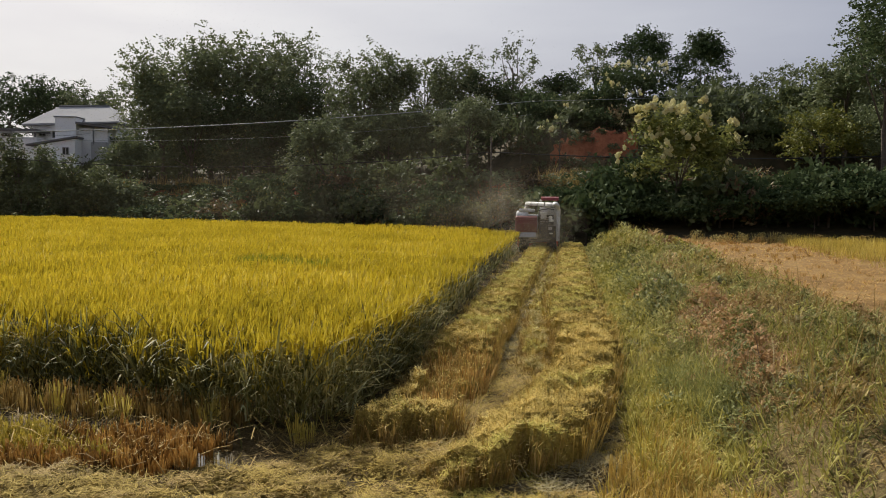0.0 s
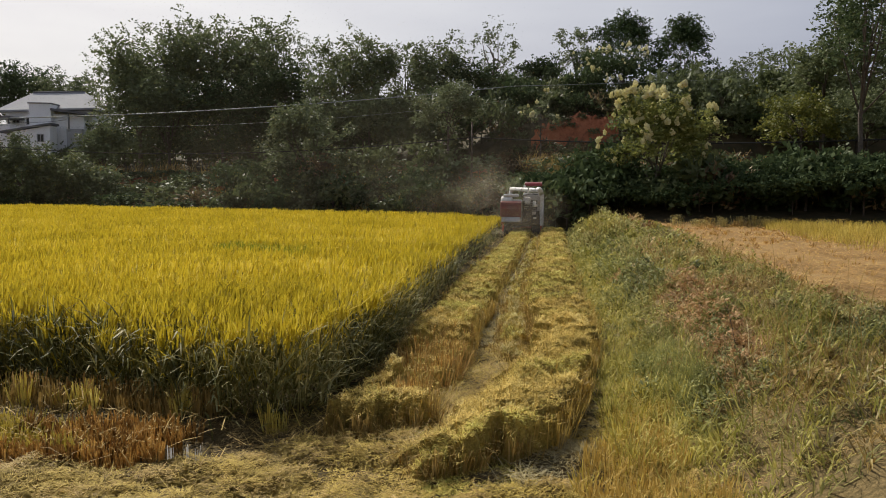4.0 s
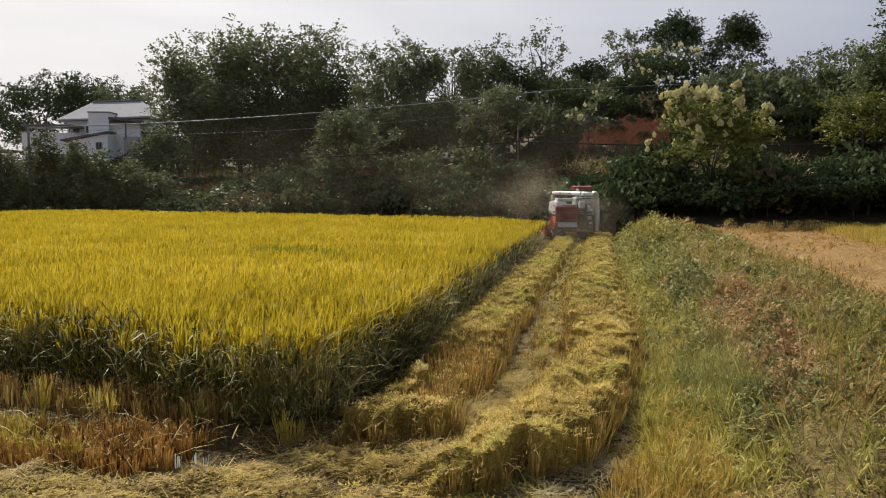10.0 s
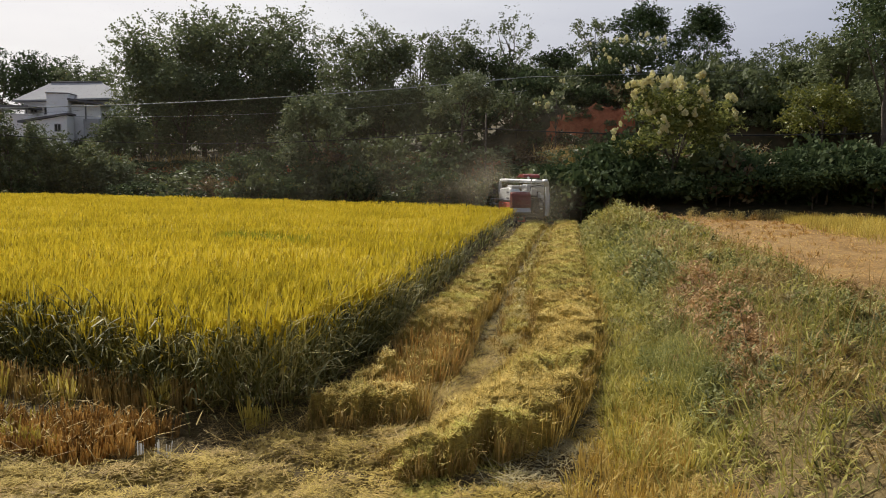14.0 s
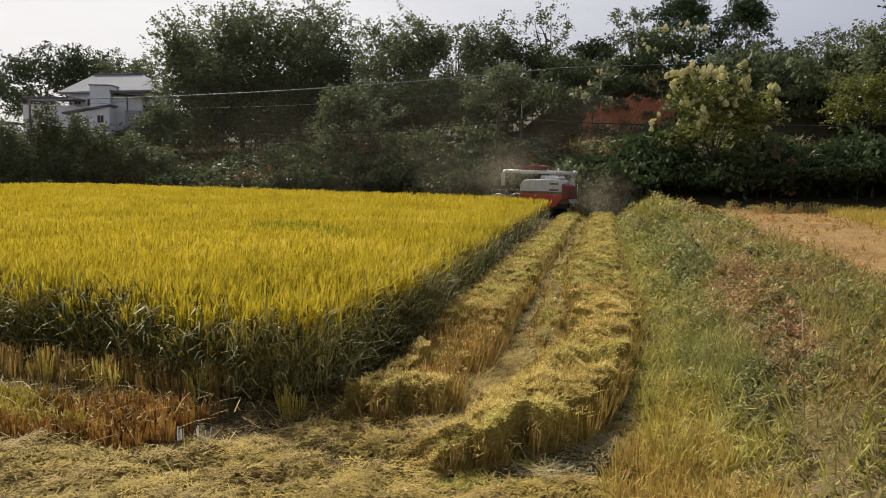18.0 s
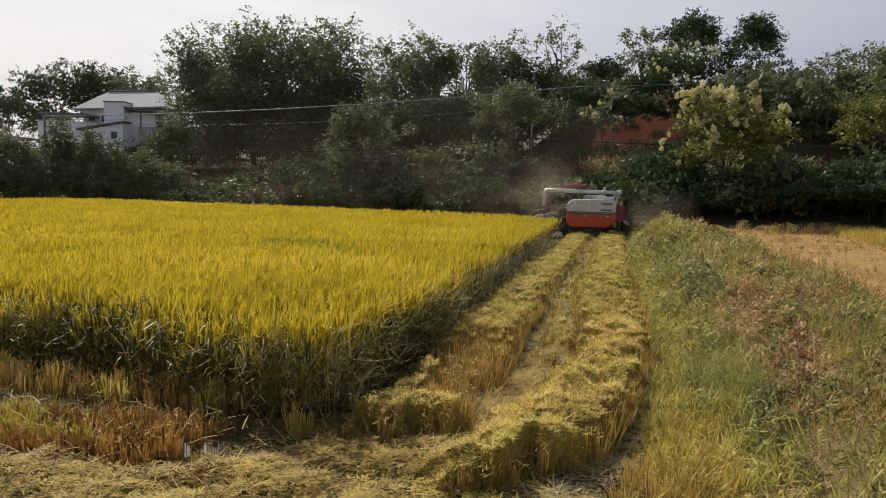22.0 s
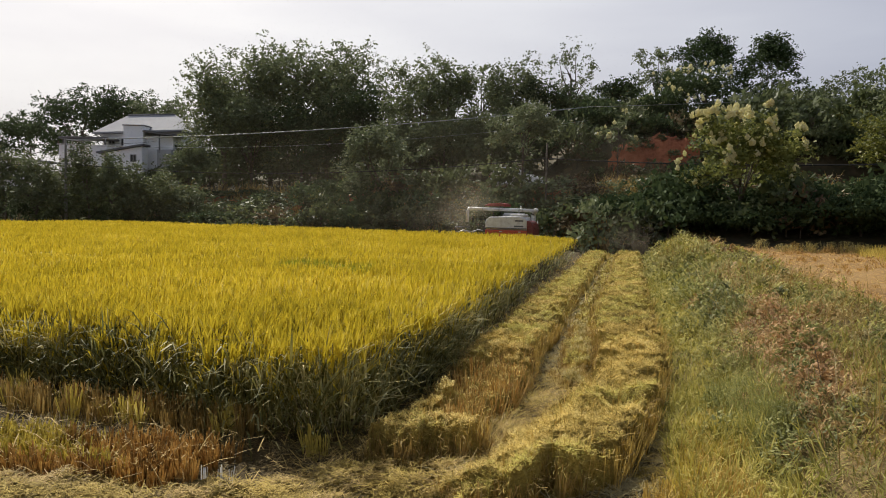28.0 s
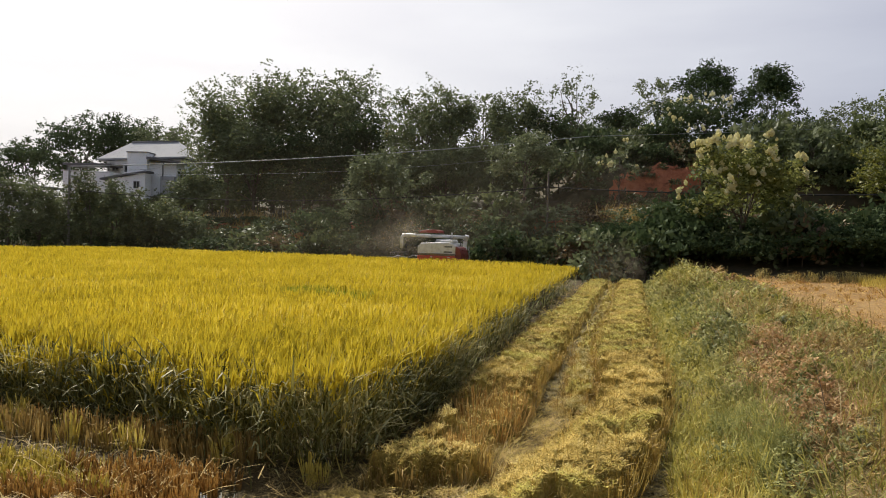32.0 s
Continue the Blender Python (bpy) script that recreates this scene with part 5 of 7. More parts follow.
    tagged(a.make("bund_weeds", [M_GRASS, M_GRASS_GREY, M_GRASS_DRY, M_WEED_RED, M_GRASS_LIT, M_FEATHER, M_STUB, M_FEATHER, M_STRAW_PALE, M_WEED_DARK, M_BARK, M_STUB_GREEN]), "ragged green, grey and withered weeds covering the bund", "weeds", kind="stuff")
    # dry grass on the bank
    a = Acc()
    n = 19000
    x = np.where(rng.random(n) < 0.85, rng.uniform(-40, 36, n), rng.uniform(8, 17, n))
    y = bank_foot(x) + (road_mid(x) - 2.4 - bank_foot(x)) * rng.random(n)
    y = np.where((x > 8) & (rng.random(n) < 0.05), road_mid(x) + rng.uniform(2.2, 7.0, n), y)
    keep = ((x < 9) | (y > bank_foot(x) + 5)) & (soft_noise(x, y, 7, 91) + rng.normal(0, 0.3, n) > np.where(np.abs(x - 3) < 9, -9, 0.1)) & (y < road_mid(x) - np.where(np.abs(x - 4) < 5, 5.0, 2.4))
    x, y = x[keep], y[keep]
    n = len(x)
    v, f = strips(np.stack([x, y, land(x, y) - 0.02], -1), rng.uniform(0, 6.283, n), rng.uniform(0.6, 1.5, n), rng.uniform(0.03, 0.06, n), rng.uniform(0, 0.3, n), rng.uniform(0.4, 1.6, n), 3)
    a.add(v, f)
    tagged(a.make("bank_grass", [M_GRASS_DRY]), "tall withered grass on the bank below the road", "grass", kind="stuff")
    # harvested field beyond the bund
    a = Acc()
    n = 60000
    y = 8 + 29 * rng.random(n) ** 1.3
    x = field_left(y) + (y * 0.9 + 2) * rng.random(n)
    x = np.where(rng.random(n) < 0.55, np.round((x - 0.25 * y) / 0.6) * 0.6 + 0.25 * y + rng.normal(0, 0.12, n), x)
    heap = tufts(x * 0.7, y, 0.55, 12) * (0.4 + 0.6 * tufts(x, y, 1.6, 13))
    keep = (y < bank_foot(x) - 0.6) & (x > weed_right(y)) & (rng.random(n) < 0.03 + 1.5 * heap ** 1.5)
    heap = heap[keep]
    x, y = x[keep], y[keep]
    n = len(x)
    low = rng.random(n) < 0.985
    fat = np.clip(y / 9, 1, 4)
    v, f = strips(np.stack([x, y, land(x, y) + 0.24 * heap * rng.random(n)], -1), rng.uniform(0, 6.283, n), np.where(low, rng.uniform(0.10, 0.26, n), rng.uniform(0.06, 0.16, n)), 0.011 * fat, np.where(low, 1.2, 0.1), np.where(low, 1.7, 0.5), 1, tip=0.6)
    a.add(v[low], np.arange(4 * low.sum()).reshape(-1, 2, 2)[:, :, ::1].reshape(-1, 4)[:, [0, 1, 3, 2]], 2)
    a.add(v[~low], np.arange(4 * (~low).sum()).reshape(-1, 4)[:, [0, 1, 3, 2]], 0)
    # low tufts of stubble left standing
    p = tuft_points(800, 7, 24, 12, 33)
    p = p[(p[:, 0] > field_left(p[:, 1]) + 0.4) & (p[:, 0] < 0.72 * p[:, 1] + 1) & (p[:, 1] < bank_foot(p[:, 0]) - 1.5) & (soft_noise(p[:, 0], p[:, 1], 2.5, 64) > -0.1)]
    for near, far_y in ((0, 20), (20, 40)):
        q = p[(p[:, 1] >= near) & (p[:, 1] < far_y)]
        hills(a, q * 1.0, 12, 0.13, 2, 0.9, 0.016, 1.0 if near == 0 else 1.7)
    # ragged row of straw heaps along the far edge
    for k in range(22):
        cx = 10.9 + 0.44 * k + rng.uniform(-0.15, 0.15)
        if rng.random() < 0.22 and k < 13:
            continue
        cy = 33.1 - 0.06 * (cx - 11) ** 1.4 + rng.uniform(-0.4, 0.4)
        w, h, n = rng.uniform(0.14, 0.30), rng.uniform(0.22, 0.5), 190
        x, y = cx + rng.normal(0, w, n), cy + rng.normal(0, 0.2, n)
        hh = h * np.exp(-((x - cx) / w / 1.5) ** 4) * rng.uniform(0.5, 1.1, n)
        up = rng.random(n) < 0.3
        v, f = strips(np.stack([x, y, land(x, y) + np.where(up, 0, hh)], -1), rng.uniform(0, 6.283, n), np.where(up, hh + 0.05, rng.uniform(0.1, 0.25, n)), 0.03, np.where(up, 0.1, 1.0), np.where(up, 0.6, 2.0), 1, tip=0.6)
        a.add(v, f, 1)
        a.m[-1][:] = 3 if rng.random() < 0.6 else 5
    # strip of taller yellow-green stubble on the far side, thinning out towards the near end
    n = 52000
    x, y = rng.uniform(10.5, 30, n), rng.uniform(15, 34, n)
    side = x - (11.2 + 0.36 * (y - 16.6) + 0.5 * soft_noise(x, y, 3, 95))
    full = smooth((y - 17) / 8) * smooth(side / 0.8)
    lumpy = tufts(x, y, 0.8, 61)
    keep = (side > 0) & (x < 0.72 * y + 1.5) & (y < bank_foot(x) - 1.2) & (rng.random(n) < full * (0.25 + lumpy))
    x, y, lumpy = x[keep], y[keep], lumpy[keep]
    v, f = strips(np.stack([x, y, land(x, y)], -1), rng.uniform(0, 6.283, len(x)), (0.20 + 0.24 * lumpy) * rng.uniform(0.6, 1.2, len(x)), 0.010 * np.clip(y / 9, 1, 4), 0.1, 0.7, 1)
    a.add(v, f, 4)
    tagged(a.make("field_stubble", [M_STUB, M_STUB, M_STUB_ORANGE, M_RIDGE, M_STUB_GREEN, M_STUB_BROWN]), "flattened orange stubble and straw on the harvested field", "stubble", kind="stuff")


build_bund()


# ---- trees and shrubs ----
def crown_data(seed, rx, ry, rz, n_lobe, n_leaf, leaf, fill=0.55, droop=0.3, spread=0.30, shape="round"):
    """Many small leaves round the twigs of an uneven crown; centre at the origin, half sizes rx, ry, rz."""
    r = np.random.default_rng(seed)
    d = r.normal(0, 1, (n_lobe, 3))
    d /= np.linalg.norm(d, axis=1)[:, None]
    d[:, 2] = np.where(d[:, 2] < -0.55, -d[:, 2], d[:, 2])
    rad = r.uniform(fill, 1.0, n_lobe) ** 0.8
    lobes = d * rad[:, None]
    if shape == "dome":
        lobes[:, :2] *= np.clip(1.15 - 0.55 * (lobes[:, 2:3] + 0.6), 0.25, 1.1)
    size = r.uniform(0.5, 1.3, n_lobe) * spread
    w = size ** 2 / (size ** 2).sum()
    n_twig = max(6, n_leaf // 11)
    which = r.choice(n_lobe, n_twig, p=w)
    e = r.normal(0, 1, (n_twig, 3))
    e *= (r.uniform(0.25, 1.0, n_twig) ** 0.5 / np.linalg.norm(e, axis=1))[:, None]
    twig = (lobes[which] + e * size[which][:, None] * np.array([1, 1, 0.8])) * np.array([rx, ry, rz])
    on = r.integers(0, n_twig, n_leaf)
    # a spray fans out from its twig, away from the middle of the crown and a little down
    way = twig / (np.linalg.norm(twig, axis=1)[:, None] + 1e-6) + r.normal(0, 0.5, (n_twig, 3)) + np.array([0, 0, -0.15])
    way /= np.linalg.norm(way, axis=1)[:, None]
    p = twig[on] + way[on] * (leaf * r.uniform(-0.6, 1.9, n_leaf))[:, None] + r.normal(0, leaf * 0.42, (n_leaf, 3)) * np.array([1, 1, 0.6])
    ls = leaf * r.uniform(0.5, 1.4, n_leaf)
    inner = (r.random(n_leaf) < 0.2) & (spread > 0.22)
    p = np.where(inner[:, None], p * 0.7, p)
    ls = np.where(inner, ls * 1.5, ls)
    az, th = r.uniform(0, 6.283, n_leaf), r.normal(1.35 + droop, 0.55, n_leaf)
    u = np.stack([np.cos(az) * np.sin(th), np.sin(az) * np.sin(th), np.cos(th)], -1)
    tw = r.uniform(0, 6.283, n_leaf)
    s = np.stack([-np.sin(az), np.cos(az), np.zeros(n_leaf)], -1)
    s = s * np.cos(tw * 0.25)[:, None] + np.cross(u, s) * np.sin(tw * 0.25)[:, None]
    a = Acc()
    wd = 0.27
    v = np.stack([p, p + u * (ls * 0.5)[:, None] - s * (ls * wd)[:, None], p + u * ls[:, None], p + u * (ls * 0.5)[:, None] + s * (ls * wd)[:, None]], 1)
    q = np.arange(4 * n_leaf).reshape(-1, 4)
    a.add(v, q, 0)
    return a, lobes * np.array([rx, ry, rz])


def trunk_data(base_r, height, lobes, centre_z, seed, lean=0.0):
    r = random.Random(seed)
    bm = bmesh.new()
    pts = [(0, 0, -0.3)]
    for k in range(1, 5):
        pts.append((lean * k / 4 + r.uniform(-0.06, 0.06) * height / 6, r.uniform(-0.06, 0.06) * height / 6, height * k / 4))
    tube(pts, base_r, 8, bm, base_r * 0.45)
    for i, l in enumerate(sorted(lobes.tolist(), key=lambda q: -q[2])[:: max(1, len(lobes) // 9)]):
        s = Vector(pts[2 + i % 3])
        e = Vector((l[0], l[1], l[2] + centre_z)) * 0.9
        m = s.lerp(e, 0.5) + Vector((r.uniform(-0.3, 0.3), r.uniform(-0.3, 0.3), 0.25))
        tube([s, m, e], base_r * 0.4, 5, bm, base_r * 0.1)
    return bm


N_SEED = [100]


def flower_data(seed):
    """One upright branching flower head, built as a lumpy cone."""
    r = random.Random(seed)
    bm = bmesh.new()
    rings = []
    for j in range(7):
        s = j / 6
        rad = 0.25 * math.sin(0.35 + 2.55 * s) ** 0.8 * (1.1 - 0.55 * s)
        rings.append([bm.verts.new(((rad * r.uniform(0.4, 1.5)) * math.cos(a), (rad * r.uniform(0.4, 1.5)) * math.sin(a), 0.48 * s + r.uniform(-0.09, 0.09))) for a in (2 * math.pi * i / 9 for i in range(9))])
    for a, b in zip(rings, rings[1:]):
        for i in range(9):
            bm.faces.new((a[i], a[(i + 1) % 9], b[(i + 1) % 9], b[i]))
    bm.faces.new(rings[0][::-1])
    bm.faces.new(rings[-1])
    me = bpy.data.meshes.new("flower_head")
    bm.to_mesh(me)
    bm.free()
    me.materials.append(M_FLOWER)
    return me


FLOWERS = [flower_data(k) for k in range(6)]


def tree(x, y, top, width, label, mat=None, leaf=0.30, n_leaf=5200, n_lobe=46, low=0.18, fill=0.5, spread=0.28, shape="round", name="tree", depth=None, trunk=None, base=None, flowers=0, flower_size=1.0):
    """A tree that stands at x, y and reaches the height top above the zero level."""
    N_SEED[0] += 1
    z0 = grow(x, y) if base is None else base
    n_leaf, leaf = int(n_leaf * 1.15), leaf * 0.84
    h = top - z0
    rz = h * (1 - low) / 2
    cz = h * low + rz
    t = thing(name, label, "tree", pose(x, y, z0))
    a, lobes = crown_data(N_SEED[0], width / 2, (depth or width) / 2, rz, n_lobe, n_leaf, leaf, fill, 0.3, spread, shape)
    crown = a.make("crown", [mat or M_LEAF], t)
    crown.location = (0, 0, cz)
    part("trunk", trunk_data(trunk or max(0.09, 0.02 * h), h * (low + 0.35), lobes, cz, N_SEED[0]), M_BARK, t)
    if flowers:
        r = np.random.default_rng(N_SEED[0])
        # heads stand on the outside of the boughs, most of them high and towards the light
        half = np.array([width / 2, (depth or width) / 2, rz])
        rel = lobes / half
        w = np.clip(0.9 + 0.8 * rel[:, 2] - 0.3 * rel[:, 0] - 0.8 * rel[:, 1], 0.02, 3)
        on = r.choice(len(lobes), flowers, p=w / w.sum())
        out = rel[on] + r.normal(0, 0.30, (flowers, 3)) + np.array([0, -0.1, 0.1])
        out /= np.linalg.norm(out, axis=1)[:, None]
        for k in range(flowers):
            c = lobes[on[k]] + out[k] * half * spread * r.uniform(0.75, 1.15)
            fl = new("flower_head", FLOWERS[k % len(FLOWERS)])
            fl.parent = t
            fl.rotation_euler = (r.uniform(-0.3, 0.3), r.uniform(-0.3, 0.3), r.uniform(0, 6))
            fl.scale = [flower_size * r.uniform(0.5, 1.35)] * 3
            fl.location = (c[0], c[1], c[2] + cz)
    return t


def polar(az, d, el):
    """Place at azimuth az (degrees to the right of ahead), distance d ahead, and the height seen at the slope el."""
    return d * math.tan(radians(az)), d, 2.3 + d * el


def build_trees():
    g = "trees on the hill"
    def put(az, d, el, wid, label, **k):
        x, y, z = polar(az, d, el)
        tagged(tree(x, y, z, wid, label, **k), group=g)
    dark = "tall broad-leaved tree with dark green crown"
    # behind the house
    put(-30.5, 118, 0.115, 15, "distant rounded tree behind the white house", mat=M_LEAF_DARK, leaf=0.45, n_leaf=6500, spread=0.34)
    put(-27.4, 112, 0.152, 13, "distant rounded tree behind the white house", mat=M_LEAF_DARK, leaf=0.45, n_leaf=6500, spread=0.34)
    put(-24.8, 115, 0.152, 12, "distant rounded tree behind the white house", mat=M_LEAF_DARK, leaf=0.45, n_leaf=6500, spread=0.34)
    put(-22.3, 112, 0.150, 10, "paler distant tree behind the white house", mat=M_LEAF_GREY, leaf=0.5, n_leaf=3000)
    put(-33.5, 120, 0.085, 12, "distant rounded tree on the slope", mat=M_LEAF_DARK, leaf=0.5, n_leaf=3000)
    put(-36.5, 120, 0.075, 14, "distant rounded tree on the slope", mat=M_LEAF_DARK, leaf=0.5, n_leaf=3000)
    # the large group by the road
    put(-17.9, 80, 0.200, 9.8, dark, n_leaf=12000, n_lobe=90, leaf=0.38, low=0.03, fill=0.35)
    put(-14.6, 79, 0.212, 12.0, dark, n_leaf=12000, n_lobe=90, leaf=0.38, low=0.03, fill=0.35)
    put(-10.2, 77, 0.222, 11.5, dark, n_leaf=12000, n_lobe=90, leaf=0.38, low=0.0, fill=0.25)
    put(-20.4, 70, 0.085, 5.0, "bushy tree beside the house", n_leaf=4200, leaf=0.3, low=0.0, fill=0.3)
    put(-16.0, 75, 0.150, 7.5, dark, n_leaf=7000, leaf=0.34, low=0.02, fill=0.35)
    # dark leaf colour also paints the shaded hollow under the tall crowns
    put(-12.3, 73, 0.150, 9.0, dark, mat=M_LEAF_DARK, n_leaf=7000, leaf=0.34, low=0.02, fill=0.35)
    put(-8.2, 72, 0.165, 8.0, dark, mat=M_LEAF_DARK, n_leaf=7000, leaf=0.32, low=0.02, fill=0.35)
    put(-7.3, 82, 0.205, 8.0, "thin feathery tree showing sky between its twigs", mat=M_LEAF_GREY, n_leaf=1700, leaf=0.26, n_lobe=60, fill=0.3, spread=0.16)
    put(-5.5, 84, 0.205, 7.0, "thin feathery tree showing sky between its twigs", mat=M_LEAF_GREY, n_leaf=1400, leaf=0.26, n_lobe=60, fill=0.3, spread=0.16)
    # the middle group
    put(-3.4, 68, 0.207, 6.4, dark, n_leaf=7200, low=0.05, fill=0.4)
    put(-0.9, 69, 0.204, 6.0, dark, n_leaf=7000, low=0.05, fill=0.4)
    put(1.4, 72, 0.202, 5.0, "thin feathery tree showing sky between its twigs", mat=M_LEAF_GREY, n_leaf=1600, leaf=0.24, n_lobe=60, fill=0.3, spread=0.16)
    put(3.6, 68, 0.200, 7.0, dark, n_leaf=8000, low=0.05, fill=0.4)
    put(6.4, 67, 0.176, 5.6, dark, n_leaf=5000, mat=M_LEAF_DARK)
    put(-1.5, 64, 0.125, 6.5, "mid-height leafy tree on the slope", n_leaf=4600)
    put(-4.6, 66, 0.120, 6.5, "mid-height leafy tree on the slope", n_leaf=4600)
    put(5.2, 63, 0.130, 6.5, "mid-height leafy tree on the slope", n_leaf=4600, mat=M_LEAF_DARK)
    put(8.1, 70, 0.226, 6.0, "tall thin tree with sparse feathery foliage", mat=M_LEAF_GREY, n_leaf=1500, leaf=0.26, n_lobe=60, fill=0.3, spread=0.16, low=0.3)
    put(9.6, 66, 0.160, 4.5, dark, n_leaf=3400)
    put(11.8, 67, 0.178, 4.6, dark, n_leaf=3800, mat=M_LEAF_DARK)
    put(10.6, 62, 0.115, 5.0, "mid-height leafy tree on the slope", n_leaf=3600)
    put(14.3, 68, 0.226, 5.0, "tall thin tree with sparse feathery foliage", mat=M_LEAF_GREY, n_leaf=1900, leaf=0.26, n_lobe=60, fill=0.3, spread=0.16, low=0.3)
    put(13.6, 66, 0.150, 4.5, "tall thin tree with sparse feathery foliage", mat=M_LEAF_GREY, n_leaf=2000, leaf=0.26, n_lobe=50, fill=0.3, spread=0.2)
    # dense rounded evergreens on the right of the clay cut
    put(17.7, 66, 0.240, 10.5, "dense dark evergreen with a rounded crown", mat=M_LEAF_DARK, n_leaf=12500, leaf=0.25, shape="dome", fill=0.55, spread=0.2, n_lobe=170, low=0.02)
    put(22.0, 66, 0.237, 8.6, "dense dark evergreen with a rounded crown", mat=M_LEAF_DARK, n_leaf=11500, leaf=0.25, shape="dome", fill=0.55, spread=0.2, n_lobe=170, low=0.02)
    put(17.0, 61, 0.195, 7.2, "evergreen with yellowing flower clusters in its crown", mat=M_LEAF_DARK, n_leaf=6200, leaf=0.24, flowers=80, flower_size=0.5, low=0.05)
    put(20.0, 62, 0.150, 6.0, dark, n_leaf=4600, mat=M_LEAF_DARK)
    put(24.2, 62, 0.165, 6.0, dark, n_leaf=4600)
    put(27.3, 64, 0.202, 6.4, "tall thin tree with sparse feathery foliage", mat=M_LEAF_GREY, n_leaf=2600, leaf=0.26, n_lobe=60, fill=0.3, spread=0.2)
    put(26.2, 58, 0.150, 6.0, dark, n_leaf=4600)
    put(28.6, 56, 0.150, 6.5, "yellow-green leafy tree on the slope", mat=M_LEAF_YELLOW, n_leaf=4600)
    put(31.3, 48, 0.225, 6.5, "tall leafy tree at the edge of the field", mat=M_LEAF, n_leaf=7000, leaf=0.26)
    put(33.6, 48, 0.290, 7.5, "tall leafy tree at the edge of the field", mat=M_LEAF, n_leaf=8000, leaf=0.26)
    put(37.5, 48, 0.270, 8.0, "tall leafy tree at the edge of the field", mat=M_LEAF, n_leaf=7000, leaf=0.26)
    put(30.0, 44, 0.140, 5.0, "leafy tree on the bank", mat=M_LEAF_YELLOW, n_leaf=4200, leaf=0.22)
    put(34.0, 43, 0.150, 6.0, "leafy tree on the bank", mat=M_LEAF, n_leaf=4600, leaf=0.24)
    # bushy growth at the foot of the bank beside the field
    for k, (az, el) in enumerate(((-36, 0.070), (-34, 0.074), (-32, 0.076), (-30.2, 0.074), (-28.6, 0.070), (-27.0, 0.078), (-25.4, 0.070), (-23.8, 0.050), (-22.2, 0.046), (-20.7, 0.026))):
        put(az, 61 - 0.15 * k, el, 4.6, "bushy green tree at the foot of the bank", mat=M_SHRUB if k % 3 else M_LEAF_GREY, n_leaf=3600, leaf=0.26, low=0.0, fill=0.3, n_lobe=40)
    # the deep shade here is partly put into their dark leaf colour
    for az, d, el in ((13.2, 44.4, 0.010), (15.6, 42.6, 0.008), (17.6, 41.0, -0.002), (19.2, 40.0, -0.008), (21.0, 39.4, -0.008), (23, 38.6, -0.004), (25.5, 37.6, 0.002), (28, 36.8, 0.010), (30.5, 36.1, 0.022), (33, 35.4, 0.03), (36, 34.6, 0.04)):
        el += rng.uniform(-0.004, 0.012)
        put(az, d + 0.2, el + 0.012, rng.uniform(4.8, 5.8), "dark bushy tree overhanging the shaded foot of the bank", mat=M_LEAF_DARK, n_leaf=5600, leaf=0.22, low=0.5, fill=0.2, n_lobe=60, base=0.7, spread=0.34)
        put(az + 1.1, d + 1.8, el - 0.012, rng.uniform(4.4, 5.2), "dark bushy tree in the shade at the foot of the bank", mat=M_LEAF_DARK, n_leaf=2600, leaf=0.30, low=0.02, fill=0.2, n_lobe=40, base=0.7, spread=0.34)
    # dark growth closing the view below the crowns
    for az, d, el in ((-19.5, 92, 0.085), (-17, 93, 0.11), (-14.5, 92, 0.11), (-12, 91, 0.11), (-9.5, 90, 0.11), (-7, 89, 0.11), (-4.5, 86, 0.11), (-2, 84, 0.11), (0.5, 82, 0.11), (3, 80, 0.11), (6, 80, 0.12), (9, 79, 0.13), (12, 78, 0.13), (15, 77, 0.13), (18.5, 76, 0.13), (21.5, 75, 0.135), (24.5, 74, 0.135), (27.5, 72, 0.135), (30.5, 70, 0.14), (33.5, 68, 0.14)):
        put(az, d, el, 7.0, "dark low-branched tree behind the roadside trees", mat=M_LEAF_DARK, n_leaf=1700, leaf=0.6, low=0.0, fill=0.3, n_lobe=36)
    put(33.6, 40, 0.42, 5.8, "tall leafy tree at the edge of the field", mat=M_LEAF_DARK, n_leaf=7000, leaf=0.24, low=0.1, trunk=0.16)
    # before the road
    put(20.3, 39.8, 0.136, 6.4, "spreading tree covered with cream-yellow flower heads", mat=M_LEAF_FLOWER, n_leaf=6000, leaf=0.24, flowers=190, flower_size=0.56, low=0.02, depth=4.2, n_lobe=30, fill=0.45, spread=0.26)
    put(11.7, 53, 0.142, 2.4, "slender young tree with pale flower heads", mat=M_LEAF_GREY, n_leaf=620, leaf=0.22, n_lobe=12, flowers=22, flower_size=0.5, low=0.4, trunk=0.05)
    put(-6.0, 54, 0.112, 7.0, "broad pale-leaved tree with hanging foliage", mat=M_LEAF_GREY, n_leaf=6500, leaf=0.27, low=0.05)
    put(4.6, 54.5, 0.142, 5.6, "leafy tree behind a utility pole on the bank", mat=M_LEAF_GREY, n_leaf=5200, leaf=0.24, low=0.33)
    put(24.4, 53, 0.112, 5.5, "leafy tree on the bank", mat=M_LEAF, n_leaf=4600, leaf=0.22, low=0.05)
    put(22.6, 53.5, 0.085, 5.0, "leafy tree behind the road", mat=M_LEAF_GREY, n_leaf=3600, leaf=0.26, low=0.0)
    put(25.9, 52.5, 0.075, 4.6, "leafy tree behind the road", mat=M_LEAF, n_leaf=3200, leaf=0.26, low=0.0)
    put(27.7, 52, 0.104, 5.4, "leafy tree on the bank", mat=M_LEAF_DARK, n_leaf=4600, leaf=0.22, low=0.05)


build_trees()


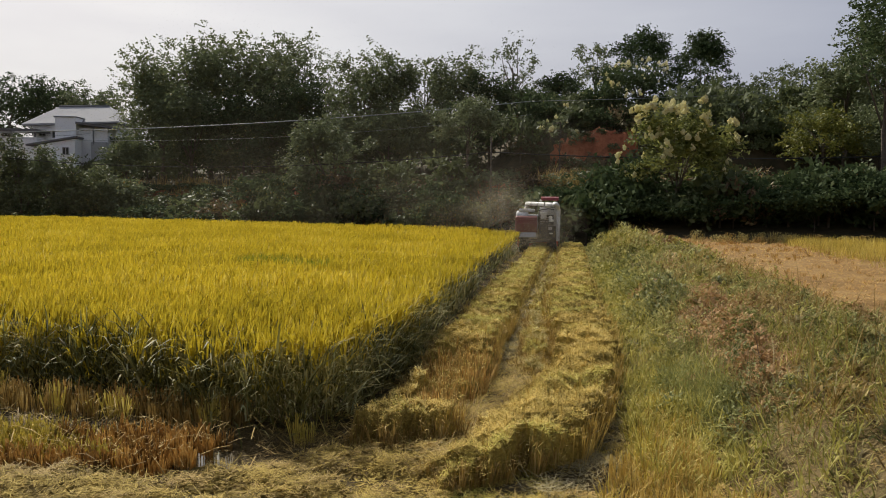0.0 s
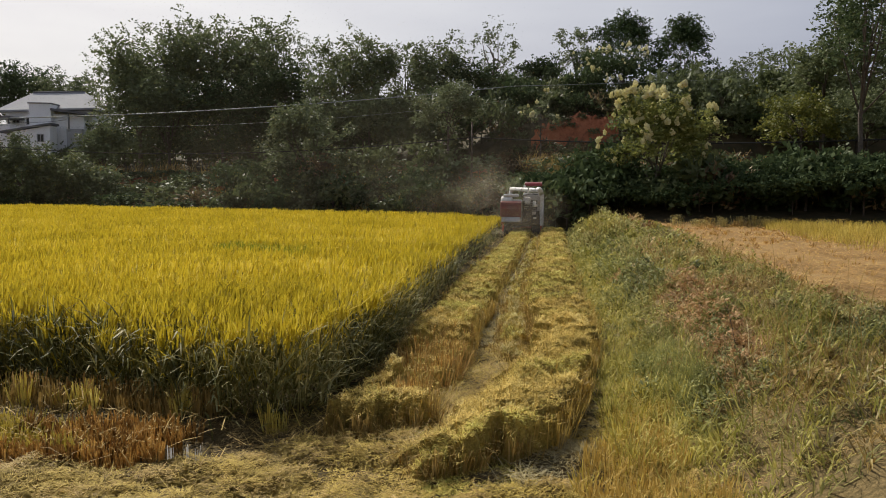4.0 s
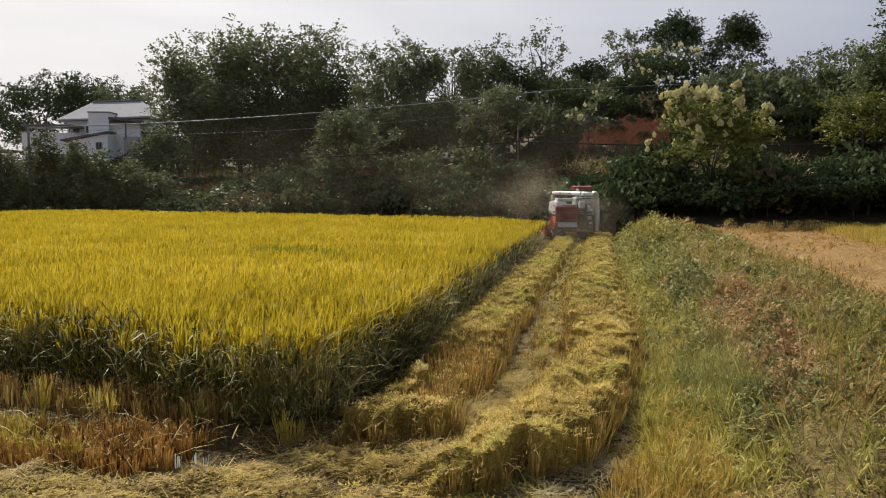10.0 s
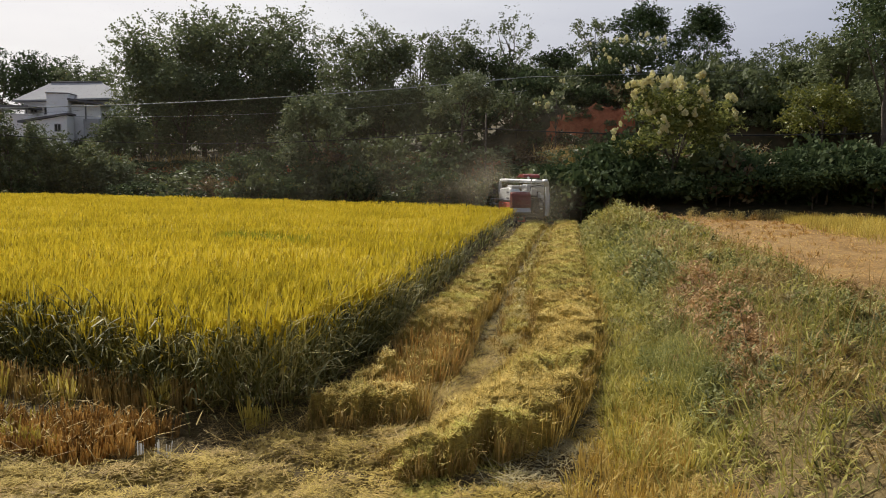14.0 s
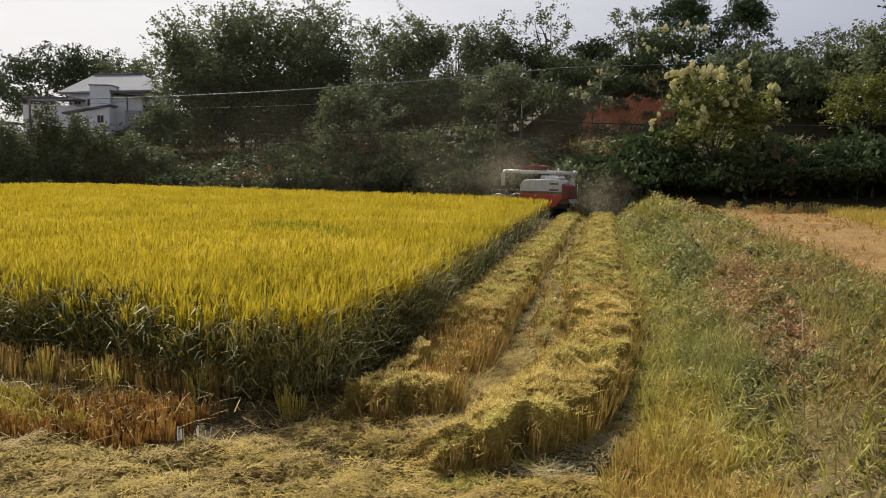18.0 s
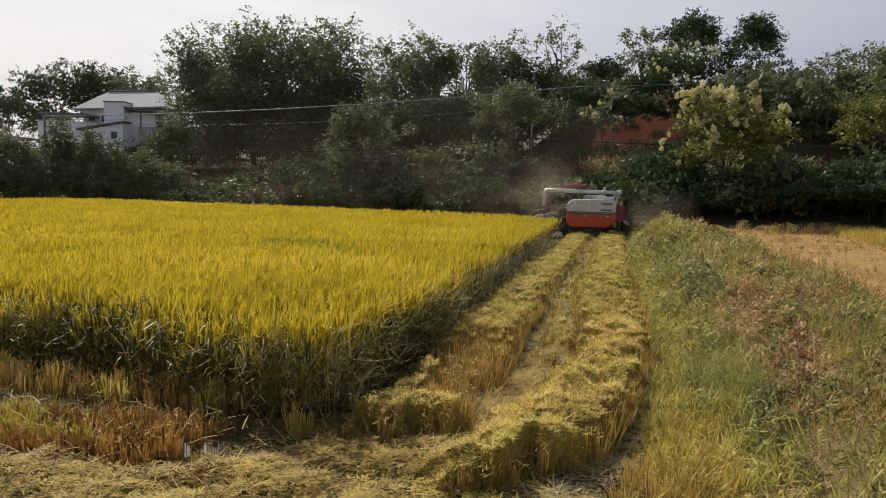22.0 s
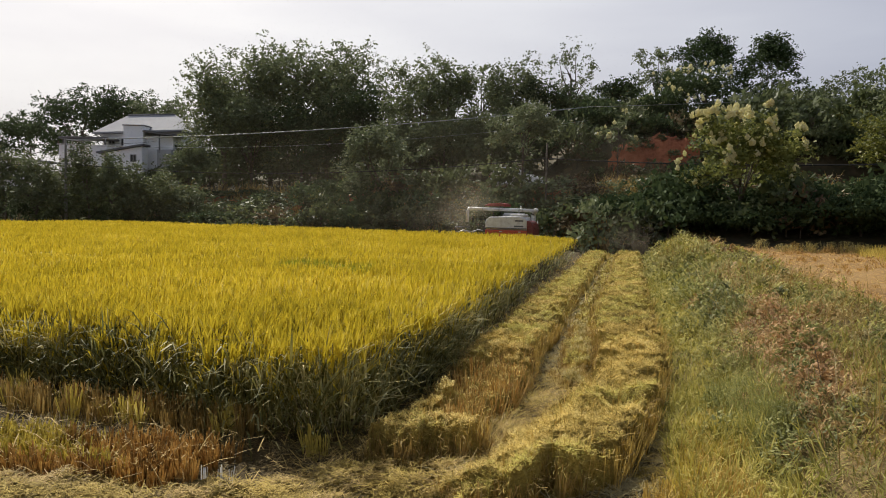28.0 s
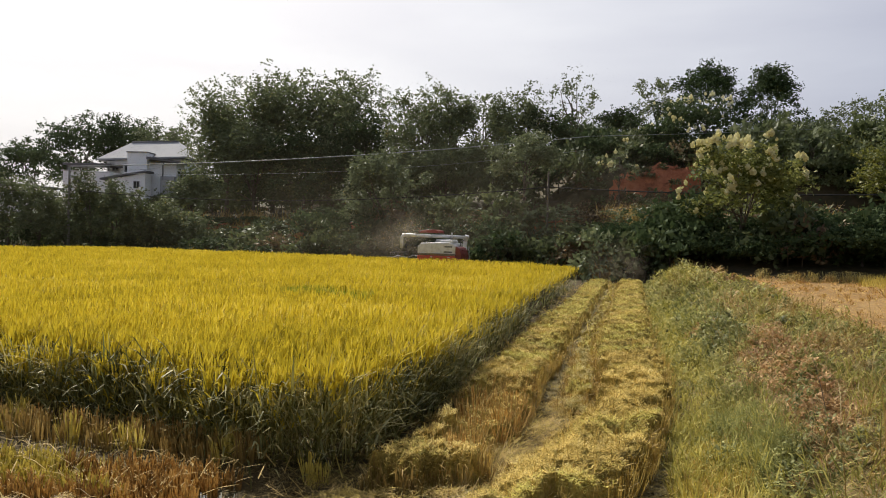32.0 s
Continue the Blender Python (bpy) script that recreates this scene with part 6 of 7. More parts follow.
def build_shrubs():
    kinds = []
    for i, (mat, leaf, n, label) in enumerate(((M_SHRUB, 0.33, 510, "dense green shrub on the bank"), (M_SHRUB, 0.28, 540, "twiggy green shrub on the bank"), (M_LEAF_GREY, 0.33, 480, "pale-leaved shrub on the bank"), (M_SHRUB_BROWN, 0.28, 500, "half-withered brown shrub on the bank"), (M_LEAF_DARK, 0.31, 540, "dark green shrub in shade on the bank"))):
        a, lobes = crown_data(500 + i, 1.7, 1.7, 1.15, 30, n, leaf, 0.35, 0.2, 0.36)
        me = a.data("crown", [mat])
        bm = trunk_data(0.05, 1.2, lobes, 1.1, 500 + i)
        st = bpy.data.meshes.new("stem")
        bm.to_mesh(st)
        bm.free()
        st.materials.append(M_BARK)
        kinds.append((me, st, label))
    def put(k, x, y, s, sz):
        me, st, label = kinds[k]
        t = thing("shrub", label, "shrub", pose(x, y, grow(x, y) - 0.05, 0, 0, rng.uniform(0, 360)), "shrubs on the bank")
        t.scale = (s, s, sz)
        c, m = new("crown", me), new("stem", st)
        c.parent = m.parent = t
        c.location = (0, 0, 1.1)
    for x in np.arange(-46, 38, 1.55):
        foot, road = float(bank_foot(x)), float(road_mid(x)) - 2.6
        for k, frac in enumerate((0.06, 0.3, 0.55, 0.8)):
            y0 = 3.4 if k == 0 and x > 12 else 0.0
            xx = x + rng.uniform(-0.8, 0.8)
            y = foot + y0 + frac * (road - foot) + rng.uniform(-0.8, 0.8)
            s = rng.uniform(0.7, 1.15)
            # darker shrubs are commoner where shade falls, carrying it in their colour
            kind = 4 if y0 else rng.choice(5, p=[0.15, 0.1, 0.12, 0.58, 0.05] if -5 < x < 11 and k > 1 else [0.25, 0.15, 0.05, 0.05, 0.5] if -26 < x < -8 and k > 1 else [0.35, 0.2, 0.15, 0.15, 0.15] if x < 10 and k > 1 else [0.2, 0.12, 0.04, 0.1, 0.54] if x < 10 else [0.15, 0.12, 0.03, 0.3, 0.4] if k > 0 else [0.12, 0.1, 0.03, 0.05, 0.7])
            put(int(kind), xx, y, s, s * rng.uniform(0.9, 1.4) * ((0.5 if 6 < x < 18 else 0.38 if x >= 18 else 0.3 if x > -2 else 0.55) if k == 3 else 0.6 if k == 2 and x > 6 else 1) * ((0.45 if k > 1 else 0.65) if -29 < x < -13 else 1))
    for x in np.arange(12, 46, 2.0):
        s = rng.uniform(1.0, 1.3)
        put(int(rng.choice([0, 1, 4])), x, float(road_mid(x)) + 11 + rng.uniform(0, 3), s, s * rng.uniform(1.0, 1.3))
    # tufts growing on the clay
    for k in range(60):
        s = rng.uniform(0.2, 0.6)
        x = rng.uniform(8.5, 17.5)
        put(int(rng.choice([0, 3, 3])), x, float(road_mid(x)) + (rng.uniform(2.2, 3.4) if x > 10.5 else rng.uniform(2.2, 5.6)), s, s * 0.8)
    for k in range(16):
        s, x = rng.uniform(0.12, 0.3), rng.uniform(10.5, 16.5)
        put(int(rng.choice([0, 3])), x, float(road_mid(x)) + rng.uniform(3.6, 5.4), s, s * 0.8)
    # on the edge above the clay cut
    for x in np.arange(9, 18, 1.1):
        s = rng.uniform(0.7, 1.0)
        put(int(rng.choice([0, 3, 4])), x, float(road_mid(x)) + 6.6 + rng.uniform(0, 1.2), s, s * 1.1)
    # behind the road
    for x in np.arange(-44, 44, 2.2):
        if 11.0 < x < 17.5:
            continue
        y = float(road_mid(x)) + 3.4 + rng.uniform(0, 2.5)
        s = rng.uniform(0.9, 1.4)
        put(int(rng.choice([0, 1, 2] if x > 17 else [0, 1, 4])), x, y, s, s * rng.uniform(1.0, 1.6))
    for x in np.arange(-44, 44, 2.6):
        y = float(road_mid(x)) + 7.5 + rng.uniform(0, 3.0)
        s = rng.uniform(1.0, 1.4)
        put(int(rng.choice([0, 1, 4])), x, y, s, s * rng.uniform(1.0, 1.6))


build_shrubs()


# ---- house on the slope ----
def window(parent, x, y, z, w, h):
    f = bmesh.new()
    t = 0.07
    for a in ((x - w / 2, x + w / 2, z - h / 2, z - h / 2 + t), (x - w / 2, x + w / 2, z + h / 2 - t, z + h / 2), (x - w / 2, x - w / 2 + t, z - h / 2 + t, z + h / 2 - t), (x + w / 2 - t, x + w / 2, z - h / 2 + t, z + h / 2 - t), (x - t / 2, x + t / 2, z - h / 2 + t, z + h / 2 - t)):
        bx(a[0], a[1], y - 0.06, y + 0.02, a[2], a[3], 0, f)
    fr = part("window", f, M_WALL_GREY, parent)
    part("pane", bx(x - w / 2 + t, x + w / 2 - t, y - 0.02, y + 0.01, z - h / 2 + t, z + h / 2 - t, 0), M_GLASS, fr)
    part("sill", bx(x - w / 2 - 0.1, x + w / 2 + 0.1, y - 0.16, y, z - h / 2 - 0.08, z - h / 2, 0.01), M_WALL, fr)


def build_house():
    h = thing("house", "white two-storey rural house with grey pitched roof among trees", "house", pose(0, 88, 0))
    part("main_wall", bx(-44.3, -34.6, 2.5, 9, 4.0, 11.2, 0), M_WALL, h)
    # hip roof: eaves all round, the ridge set back
    bm = bmesh.new()
    low = [bm.verts.new(p) for p in ((-45.2, 1.7, 10.8), (-34.0, 1.7, 11.3), (-34.0, 9.7, 11.3), (-45.2, 9.7, 10.8))]
    up = [bm.verts.new(p) for p in ((-45.2, 1.7, 11.0), (-34.0, 1.7, 11.5), (-34.0, 9.7, 11.5), (-45.2, 9.7, 11.0))]
    r0, r1 = bm.verts.new((-42.6, 5.7, 13.55)), bm.verts.new((-36.6, 5.7, 13.75))
    bm.faces.new(low[::-1])
    for k in range(4):
        bm.faces.new((low[k], low[(k + 1) % 4], up[(k + 1) % 4], up[k]))
    for f in ((up[0], up[1], r1, r0), (up[1], up[2], r1), (up[2], up[3], r0, r1), (up[3], up[0], r0)):
        bm.faces.new(f)
    part("roof", bm, M_ROOF, h)
    part("ridge_cap", tube([(-42.6, 5.7, 13.58), (-36.6, 5.7, 13.78)], 0.12, 6), M_ROOF_DARK, h)
    part("front_block", bx(-40.7, -38.3, 0.2, 3.0, 4.0, 11.7, 0), M_WALL, h, "taller white block with a flat parapet")
    part("parapet", bx(-40.8, -38.2, 0.1, 3.0, 11.7, 11.82, 0.02), M_ROOF_DARK, h)
    part("side_wall", bx(-38.3, -35.0, 1.0, 3.0, 4.0, 10.6, 0), M_WALL, h)
    part("awning", prism([(-38.3, 10.95), (-38.3, 11.2), (-34.3, 10.75), (-34.3, 10.5)], 0.0, 3.0, 0, axis="y"), M_ROOF_DARK, h, "dark sloping awning")
    part("awning_post", bx(-36.4, -36.25, 0.1, 0.2, 8.5, 10.75, 0), M_ROOF_DARK, h)
    part("balcony_wall", bx(-36.6, -34.9, 0.1, 0.9, 6.5, 8.9, 0.02), M_WALL_GREY, h)
    part("shed_wall", prism([(-41.7, 4.0), (-41.7, 8.35), (-37.7, 9.1), (-37.7, 4.0)], -1.6, 0.2, 0, axis="y"), M_WALL, h)
    part("shed_roof", prism([(-43.0, 8.2), (-43.0, 8.4), (-37.5, 9.4), (-37.5, 9.2)], -1.9, 0.4, 0, axis="y"), M_ROOF_DARK, h, "dark lean-to roof")
    part("low_wing", bx(-48.3, -42.6, -0.2, 2.4, 4.0, 9.3, 0), M_WALL, h)
    part("carport_roof", bx(-48.0, -42.2, -0.9, 2.4, 9.95, 10.2, 0.02), M_ROOF_DARK, h, "flat dark carport roof on posts")
    for x in (-47.6, -45.2, -42.6):
        part("carport_post", bx(x, x + 0.14, -0.7, -0.56, 9.3, 9.95, 0), M_ROOF_DARK, h)
    window(h, -38.7, -1.62, 7.7, 0.75, 0.9)
    window(h, -41.5, 2.48, 9.9, 1.1, 0.9)
    window(h, -43.2, 2.48, 10.0, 0.8, 0.8)
    window(h, -46.5, -0.22, 8.2, 1.0, 1.0)
    b = thing("low_building", "low white building with a flat dark roof edge", "building", pose(0, 90, 0))
    part("wall", bx(-62, -53.5, 0, 6, 2.0, 7.4, 0), M_WALL, b)
    part("roof", bx(-62.3, -53.2, -0.3, 6.3, 7.4, 7.65, 0.03), M_ROOF_DARK, b)
    window(b, -56.0, -0.02, 5.6, 1.2, 1.0)
    window(b, -59.5, -0.02, 5.6, 1.2, 1.0)


build_house()


# ---- poles and cables ----
def pole(x, y, top, label, arm=True, r=0.13, mat=None):
    z = grow(x, y)
    t = thing("utility_pole", label, "utility pole", pose(x, y, z), "utility poles")
    part("shaft", tube([(0, 0, -0.4), (0, 0, (top - z) * 0.5), (0, 0, top - z)], r, 12, None, r * 0.62), mat or M_POLE, t)
    if not arm:
        return
    part("crossarm", bx(-0.7, 0.7, -0.05, 0.05, top - z - 0.5, top - z - 0.4, 0.01), M_STEEL, t)
    for dx in (-0.6, 0.0, 0.6):
        part("insulator", tube([(dx, 0, top - z - 0.4), (dx, 0, top - z - 0.32), (dx, 0, top - z - 0.2)], 0.05, 8, None, 0.03), M_CERAMIC, t)


pole(-32.2, 59.5, 7.5, "grey concrete utility pole at the field's edge")
pole(5.46, 48.75, 6.8, "grey concrete utility pole among shrubs on the bank", False, 0.085, M_BARK)


def cable(a, b, sag, r, mat, label):
    a, b = Vector(a), Vector(b)
    pts = [a.lerp(b, k / 24) - Vector((0, 0, sag * 4 * (k / 24) * (1 - k / 24))) for k in range(25)]
    me = bpy.data.meshes.new("overhead_cable")
    bm = tube(pts, r, 6)
    bm.to_mesh(me)
    bm.free()
    me.materials.append(mat)
    tagged(new("overhead_cable", me), label, "cable", "overhead cables")


dark, pale = "thin dark overhead cable across the bank", "pale overhead cable before the trees"
cable((-75, 66, 5.6), (-32.2, 59.5, 5.5), 0.4, 0.022, M_WIRE, dark)
cable((-32.2, 59.5, 5.5), (5.46, 48.75, 5.8), 0.9, 0.034, M_WIRE, dark)
cable((5.46, 48.75, 5.8), (38, 37, 6.0), 0.6, 0.042, M_WIRE, dark)
cable((-32.2, 59.5, 7.4), (9.3, 56.0, 10.2), 0.45, 0.038, M_WIRE_PALE, pale)
cable((-32.2, 59.5, 7.0), (9.3, 56.0, 9.2), 0.9, 0.012, M_WIRE_PALE, pale)
cable((-32.2, 59.5, 7.4), (-36.5, 87.9, 9.9), 0.3, 0.02, M_WIRE, dark)
cable((9.3, 56.0, 10.2), (60, 52.0, 13.4), 0.4, 0.018, M_WIRE_PALE, pale)


def bird(x, y, z, turn):
    b = thing("bird", "small dark bird perched on the overhead cable", "bird", pose(x, y, z, 0, 0, turn), "birds on the cable")
    part("body", tube([(0, -0.11, 0.04), (0, -0.05, 0.07), (0, 0.03, 0.10), (0, 0.09, 0.15)], 0.03, 8, None, 0.045), M_DARK, b)
    part("head", tube([(0, 0.08, 0.16), (0, 0.10, 0.20), (0, 0.13, 0.21), (0, 0.18, 0.205)], 0.04, 8, None, 0.006), M_DARK, b)
    part("tail", prism([(-0.10, 0.05), (-0.26, -0.03), (-0.27, -0.01), (-0.10, 0.075)], -0.025, 0.025, 0.004), M_DARK, b)
    part("legs", tube([(0, 0.0, 0.06), (0, 0.0, 0.02)], 0.012, 6), M_DARK, b)


for k, s in enumerate((0.90, 0.945, 0.97, 0.80)):
    bird(-75 + 42.8 * s, 66 - 6.5 * s, 5.6 - 0.1 * s - 1.6 * s * (1 - s) + 0.005, 20 + 60 * k)


# ---- combine harvester ----
def build_harvester():
    h = thing("combine_harvester", "white and orange-red tracked combine harvester with stowed grain auger", "harvester")
    for s in (-1, 1):
        c = 0.72 * s
        prof = [(-1.15, 0.28), (-0.95, 0.02), (0.75, 0.02), (1.15, 0.32), (1.1, 0.52), (0.8, 0.6), (-0.9, 0.6), (-1.15, 0.5)]
        tr = part("crawler_track", prism(prof, c - 0.22, c + 0.22, 0.06), M_RUBBER, h, "muddy black rubber crawler track")
        for k in range(14):
            y = -0.95 + k * 0.13
            part("tread_lug", bx(c - 0.225, c + 0.225, y, y + 0.05, -0.005, 0.035, 0.008), M_RUBBER, tr)
        for y, r in ((-0.85, 0.2), (0.85, 0.21), (-0.4, 0.13), (-0.05, 0.13), (0.3, 0.13)):
            part("track_wheel", disc((c + 0.2 * s, y, 0.28 if r > 0.15 else 0.2), "x", r, 0.1), M_DARK, tr)
    part("chassis", bx(-0.95, 0.95, -1.3, 1.2, 0.55, 0.75, 0.03), M_DARK, h)
    # thresher on the left
    side = [(-1.75, 1.1), (-1.32, 0.66), (0.62, 0.64), (0.85, 0.86), (0.85, 1.34), (-1.75, 1.34)]
    part("lower_side_panel", prism(side, -1.12, -0.95, 0.04), M_RED_PAINT, h, "orange-red lower side panel")
    up = [(-1.72, 1.38), (0.85, 1.38), (0.85, 1.85), (0.62, 2.08), (-1.2, 2.16), (-1.6, 2.06), (-1.72, 1.9)]
    part("upper_side_panel", prism(up, -1.12, -0.55, 0.07), M_WHITE, h, "white rounded upper side panel")
    part("thresher_body", prism([(-1.7, 0.8), (0.8, 0.8), (0.8, 1.95), (-1.65, 1.95)], -0.95, -0.02, 0.03), M_STEEL, h)
    part("trim_strip", bx(-1.135, -1.115, -1.7, 0.8, 1.42, 1.47, 0.005), M_DECAL, h)
    for a, b, z in ((-1.5, -0.95, 1.52), (-1.5, -1.0, 1.84)):
        part("decal_bar", bx(-1.135, -1.115, a, b, z, z + 0.09, 0.004), M_DECAL, h)
    for y in (-0.2, -1.35):
        part("panel_latch", bx(-1.135, -1.115, y, y + 0.14, 1.22, 1.27, 0.01), M_WHITE, h)
    # rear hood and straw chute
    hood = part("rear_hood", prism([(-1.7, 1.93), (-1.95, 1.83), (-2.12, 1.45), (-2.12, 1.08), (-1.7, 1.0)], -1.14, -0.04, 0.05), M_HOOD, h, "dusty red rear hood")
    for z in (1.2, 1.45, 1.68):
        part("hood_rib", bx(-1.0, -0.14, -2.14, -2.1, z, z + 0.05, 0.01), M_HOOD, hood)
    part("chute_lip", prism([(-2.12, 1.08), (-2.3, 0.86), (-2.28, 0.82), (-2.05, 1.0)], -1.05, -0.1, 0.01), M_STEEL, h, "pale steel lip of the straw chute")
    part("top_cover", bx(-1.0, -0.2, -1.5, -0.6, 2.1, 2.26, 0.05), M_WHITE, h)
    # grain tank, engine, elevator on the right
    tank = [(-0.9, 1.15), (0.2, 1.15), (0.2, 2.25), (-0.9, 2.25)]
    part("grain_tank", prism(tank, 0.02, 1.02, 0.05), M_STEEL, h)
    part("tank_lid", bx(0.05, 1.0, -0.85, 0.15, 2.25, 2.33, 0.03), M_WHITE, h)
    part("radiator_grille", bx(0.06, 0.78, -1.2, -0.92, 1.2, 1.95, 0.03), M_DARK, h)
    for k in range(6):
        part("grille_slat", bx(0.1, 0.74, -1.235, -1.2, 1.25 + 0.11 * k, 1.29 + 0.11 * k, 0.006), M_STEEL, h)
    part("engine_cover", prism([(-1.5, 0.8), (0.2, 0.8), (0.2, 1.15), (-0.9, 1.15), (-1.5, 1.5)], 0.02, 0.8, 0.03), M_DARK, h)
    for y, z, r in ((-1.56, 1.02, 0.2), (-1.56, 1.5, 0.12), (-1.56, 1.3, 0.07)):
        part("drive_pulley", disc((0.38, y, z), "y", r, 0.08), M_DARK, h)
    part("drive_belt", tube([(0.2, -1.6, 1.02), (0.28, -1.6, 1.5), (0.38, -1.6, 1.63), (0.48, -1.6, 1.5), (0.57, -1.6, 1.0), (0.38, -1.6, 0.83), (0.2, -1.6, 1.02)], 0.022, 6), M_RUBBER, h)
    part("rear_screen", bx(0.0, 0.9, -1.42, -1.38, 0.78, 1.42, 0.01), M_DARK, h)
    part("elevator_column", bx(0.93, 1.12, -1.5, -1.26, 0.62, 2.3, 0.03), M_WHITE, h, "pale upright grain elevator")
    part("gear_case", bx(0.5, 0.9, -1.52, -1.2, 0.72, 1.15, 0.05), M_DARK, h)
    part("cable_bracket", bx(0.44, 0.9, -1.5, -1.4, 1.4, 1.46, 0.01), M_STEEL, h)
    part("guard_plate", bx(0.5, 0.72, -1.62, -1.58, 1.2, 1.36, 0.01), M_STEEL, h)
    part("rear_ladder_rail", tube([(1.08, -1.62, 0.5), (1.1, -1.66, 1.2), (1.1, -1.62, 1.9)], 0.02, 6), M_STEEL, h)
    part("rear_lamp", bx(0.62, 0.78, -1.6, -1.52, 1.62, 1.74, 0.02), M_LAMP, h)
    part("rear_lamp", bx(0.55, 0.75, -1.58, -1.5, 0.98, 1.06, 0.02), M_LAMP, h)
    part("exhaust_pipe", tube([(0.3, -0.7, 2.2), (0.3, -0.72, 2.5), (0.3, -0.85, 2.6)], 0.045, 8), M_STEEL, h)
    part("hydraulic_box", bx(0.12, 0.42, -1.5, -1.15, 1.75, 2.1, 0.04), M_WHITE, h)
    part("fuel_filter", disc((0.62, -1.4, 1.75), "z", 0.09, 0.3, 16), M_WHITE, h)
    part("side_frame", tube([(0.06, -1.5, 0.8), (0.04, -1.55, 1.6), (0.06, -1.5, 2.2), (0.5, -1.45, 2.28), (0.8, -1.45, 2.25)], 0.03, 8), M_DARK, h)
    for k in range(4):
        part("hose", tube([(0.15 + 0.12 * k, -1.5, 1.5), (0.2 + 0.1 * k, -1.66, 1.3 - 0.05 * k), (0.25 + 0.12 * k, -1.5, 0.9)], 0.018, 6), M_RUBBER, h)
    # unloading auger
    aug = part("auger_tube", tube([(0.86, -1.55, 2.47), (0.5, -0.7, 2.5), (-0.25, 1.1, 2.52), (-0.66, 2.05, 2.54)], 0.105, 14), M_WHITE, h, "long white unloading auger tube")
    part("auger_elbow", tube([(0.97, -1.4, 2.28), (0.95, -1.5, 2.42), (0.88, -1.6, 2.5), (0.8, -1.5, 2.5)], 0.135, 12), M_WHITE, aug)
    part("auger_spout", tube([(-0.6, 1.92, 2.55), (-0.68, 2.1, 2.53), (-0.71, 2.15, 2.4), (-0.72, 2.16, 1.72)], 0.105, 12), M_WHITE, aug)
    for k in (0.2, 0.55, 0.8):
        p = Vector((0.86, -1.55, 2.475)).lerp(Vector((-0.66, 2.05, 2.535)), k)
        d = Vector((-1.52, 3.6, 0.06)).normalized() * 0.03
        part("tube_band", tube([p - d, p + d], 0.118, 14), M_STEEL, aug)
    part("auger_rest", tube([(-0.1, 0.75, 2.1), (-0.1, 0.75, 2.38)], 0.03, 8), M_DARK, h)
    part("work_lamp", disc((0.1, -0.9, 2.68), "y", 0.07, 0.08, 14), M_LAMP, h)
    # driver's place with canopy
    part("platform", bx(0.05, 1.0, 0.25, 1.6, 0.75, 0.85, 0.02), M_DARK, h)
    part("console", prism([(1.15, 0.85), (1.5, 0.85), (1.5, 1.5), (1.3, 1.62), (1.15, 1.55)], 0.1, 0.95, 0.03), M_DARK, h)
    part("side_console", bx(0.05, 0.25, 0.35, 1.2, 0.85, 1.5, 0.03), M_DARK, h)
    seat = part("seat", bx(0.35, 0.85, 0.35, 0.85, 1.15, 1.3, 0.05), M_DARK, h)
    part("seat_back", bx(0.35, 0.85, 0.28, 0.42, 1.3, 1.85, 0.05), M_DARK, seat)
    for x, y in ((0.15, 0.3), (0.98, 0.3)):
        part("canopy_post", tube([(x, y, 1.2), (x, y, 2.2), (x, y + 0.1, 2.72)], 0.025, 8), M_DARK, h)
    can = prism([(0.05, 2.70), (0.1, 2.85), (0.45, 2.92), (1.2, 2.86), (1.42, 2.76), (1.4, 2.70)], 0.1, 1.05, 0.04)
    part("canopy", can, M_CANOPY, h, "dark red fibreglass canopy")
    # header, feeder house, reel
    part("feeder_house", prism([(0.6, 0.75), (0.6, 1.35), (1.9, 0.75), (1.9, 0.3)], -0.85, -0.1, 0.03), M_DARK, h)
    head = part("header", prism([(1.8, 0.12), (2.9, 0.08), (2.9, 0.14), (2.0, 0.2), (1.9, 0.75), (1.8, 0.75)], -1.15, 1.05, 0.01), M_RED_PAINT, h)
    for x in (-1.17, 1.03):
        part("header_side", prism([(1.8, 0.1), (3.0, 0.1), (3.4, 0.2), (2.6, 0.62), (1.8, 0.78)], x, x + 0.05, 0.01), M_RED_PAINT, head)
        part("divider", tube([(x + 0.02, 2.9, 0.2), (x + 0.02, 3.5, 0.22), (x + 0.02, 3.3, 0.75), (x + 0.02, 2.7, 0.95)], 0.022, 6), M_STEEL, head)
    part("header_screw", tube([(-1.1, 2.15, 0.42), (1.0, 2.15, 0.42)], 0.2, 14), M_STEEL, head)
    reel = part("reel", tube([(-1.1, 2.75, 1.0), (1.0, 2.75, 1.0)], 0.05, 8), M_DARK, h)
    for k in range(5):
        a = k * 2 * math.pi / 5 + 0.3
        c, s = 0.45 * math.cos(a), 0.45 * math.sin(a)
        part("reel_bar", tube([(-1.1, 2.75 + c, 1.0 + s), (1.0, 2.75 + c, 1.0 + s)], 0.022, 6), M_STEEL, reel)
        bm = bmesh.new()
        for x in np.arange(-1.05, 1.0, 0.17):
            tube([(x, 2.75 + c, 1.0 + s), (x, 2.72 + c, 0.82 + s)], 0.008, 4, bm)
        part("reel_tines", bm, M_STEEL, reel)
        for x in (-1.08, 0.98):
            part("reel_spoke", tube([(x, 2.75, 1.0), (x, 2.75 + c, 1.0 + s)], 0.018, 6), M_DARK, reel)
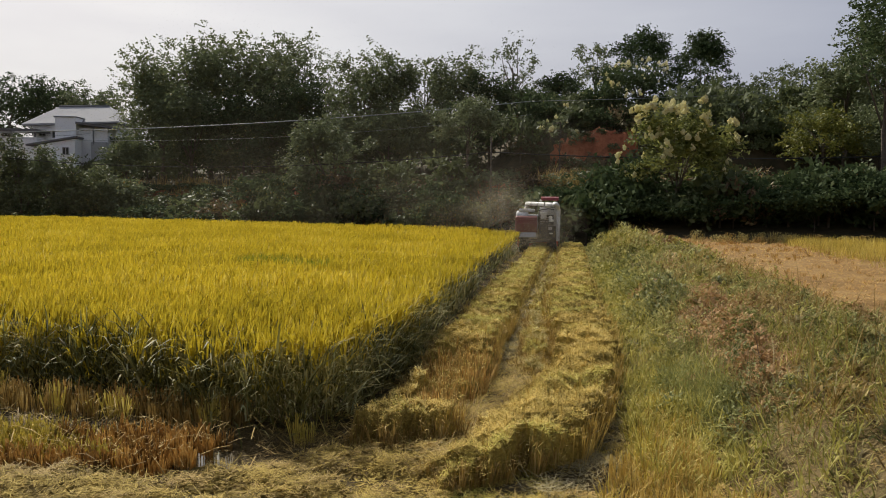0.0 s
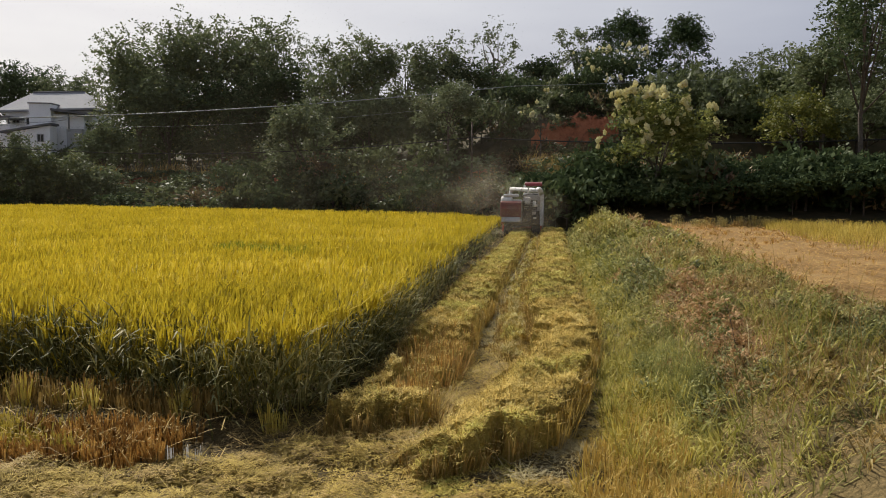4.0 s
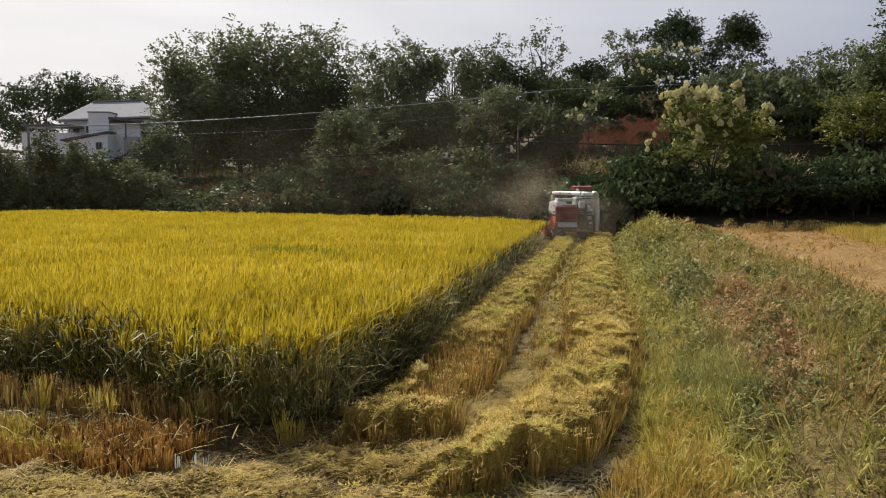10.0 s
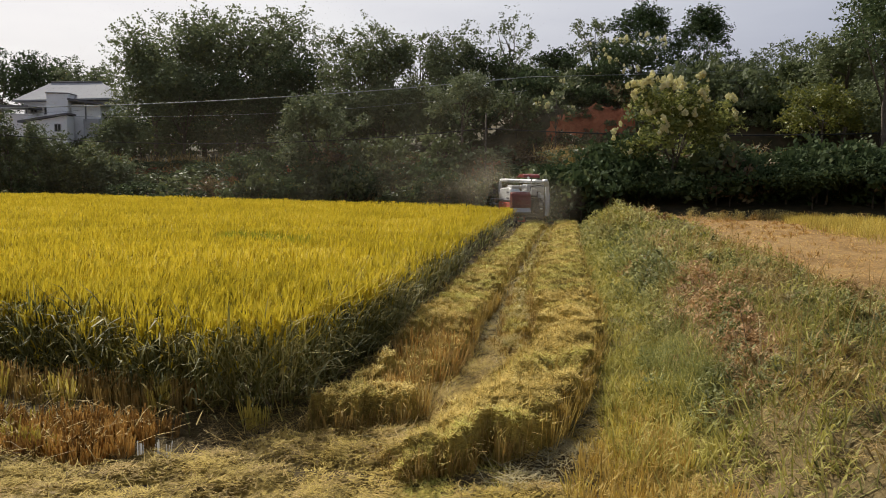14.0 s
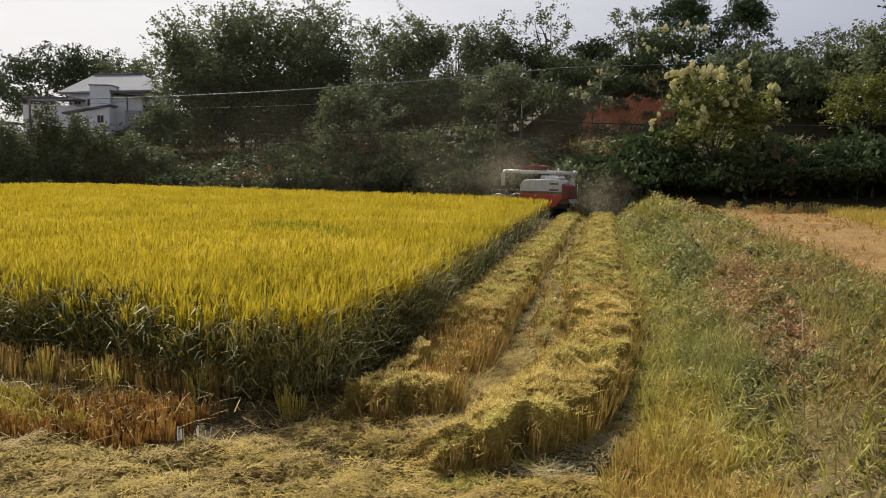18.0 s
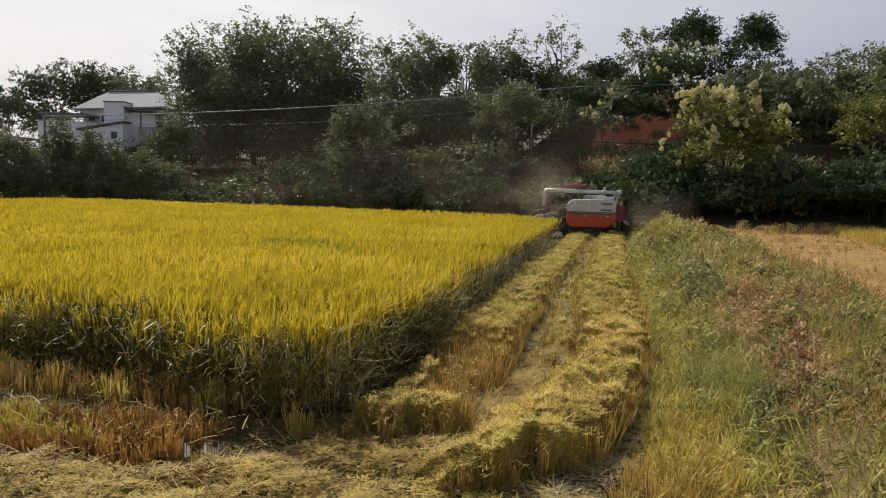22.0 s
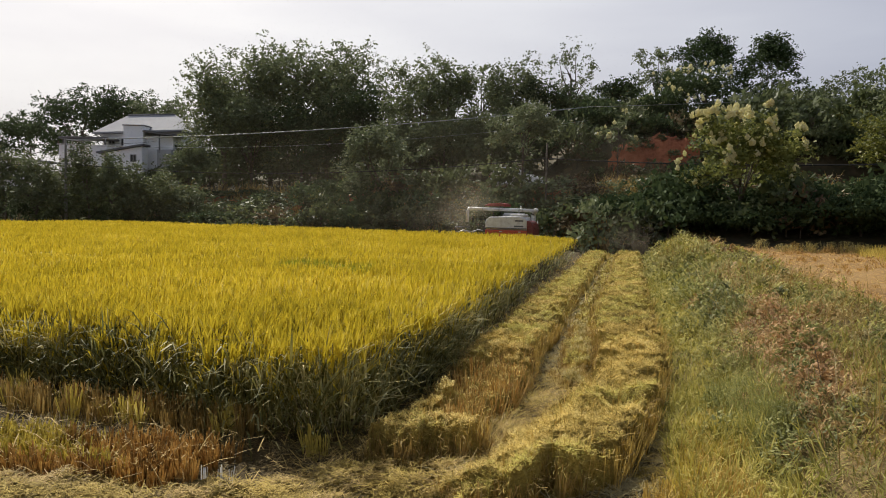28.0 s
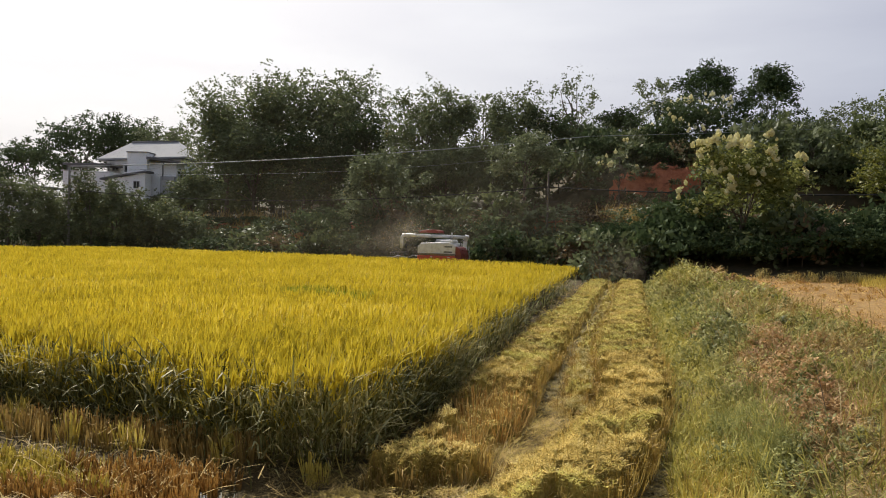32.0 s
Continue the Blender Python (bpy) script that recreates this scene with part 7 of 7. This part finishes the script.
    for x in (-1.14, 1.02):
        part("reel_arm", tube([(x, 1.5, 1.15), (x, 2.2, 1.25), (x, 2.8, 1.02)], 0.035, 8), M_STEEL, h, "pale steel reel arm")
    part("mirror", bx(-1.3, -1.12, 1.55, 1.6, 1.75, 2.0, 0.02), M_DARK, h)
    part("mirror_arm", tube([(-0.9, 0.8, 1.9), (-1.1, 1.3, 1.95), (-1.2, 1.57, 1.9)], 0.015, 6), M_DARK, h)
    return h


harvester = build_harvester()
harvester.scale = (0.95, 0.95, 0.95)


def build_car():
    c = thing("car", "white hatchback car with dark windows on the road", "car")
    prof = [(-2.25, 0.42), (-2.2, 0.85), (-1.9, 0.98), (-1.55, 1.02), (0.95, 0.98), (1.9, 0.85), (2.25, 0.68), (2.28, 0.38), (1.9, 0.28), (-1.9, 0.28)]
    part("body", prism(prof, -0.88, 0.88, 0.07), M_CAR, c)
    cab = [(-2.05, 0.98), (-1.85, 1.38), (-0.9, 1.48), (0.15, 1.46), (1.05, 0.98)]
    part("roof", prism(cab, -0.72, 0.72, 0.05), M_CAR, c)
    for s in (-1, 1):
        part("side_window", prism([(-1.80, 1.05), (-1.66, 1.34), (-0.9, 1.41), (-0.38, 1.41), (-0.38, 1.05)], s * 0.725 - 0.012, s * 0.725 + 0.012, 0), M_GLASS, c)
        part("side_window", prism([(-0.3, 1.05), (-0.3, 1.40), (0.1, 1.40), (0.78, 1.05)], s * 0.725 - 0.012, s * 0.725 + 0.012, 0), M_GLASS, c)
        part("door_seam", bx(s * 0.885 - 0.008, s * 0.885 + 0.008, -0.36, -0.33, 0.4, 0.98, 0), M_DECAL, c)
        part("headlight", bx(s * 0.68 - 0.16, s * 0.68 + 0.16, 2.1, 2.24, 0.62, 0.76, 0.03), M_LAMP, c)
        part("tail_light", bx(s * 0.68 - 0.16, s * 0.68 + 0.16, -2.25, -2.14, 0.72, 0.88, 0.03), M_RED_PAINT, c)
        part("mirror", bx(s * 0.98 - 0.09, s * 0.98 + 0.09, 0.62, 0.76, 0.96, 1.1, 0.03), M_CAR, c)
        for y in (-1.35, 1.4):
            w = part("wheel", disc((s * 0.8, y, 0.32), "x", 0.32, 0.2, 24, 0.04), M_RUBBER, c)
            part("rim", disc((s * 0.905, y, 0.32), "x", 0.2, 0.02, 16, 0.005), M_STEEL, w)
    part("windscreen", prism([(0.2, 1.42), (0.98, 1.03), (1.02, 1.05), (0.24, 1.45)], -0.62, 0.62, 0), M_GLASS, c)
    part("rear_window", prism([(-2.03, 1.06), (-1.86, 1.36), (-1.90, 1.36), (-2.08, 1.06)], -0.62, 0.62, 0), M_GLASS, c)
    part("bumper", bx(-0.86, 0.86, 2.2, 2.32, 0.32, 0.58, 0.05), M_CAR, c)
    part("number_plate", bx(-0.22, 0.22, 2.32, 2.335, 0.4, 0.52, 0), M_DECAL, c)
    return c


car = build_car()
car.scale = (1.0, 0.94, 1.14)


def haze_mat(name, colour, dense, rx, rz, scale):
    """Thin dust, also used for imitated haze: densest in the middle of a puff, thinning out to nothing at its rim,
    broken up by billows.
    """
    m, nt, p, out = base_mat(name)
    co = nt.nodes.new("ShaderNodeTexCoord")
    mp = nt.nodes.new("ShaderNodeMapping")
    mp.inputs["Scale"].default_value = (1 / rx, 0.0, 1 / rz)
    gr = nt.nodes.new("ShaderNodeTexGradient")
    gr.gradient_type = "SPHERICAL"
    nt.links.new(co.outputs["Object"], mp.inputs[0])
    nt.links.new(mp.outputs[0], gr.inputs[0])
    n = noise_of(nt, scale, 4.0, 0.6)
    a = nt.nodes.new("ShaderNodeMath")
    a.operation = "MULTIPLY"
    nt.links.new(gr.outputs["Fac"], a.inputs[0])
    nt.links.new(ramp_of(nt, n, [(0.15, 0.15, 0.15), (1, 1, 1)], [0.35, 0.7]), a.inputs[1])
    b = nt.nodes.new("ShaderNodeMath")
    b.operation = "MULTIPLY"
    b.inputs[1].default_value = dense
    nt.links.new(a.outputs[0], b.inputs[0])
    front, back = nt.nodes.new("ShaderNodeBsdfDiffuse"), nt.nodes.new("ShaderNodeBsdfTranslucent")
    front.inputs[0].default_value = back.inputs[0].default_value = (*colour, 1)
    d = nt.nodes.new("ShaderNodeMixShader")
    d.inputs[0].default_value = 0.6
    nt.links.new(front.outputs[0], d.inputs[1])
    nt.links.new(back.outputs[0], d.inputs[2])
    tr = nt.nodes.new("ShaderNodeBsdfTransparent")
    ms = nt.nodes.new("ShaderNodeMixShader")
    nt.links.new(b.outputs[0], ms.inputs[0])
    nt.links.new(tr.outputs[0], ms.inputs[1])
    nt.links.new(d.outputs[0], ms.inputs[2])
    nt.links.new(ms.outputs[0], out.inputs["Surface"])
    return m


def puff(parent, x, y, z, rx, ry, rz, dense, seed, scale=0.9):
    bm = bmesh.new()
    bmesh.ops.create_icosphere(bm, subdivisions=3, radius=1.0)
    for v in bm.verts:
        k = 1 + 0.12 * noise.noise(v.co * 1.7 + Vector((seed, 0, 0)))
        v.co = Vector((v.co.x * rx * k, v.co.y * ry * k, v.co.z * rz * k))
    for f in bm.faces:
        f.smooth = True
    ob = part("puff", bm, haze_mat("haze_shell", (0.49, 0.42, 0.31), dense, rx, rz, scale), parent)
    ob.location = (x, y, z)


def build_dust():
    """Chaff thrown from the chute, and a plume of dust that the wind carries off."""
    t = thing("chaff_cloud", "tan cloud of chaff and dust behind the harvester", "dust")
    a = Acc()
    n = 1600
    s = rng.random(n) ** 0.8
    x = -0.6 + rng.normal(0, 0.22 + 0.7 * s, n)
    y = -2.2 - 2.6 * s + rng.normal(0, 0.15, n)
    z = np.maximum(0.25, 1.0 - 0.8 * s + rng.normal(0, 0.1 + 0.25 * s, n))
    v, f = strips(np.stack([x, y, z], -1), rng.uniform(0, 6.283, n), rng.uniform(0.012, 0.035, n), rng.uniform(0.008, 0.016, n), 0.8, 1.6, 1, tip=0.6)
    a.add(v, f)
    a.make("flecks", [M_DUST], t)
    c = thing("dust_cloud", "low grey-brown dust cloud lingering behind the harvester", "dust")
    puff(c, 0, 0, 0.75, 2.1, 0.9, 1.0, 0.18, 1)
    puff(c, 0.5, 0.5, 1.4, 2.6, 0.8, 1.5, 0.12, 6)
    p = thing("dust_plume", "thin tan plume of dust drifting from the harvester", "dust")
    puff(p, -2.0, 0.0, 2.4, 1.9, 0.7, 1.9, 0.21, 2)
    puff(p, -4.0, 1.4, 1.8, 3.2, 0.7, 1.7, 0.08, 3)
    # two wide see-through shells lighten the trees behind, imitating hazy air
    z = thing("haze_shell", "see-through shells imitating faint haze before the trees", "dust")
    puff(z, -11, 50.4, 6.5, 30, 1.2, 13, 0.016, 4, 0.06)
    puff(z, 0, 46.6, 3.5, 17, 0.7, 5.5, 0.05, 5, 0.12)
    return t, p, c


chaff, plume, cloud = build_dust()


# ---- what moves ----
DRIVE = [
    (0, 6.48, 36.59, -11), (1, 6.55, 36.89, -11), (2, 6.64, 37.09, -11), (4.5, 6.87, 37.69, -11), (6, 6.95, 38.09, -11), (7, 7.01, 38.39, -11),
    (8, 7.02, 38.39, -11), (9, 7.03, 37.66, -10), (10, 6.85, 36.81, -1), (11, 6.89, 36.38, 9), (12, 6.62, 36.41, 13), (13.4, 6.44, 38.45, 6),
    (15.6, 6.16, 40.07, 8), (16.6, 5.98, 40.27, 8), (17.2, 5.81, 40.26, 20), (17.8, 5.75, 39.85, 50), (18.4, 5.46, 39.51, 61), (19, 5.41, 39.18, 67),
    (20, 6.19, 38.45, 66), (21, 6.81, 37.7, 70), (22, 7.11, 37.69, 70), (23, 6.08, 38.12, 69), (24, 5.38, 38.75, 67), (25, 4.9, 39.36, 66),
    (27.5, 2.93, 41.18, 67), (28, 2.45, 41.69, 66), (29, 1.48, 42.39, 66), (30, 0.44, 42.89, 66), (31, -0.59, 43.19, 66), (32, -1.51, 43.49, 66),
]


def motions():
    rows = [(t, pose(x, y, 0.0, 0, 0, a)) for t, x, y, a in DRIVE]
    walk(harvester, rows)
    walk(chaff, rows)
    # the cloud follows the chute, then hangs over the end of the cut bands
    trail = [(t, x - 0.4 * math.cos(radians(a)) + 2.9 * math.sin(radians(a)), y - 0.4 * math.sin(radians(a)) - 2.9 * math.cos(radians(a))) for t, x, y, a in DRIVE if t < 22.5]
    trail += [(25, 9.6, 38.9), (27.5, 9.3, 39.4), (30, 8.9, 39.8), (32, 8.6, 40.0)]
    walk(cloud, [(t, pose(x, y, 0.0)) for t, x, y in trail])
    walk(plume, [(t, pose(x, y + 0.3, 0.0)) for t, x, y, a in DRIVE])
    # the car comes along the road from behind the trees
    xs = [-75.0, -75.0, -25.4, -21.6, 1.0, 4.2, 12.9, 21.9, 26.6, 41.0]
    ts = [0.0, 20.0, 25.0, 25.3, 27.5, 28.0, 29.0, 30.0, 30.5, 32.0]
    out = []
    for t, x in zip(ts, xs):
        y = float(road_mid(x))
        slope = float(road_mid(x + 1.5) - road_mid(x - 1.5)) / 3.0
        z = float(np.interp(x, [-30, 10, 25], [3.6, 3.9, 3.85])) + 0.065
        out.append((t, pose(x, y, z, 0, 0, -90 + math.degrees(math.atan(slope)))))
    walk(car, out)


motions()
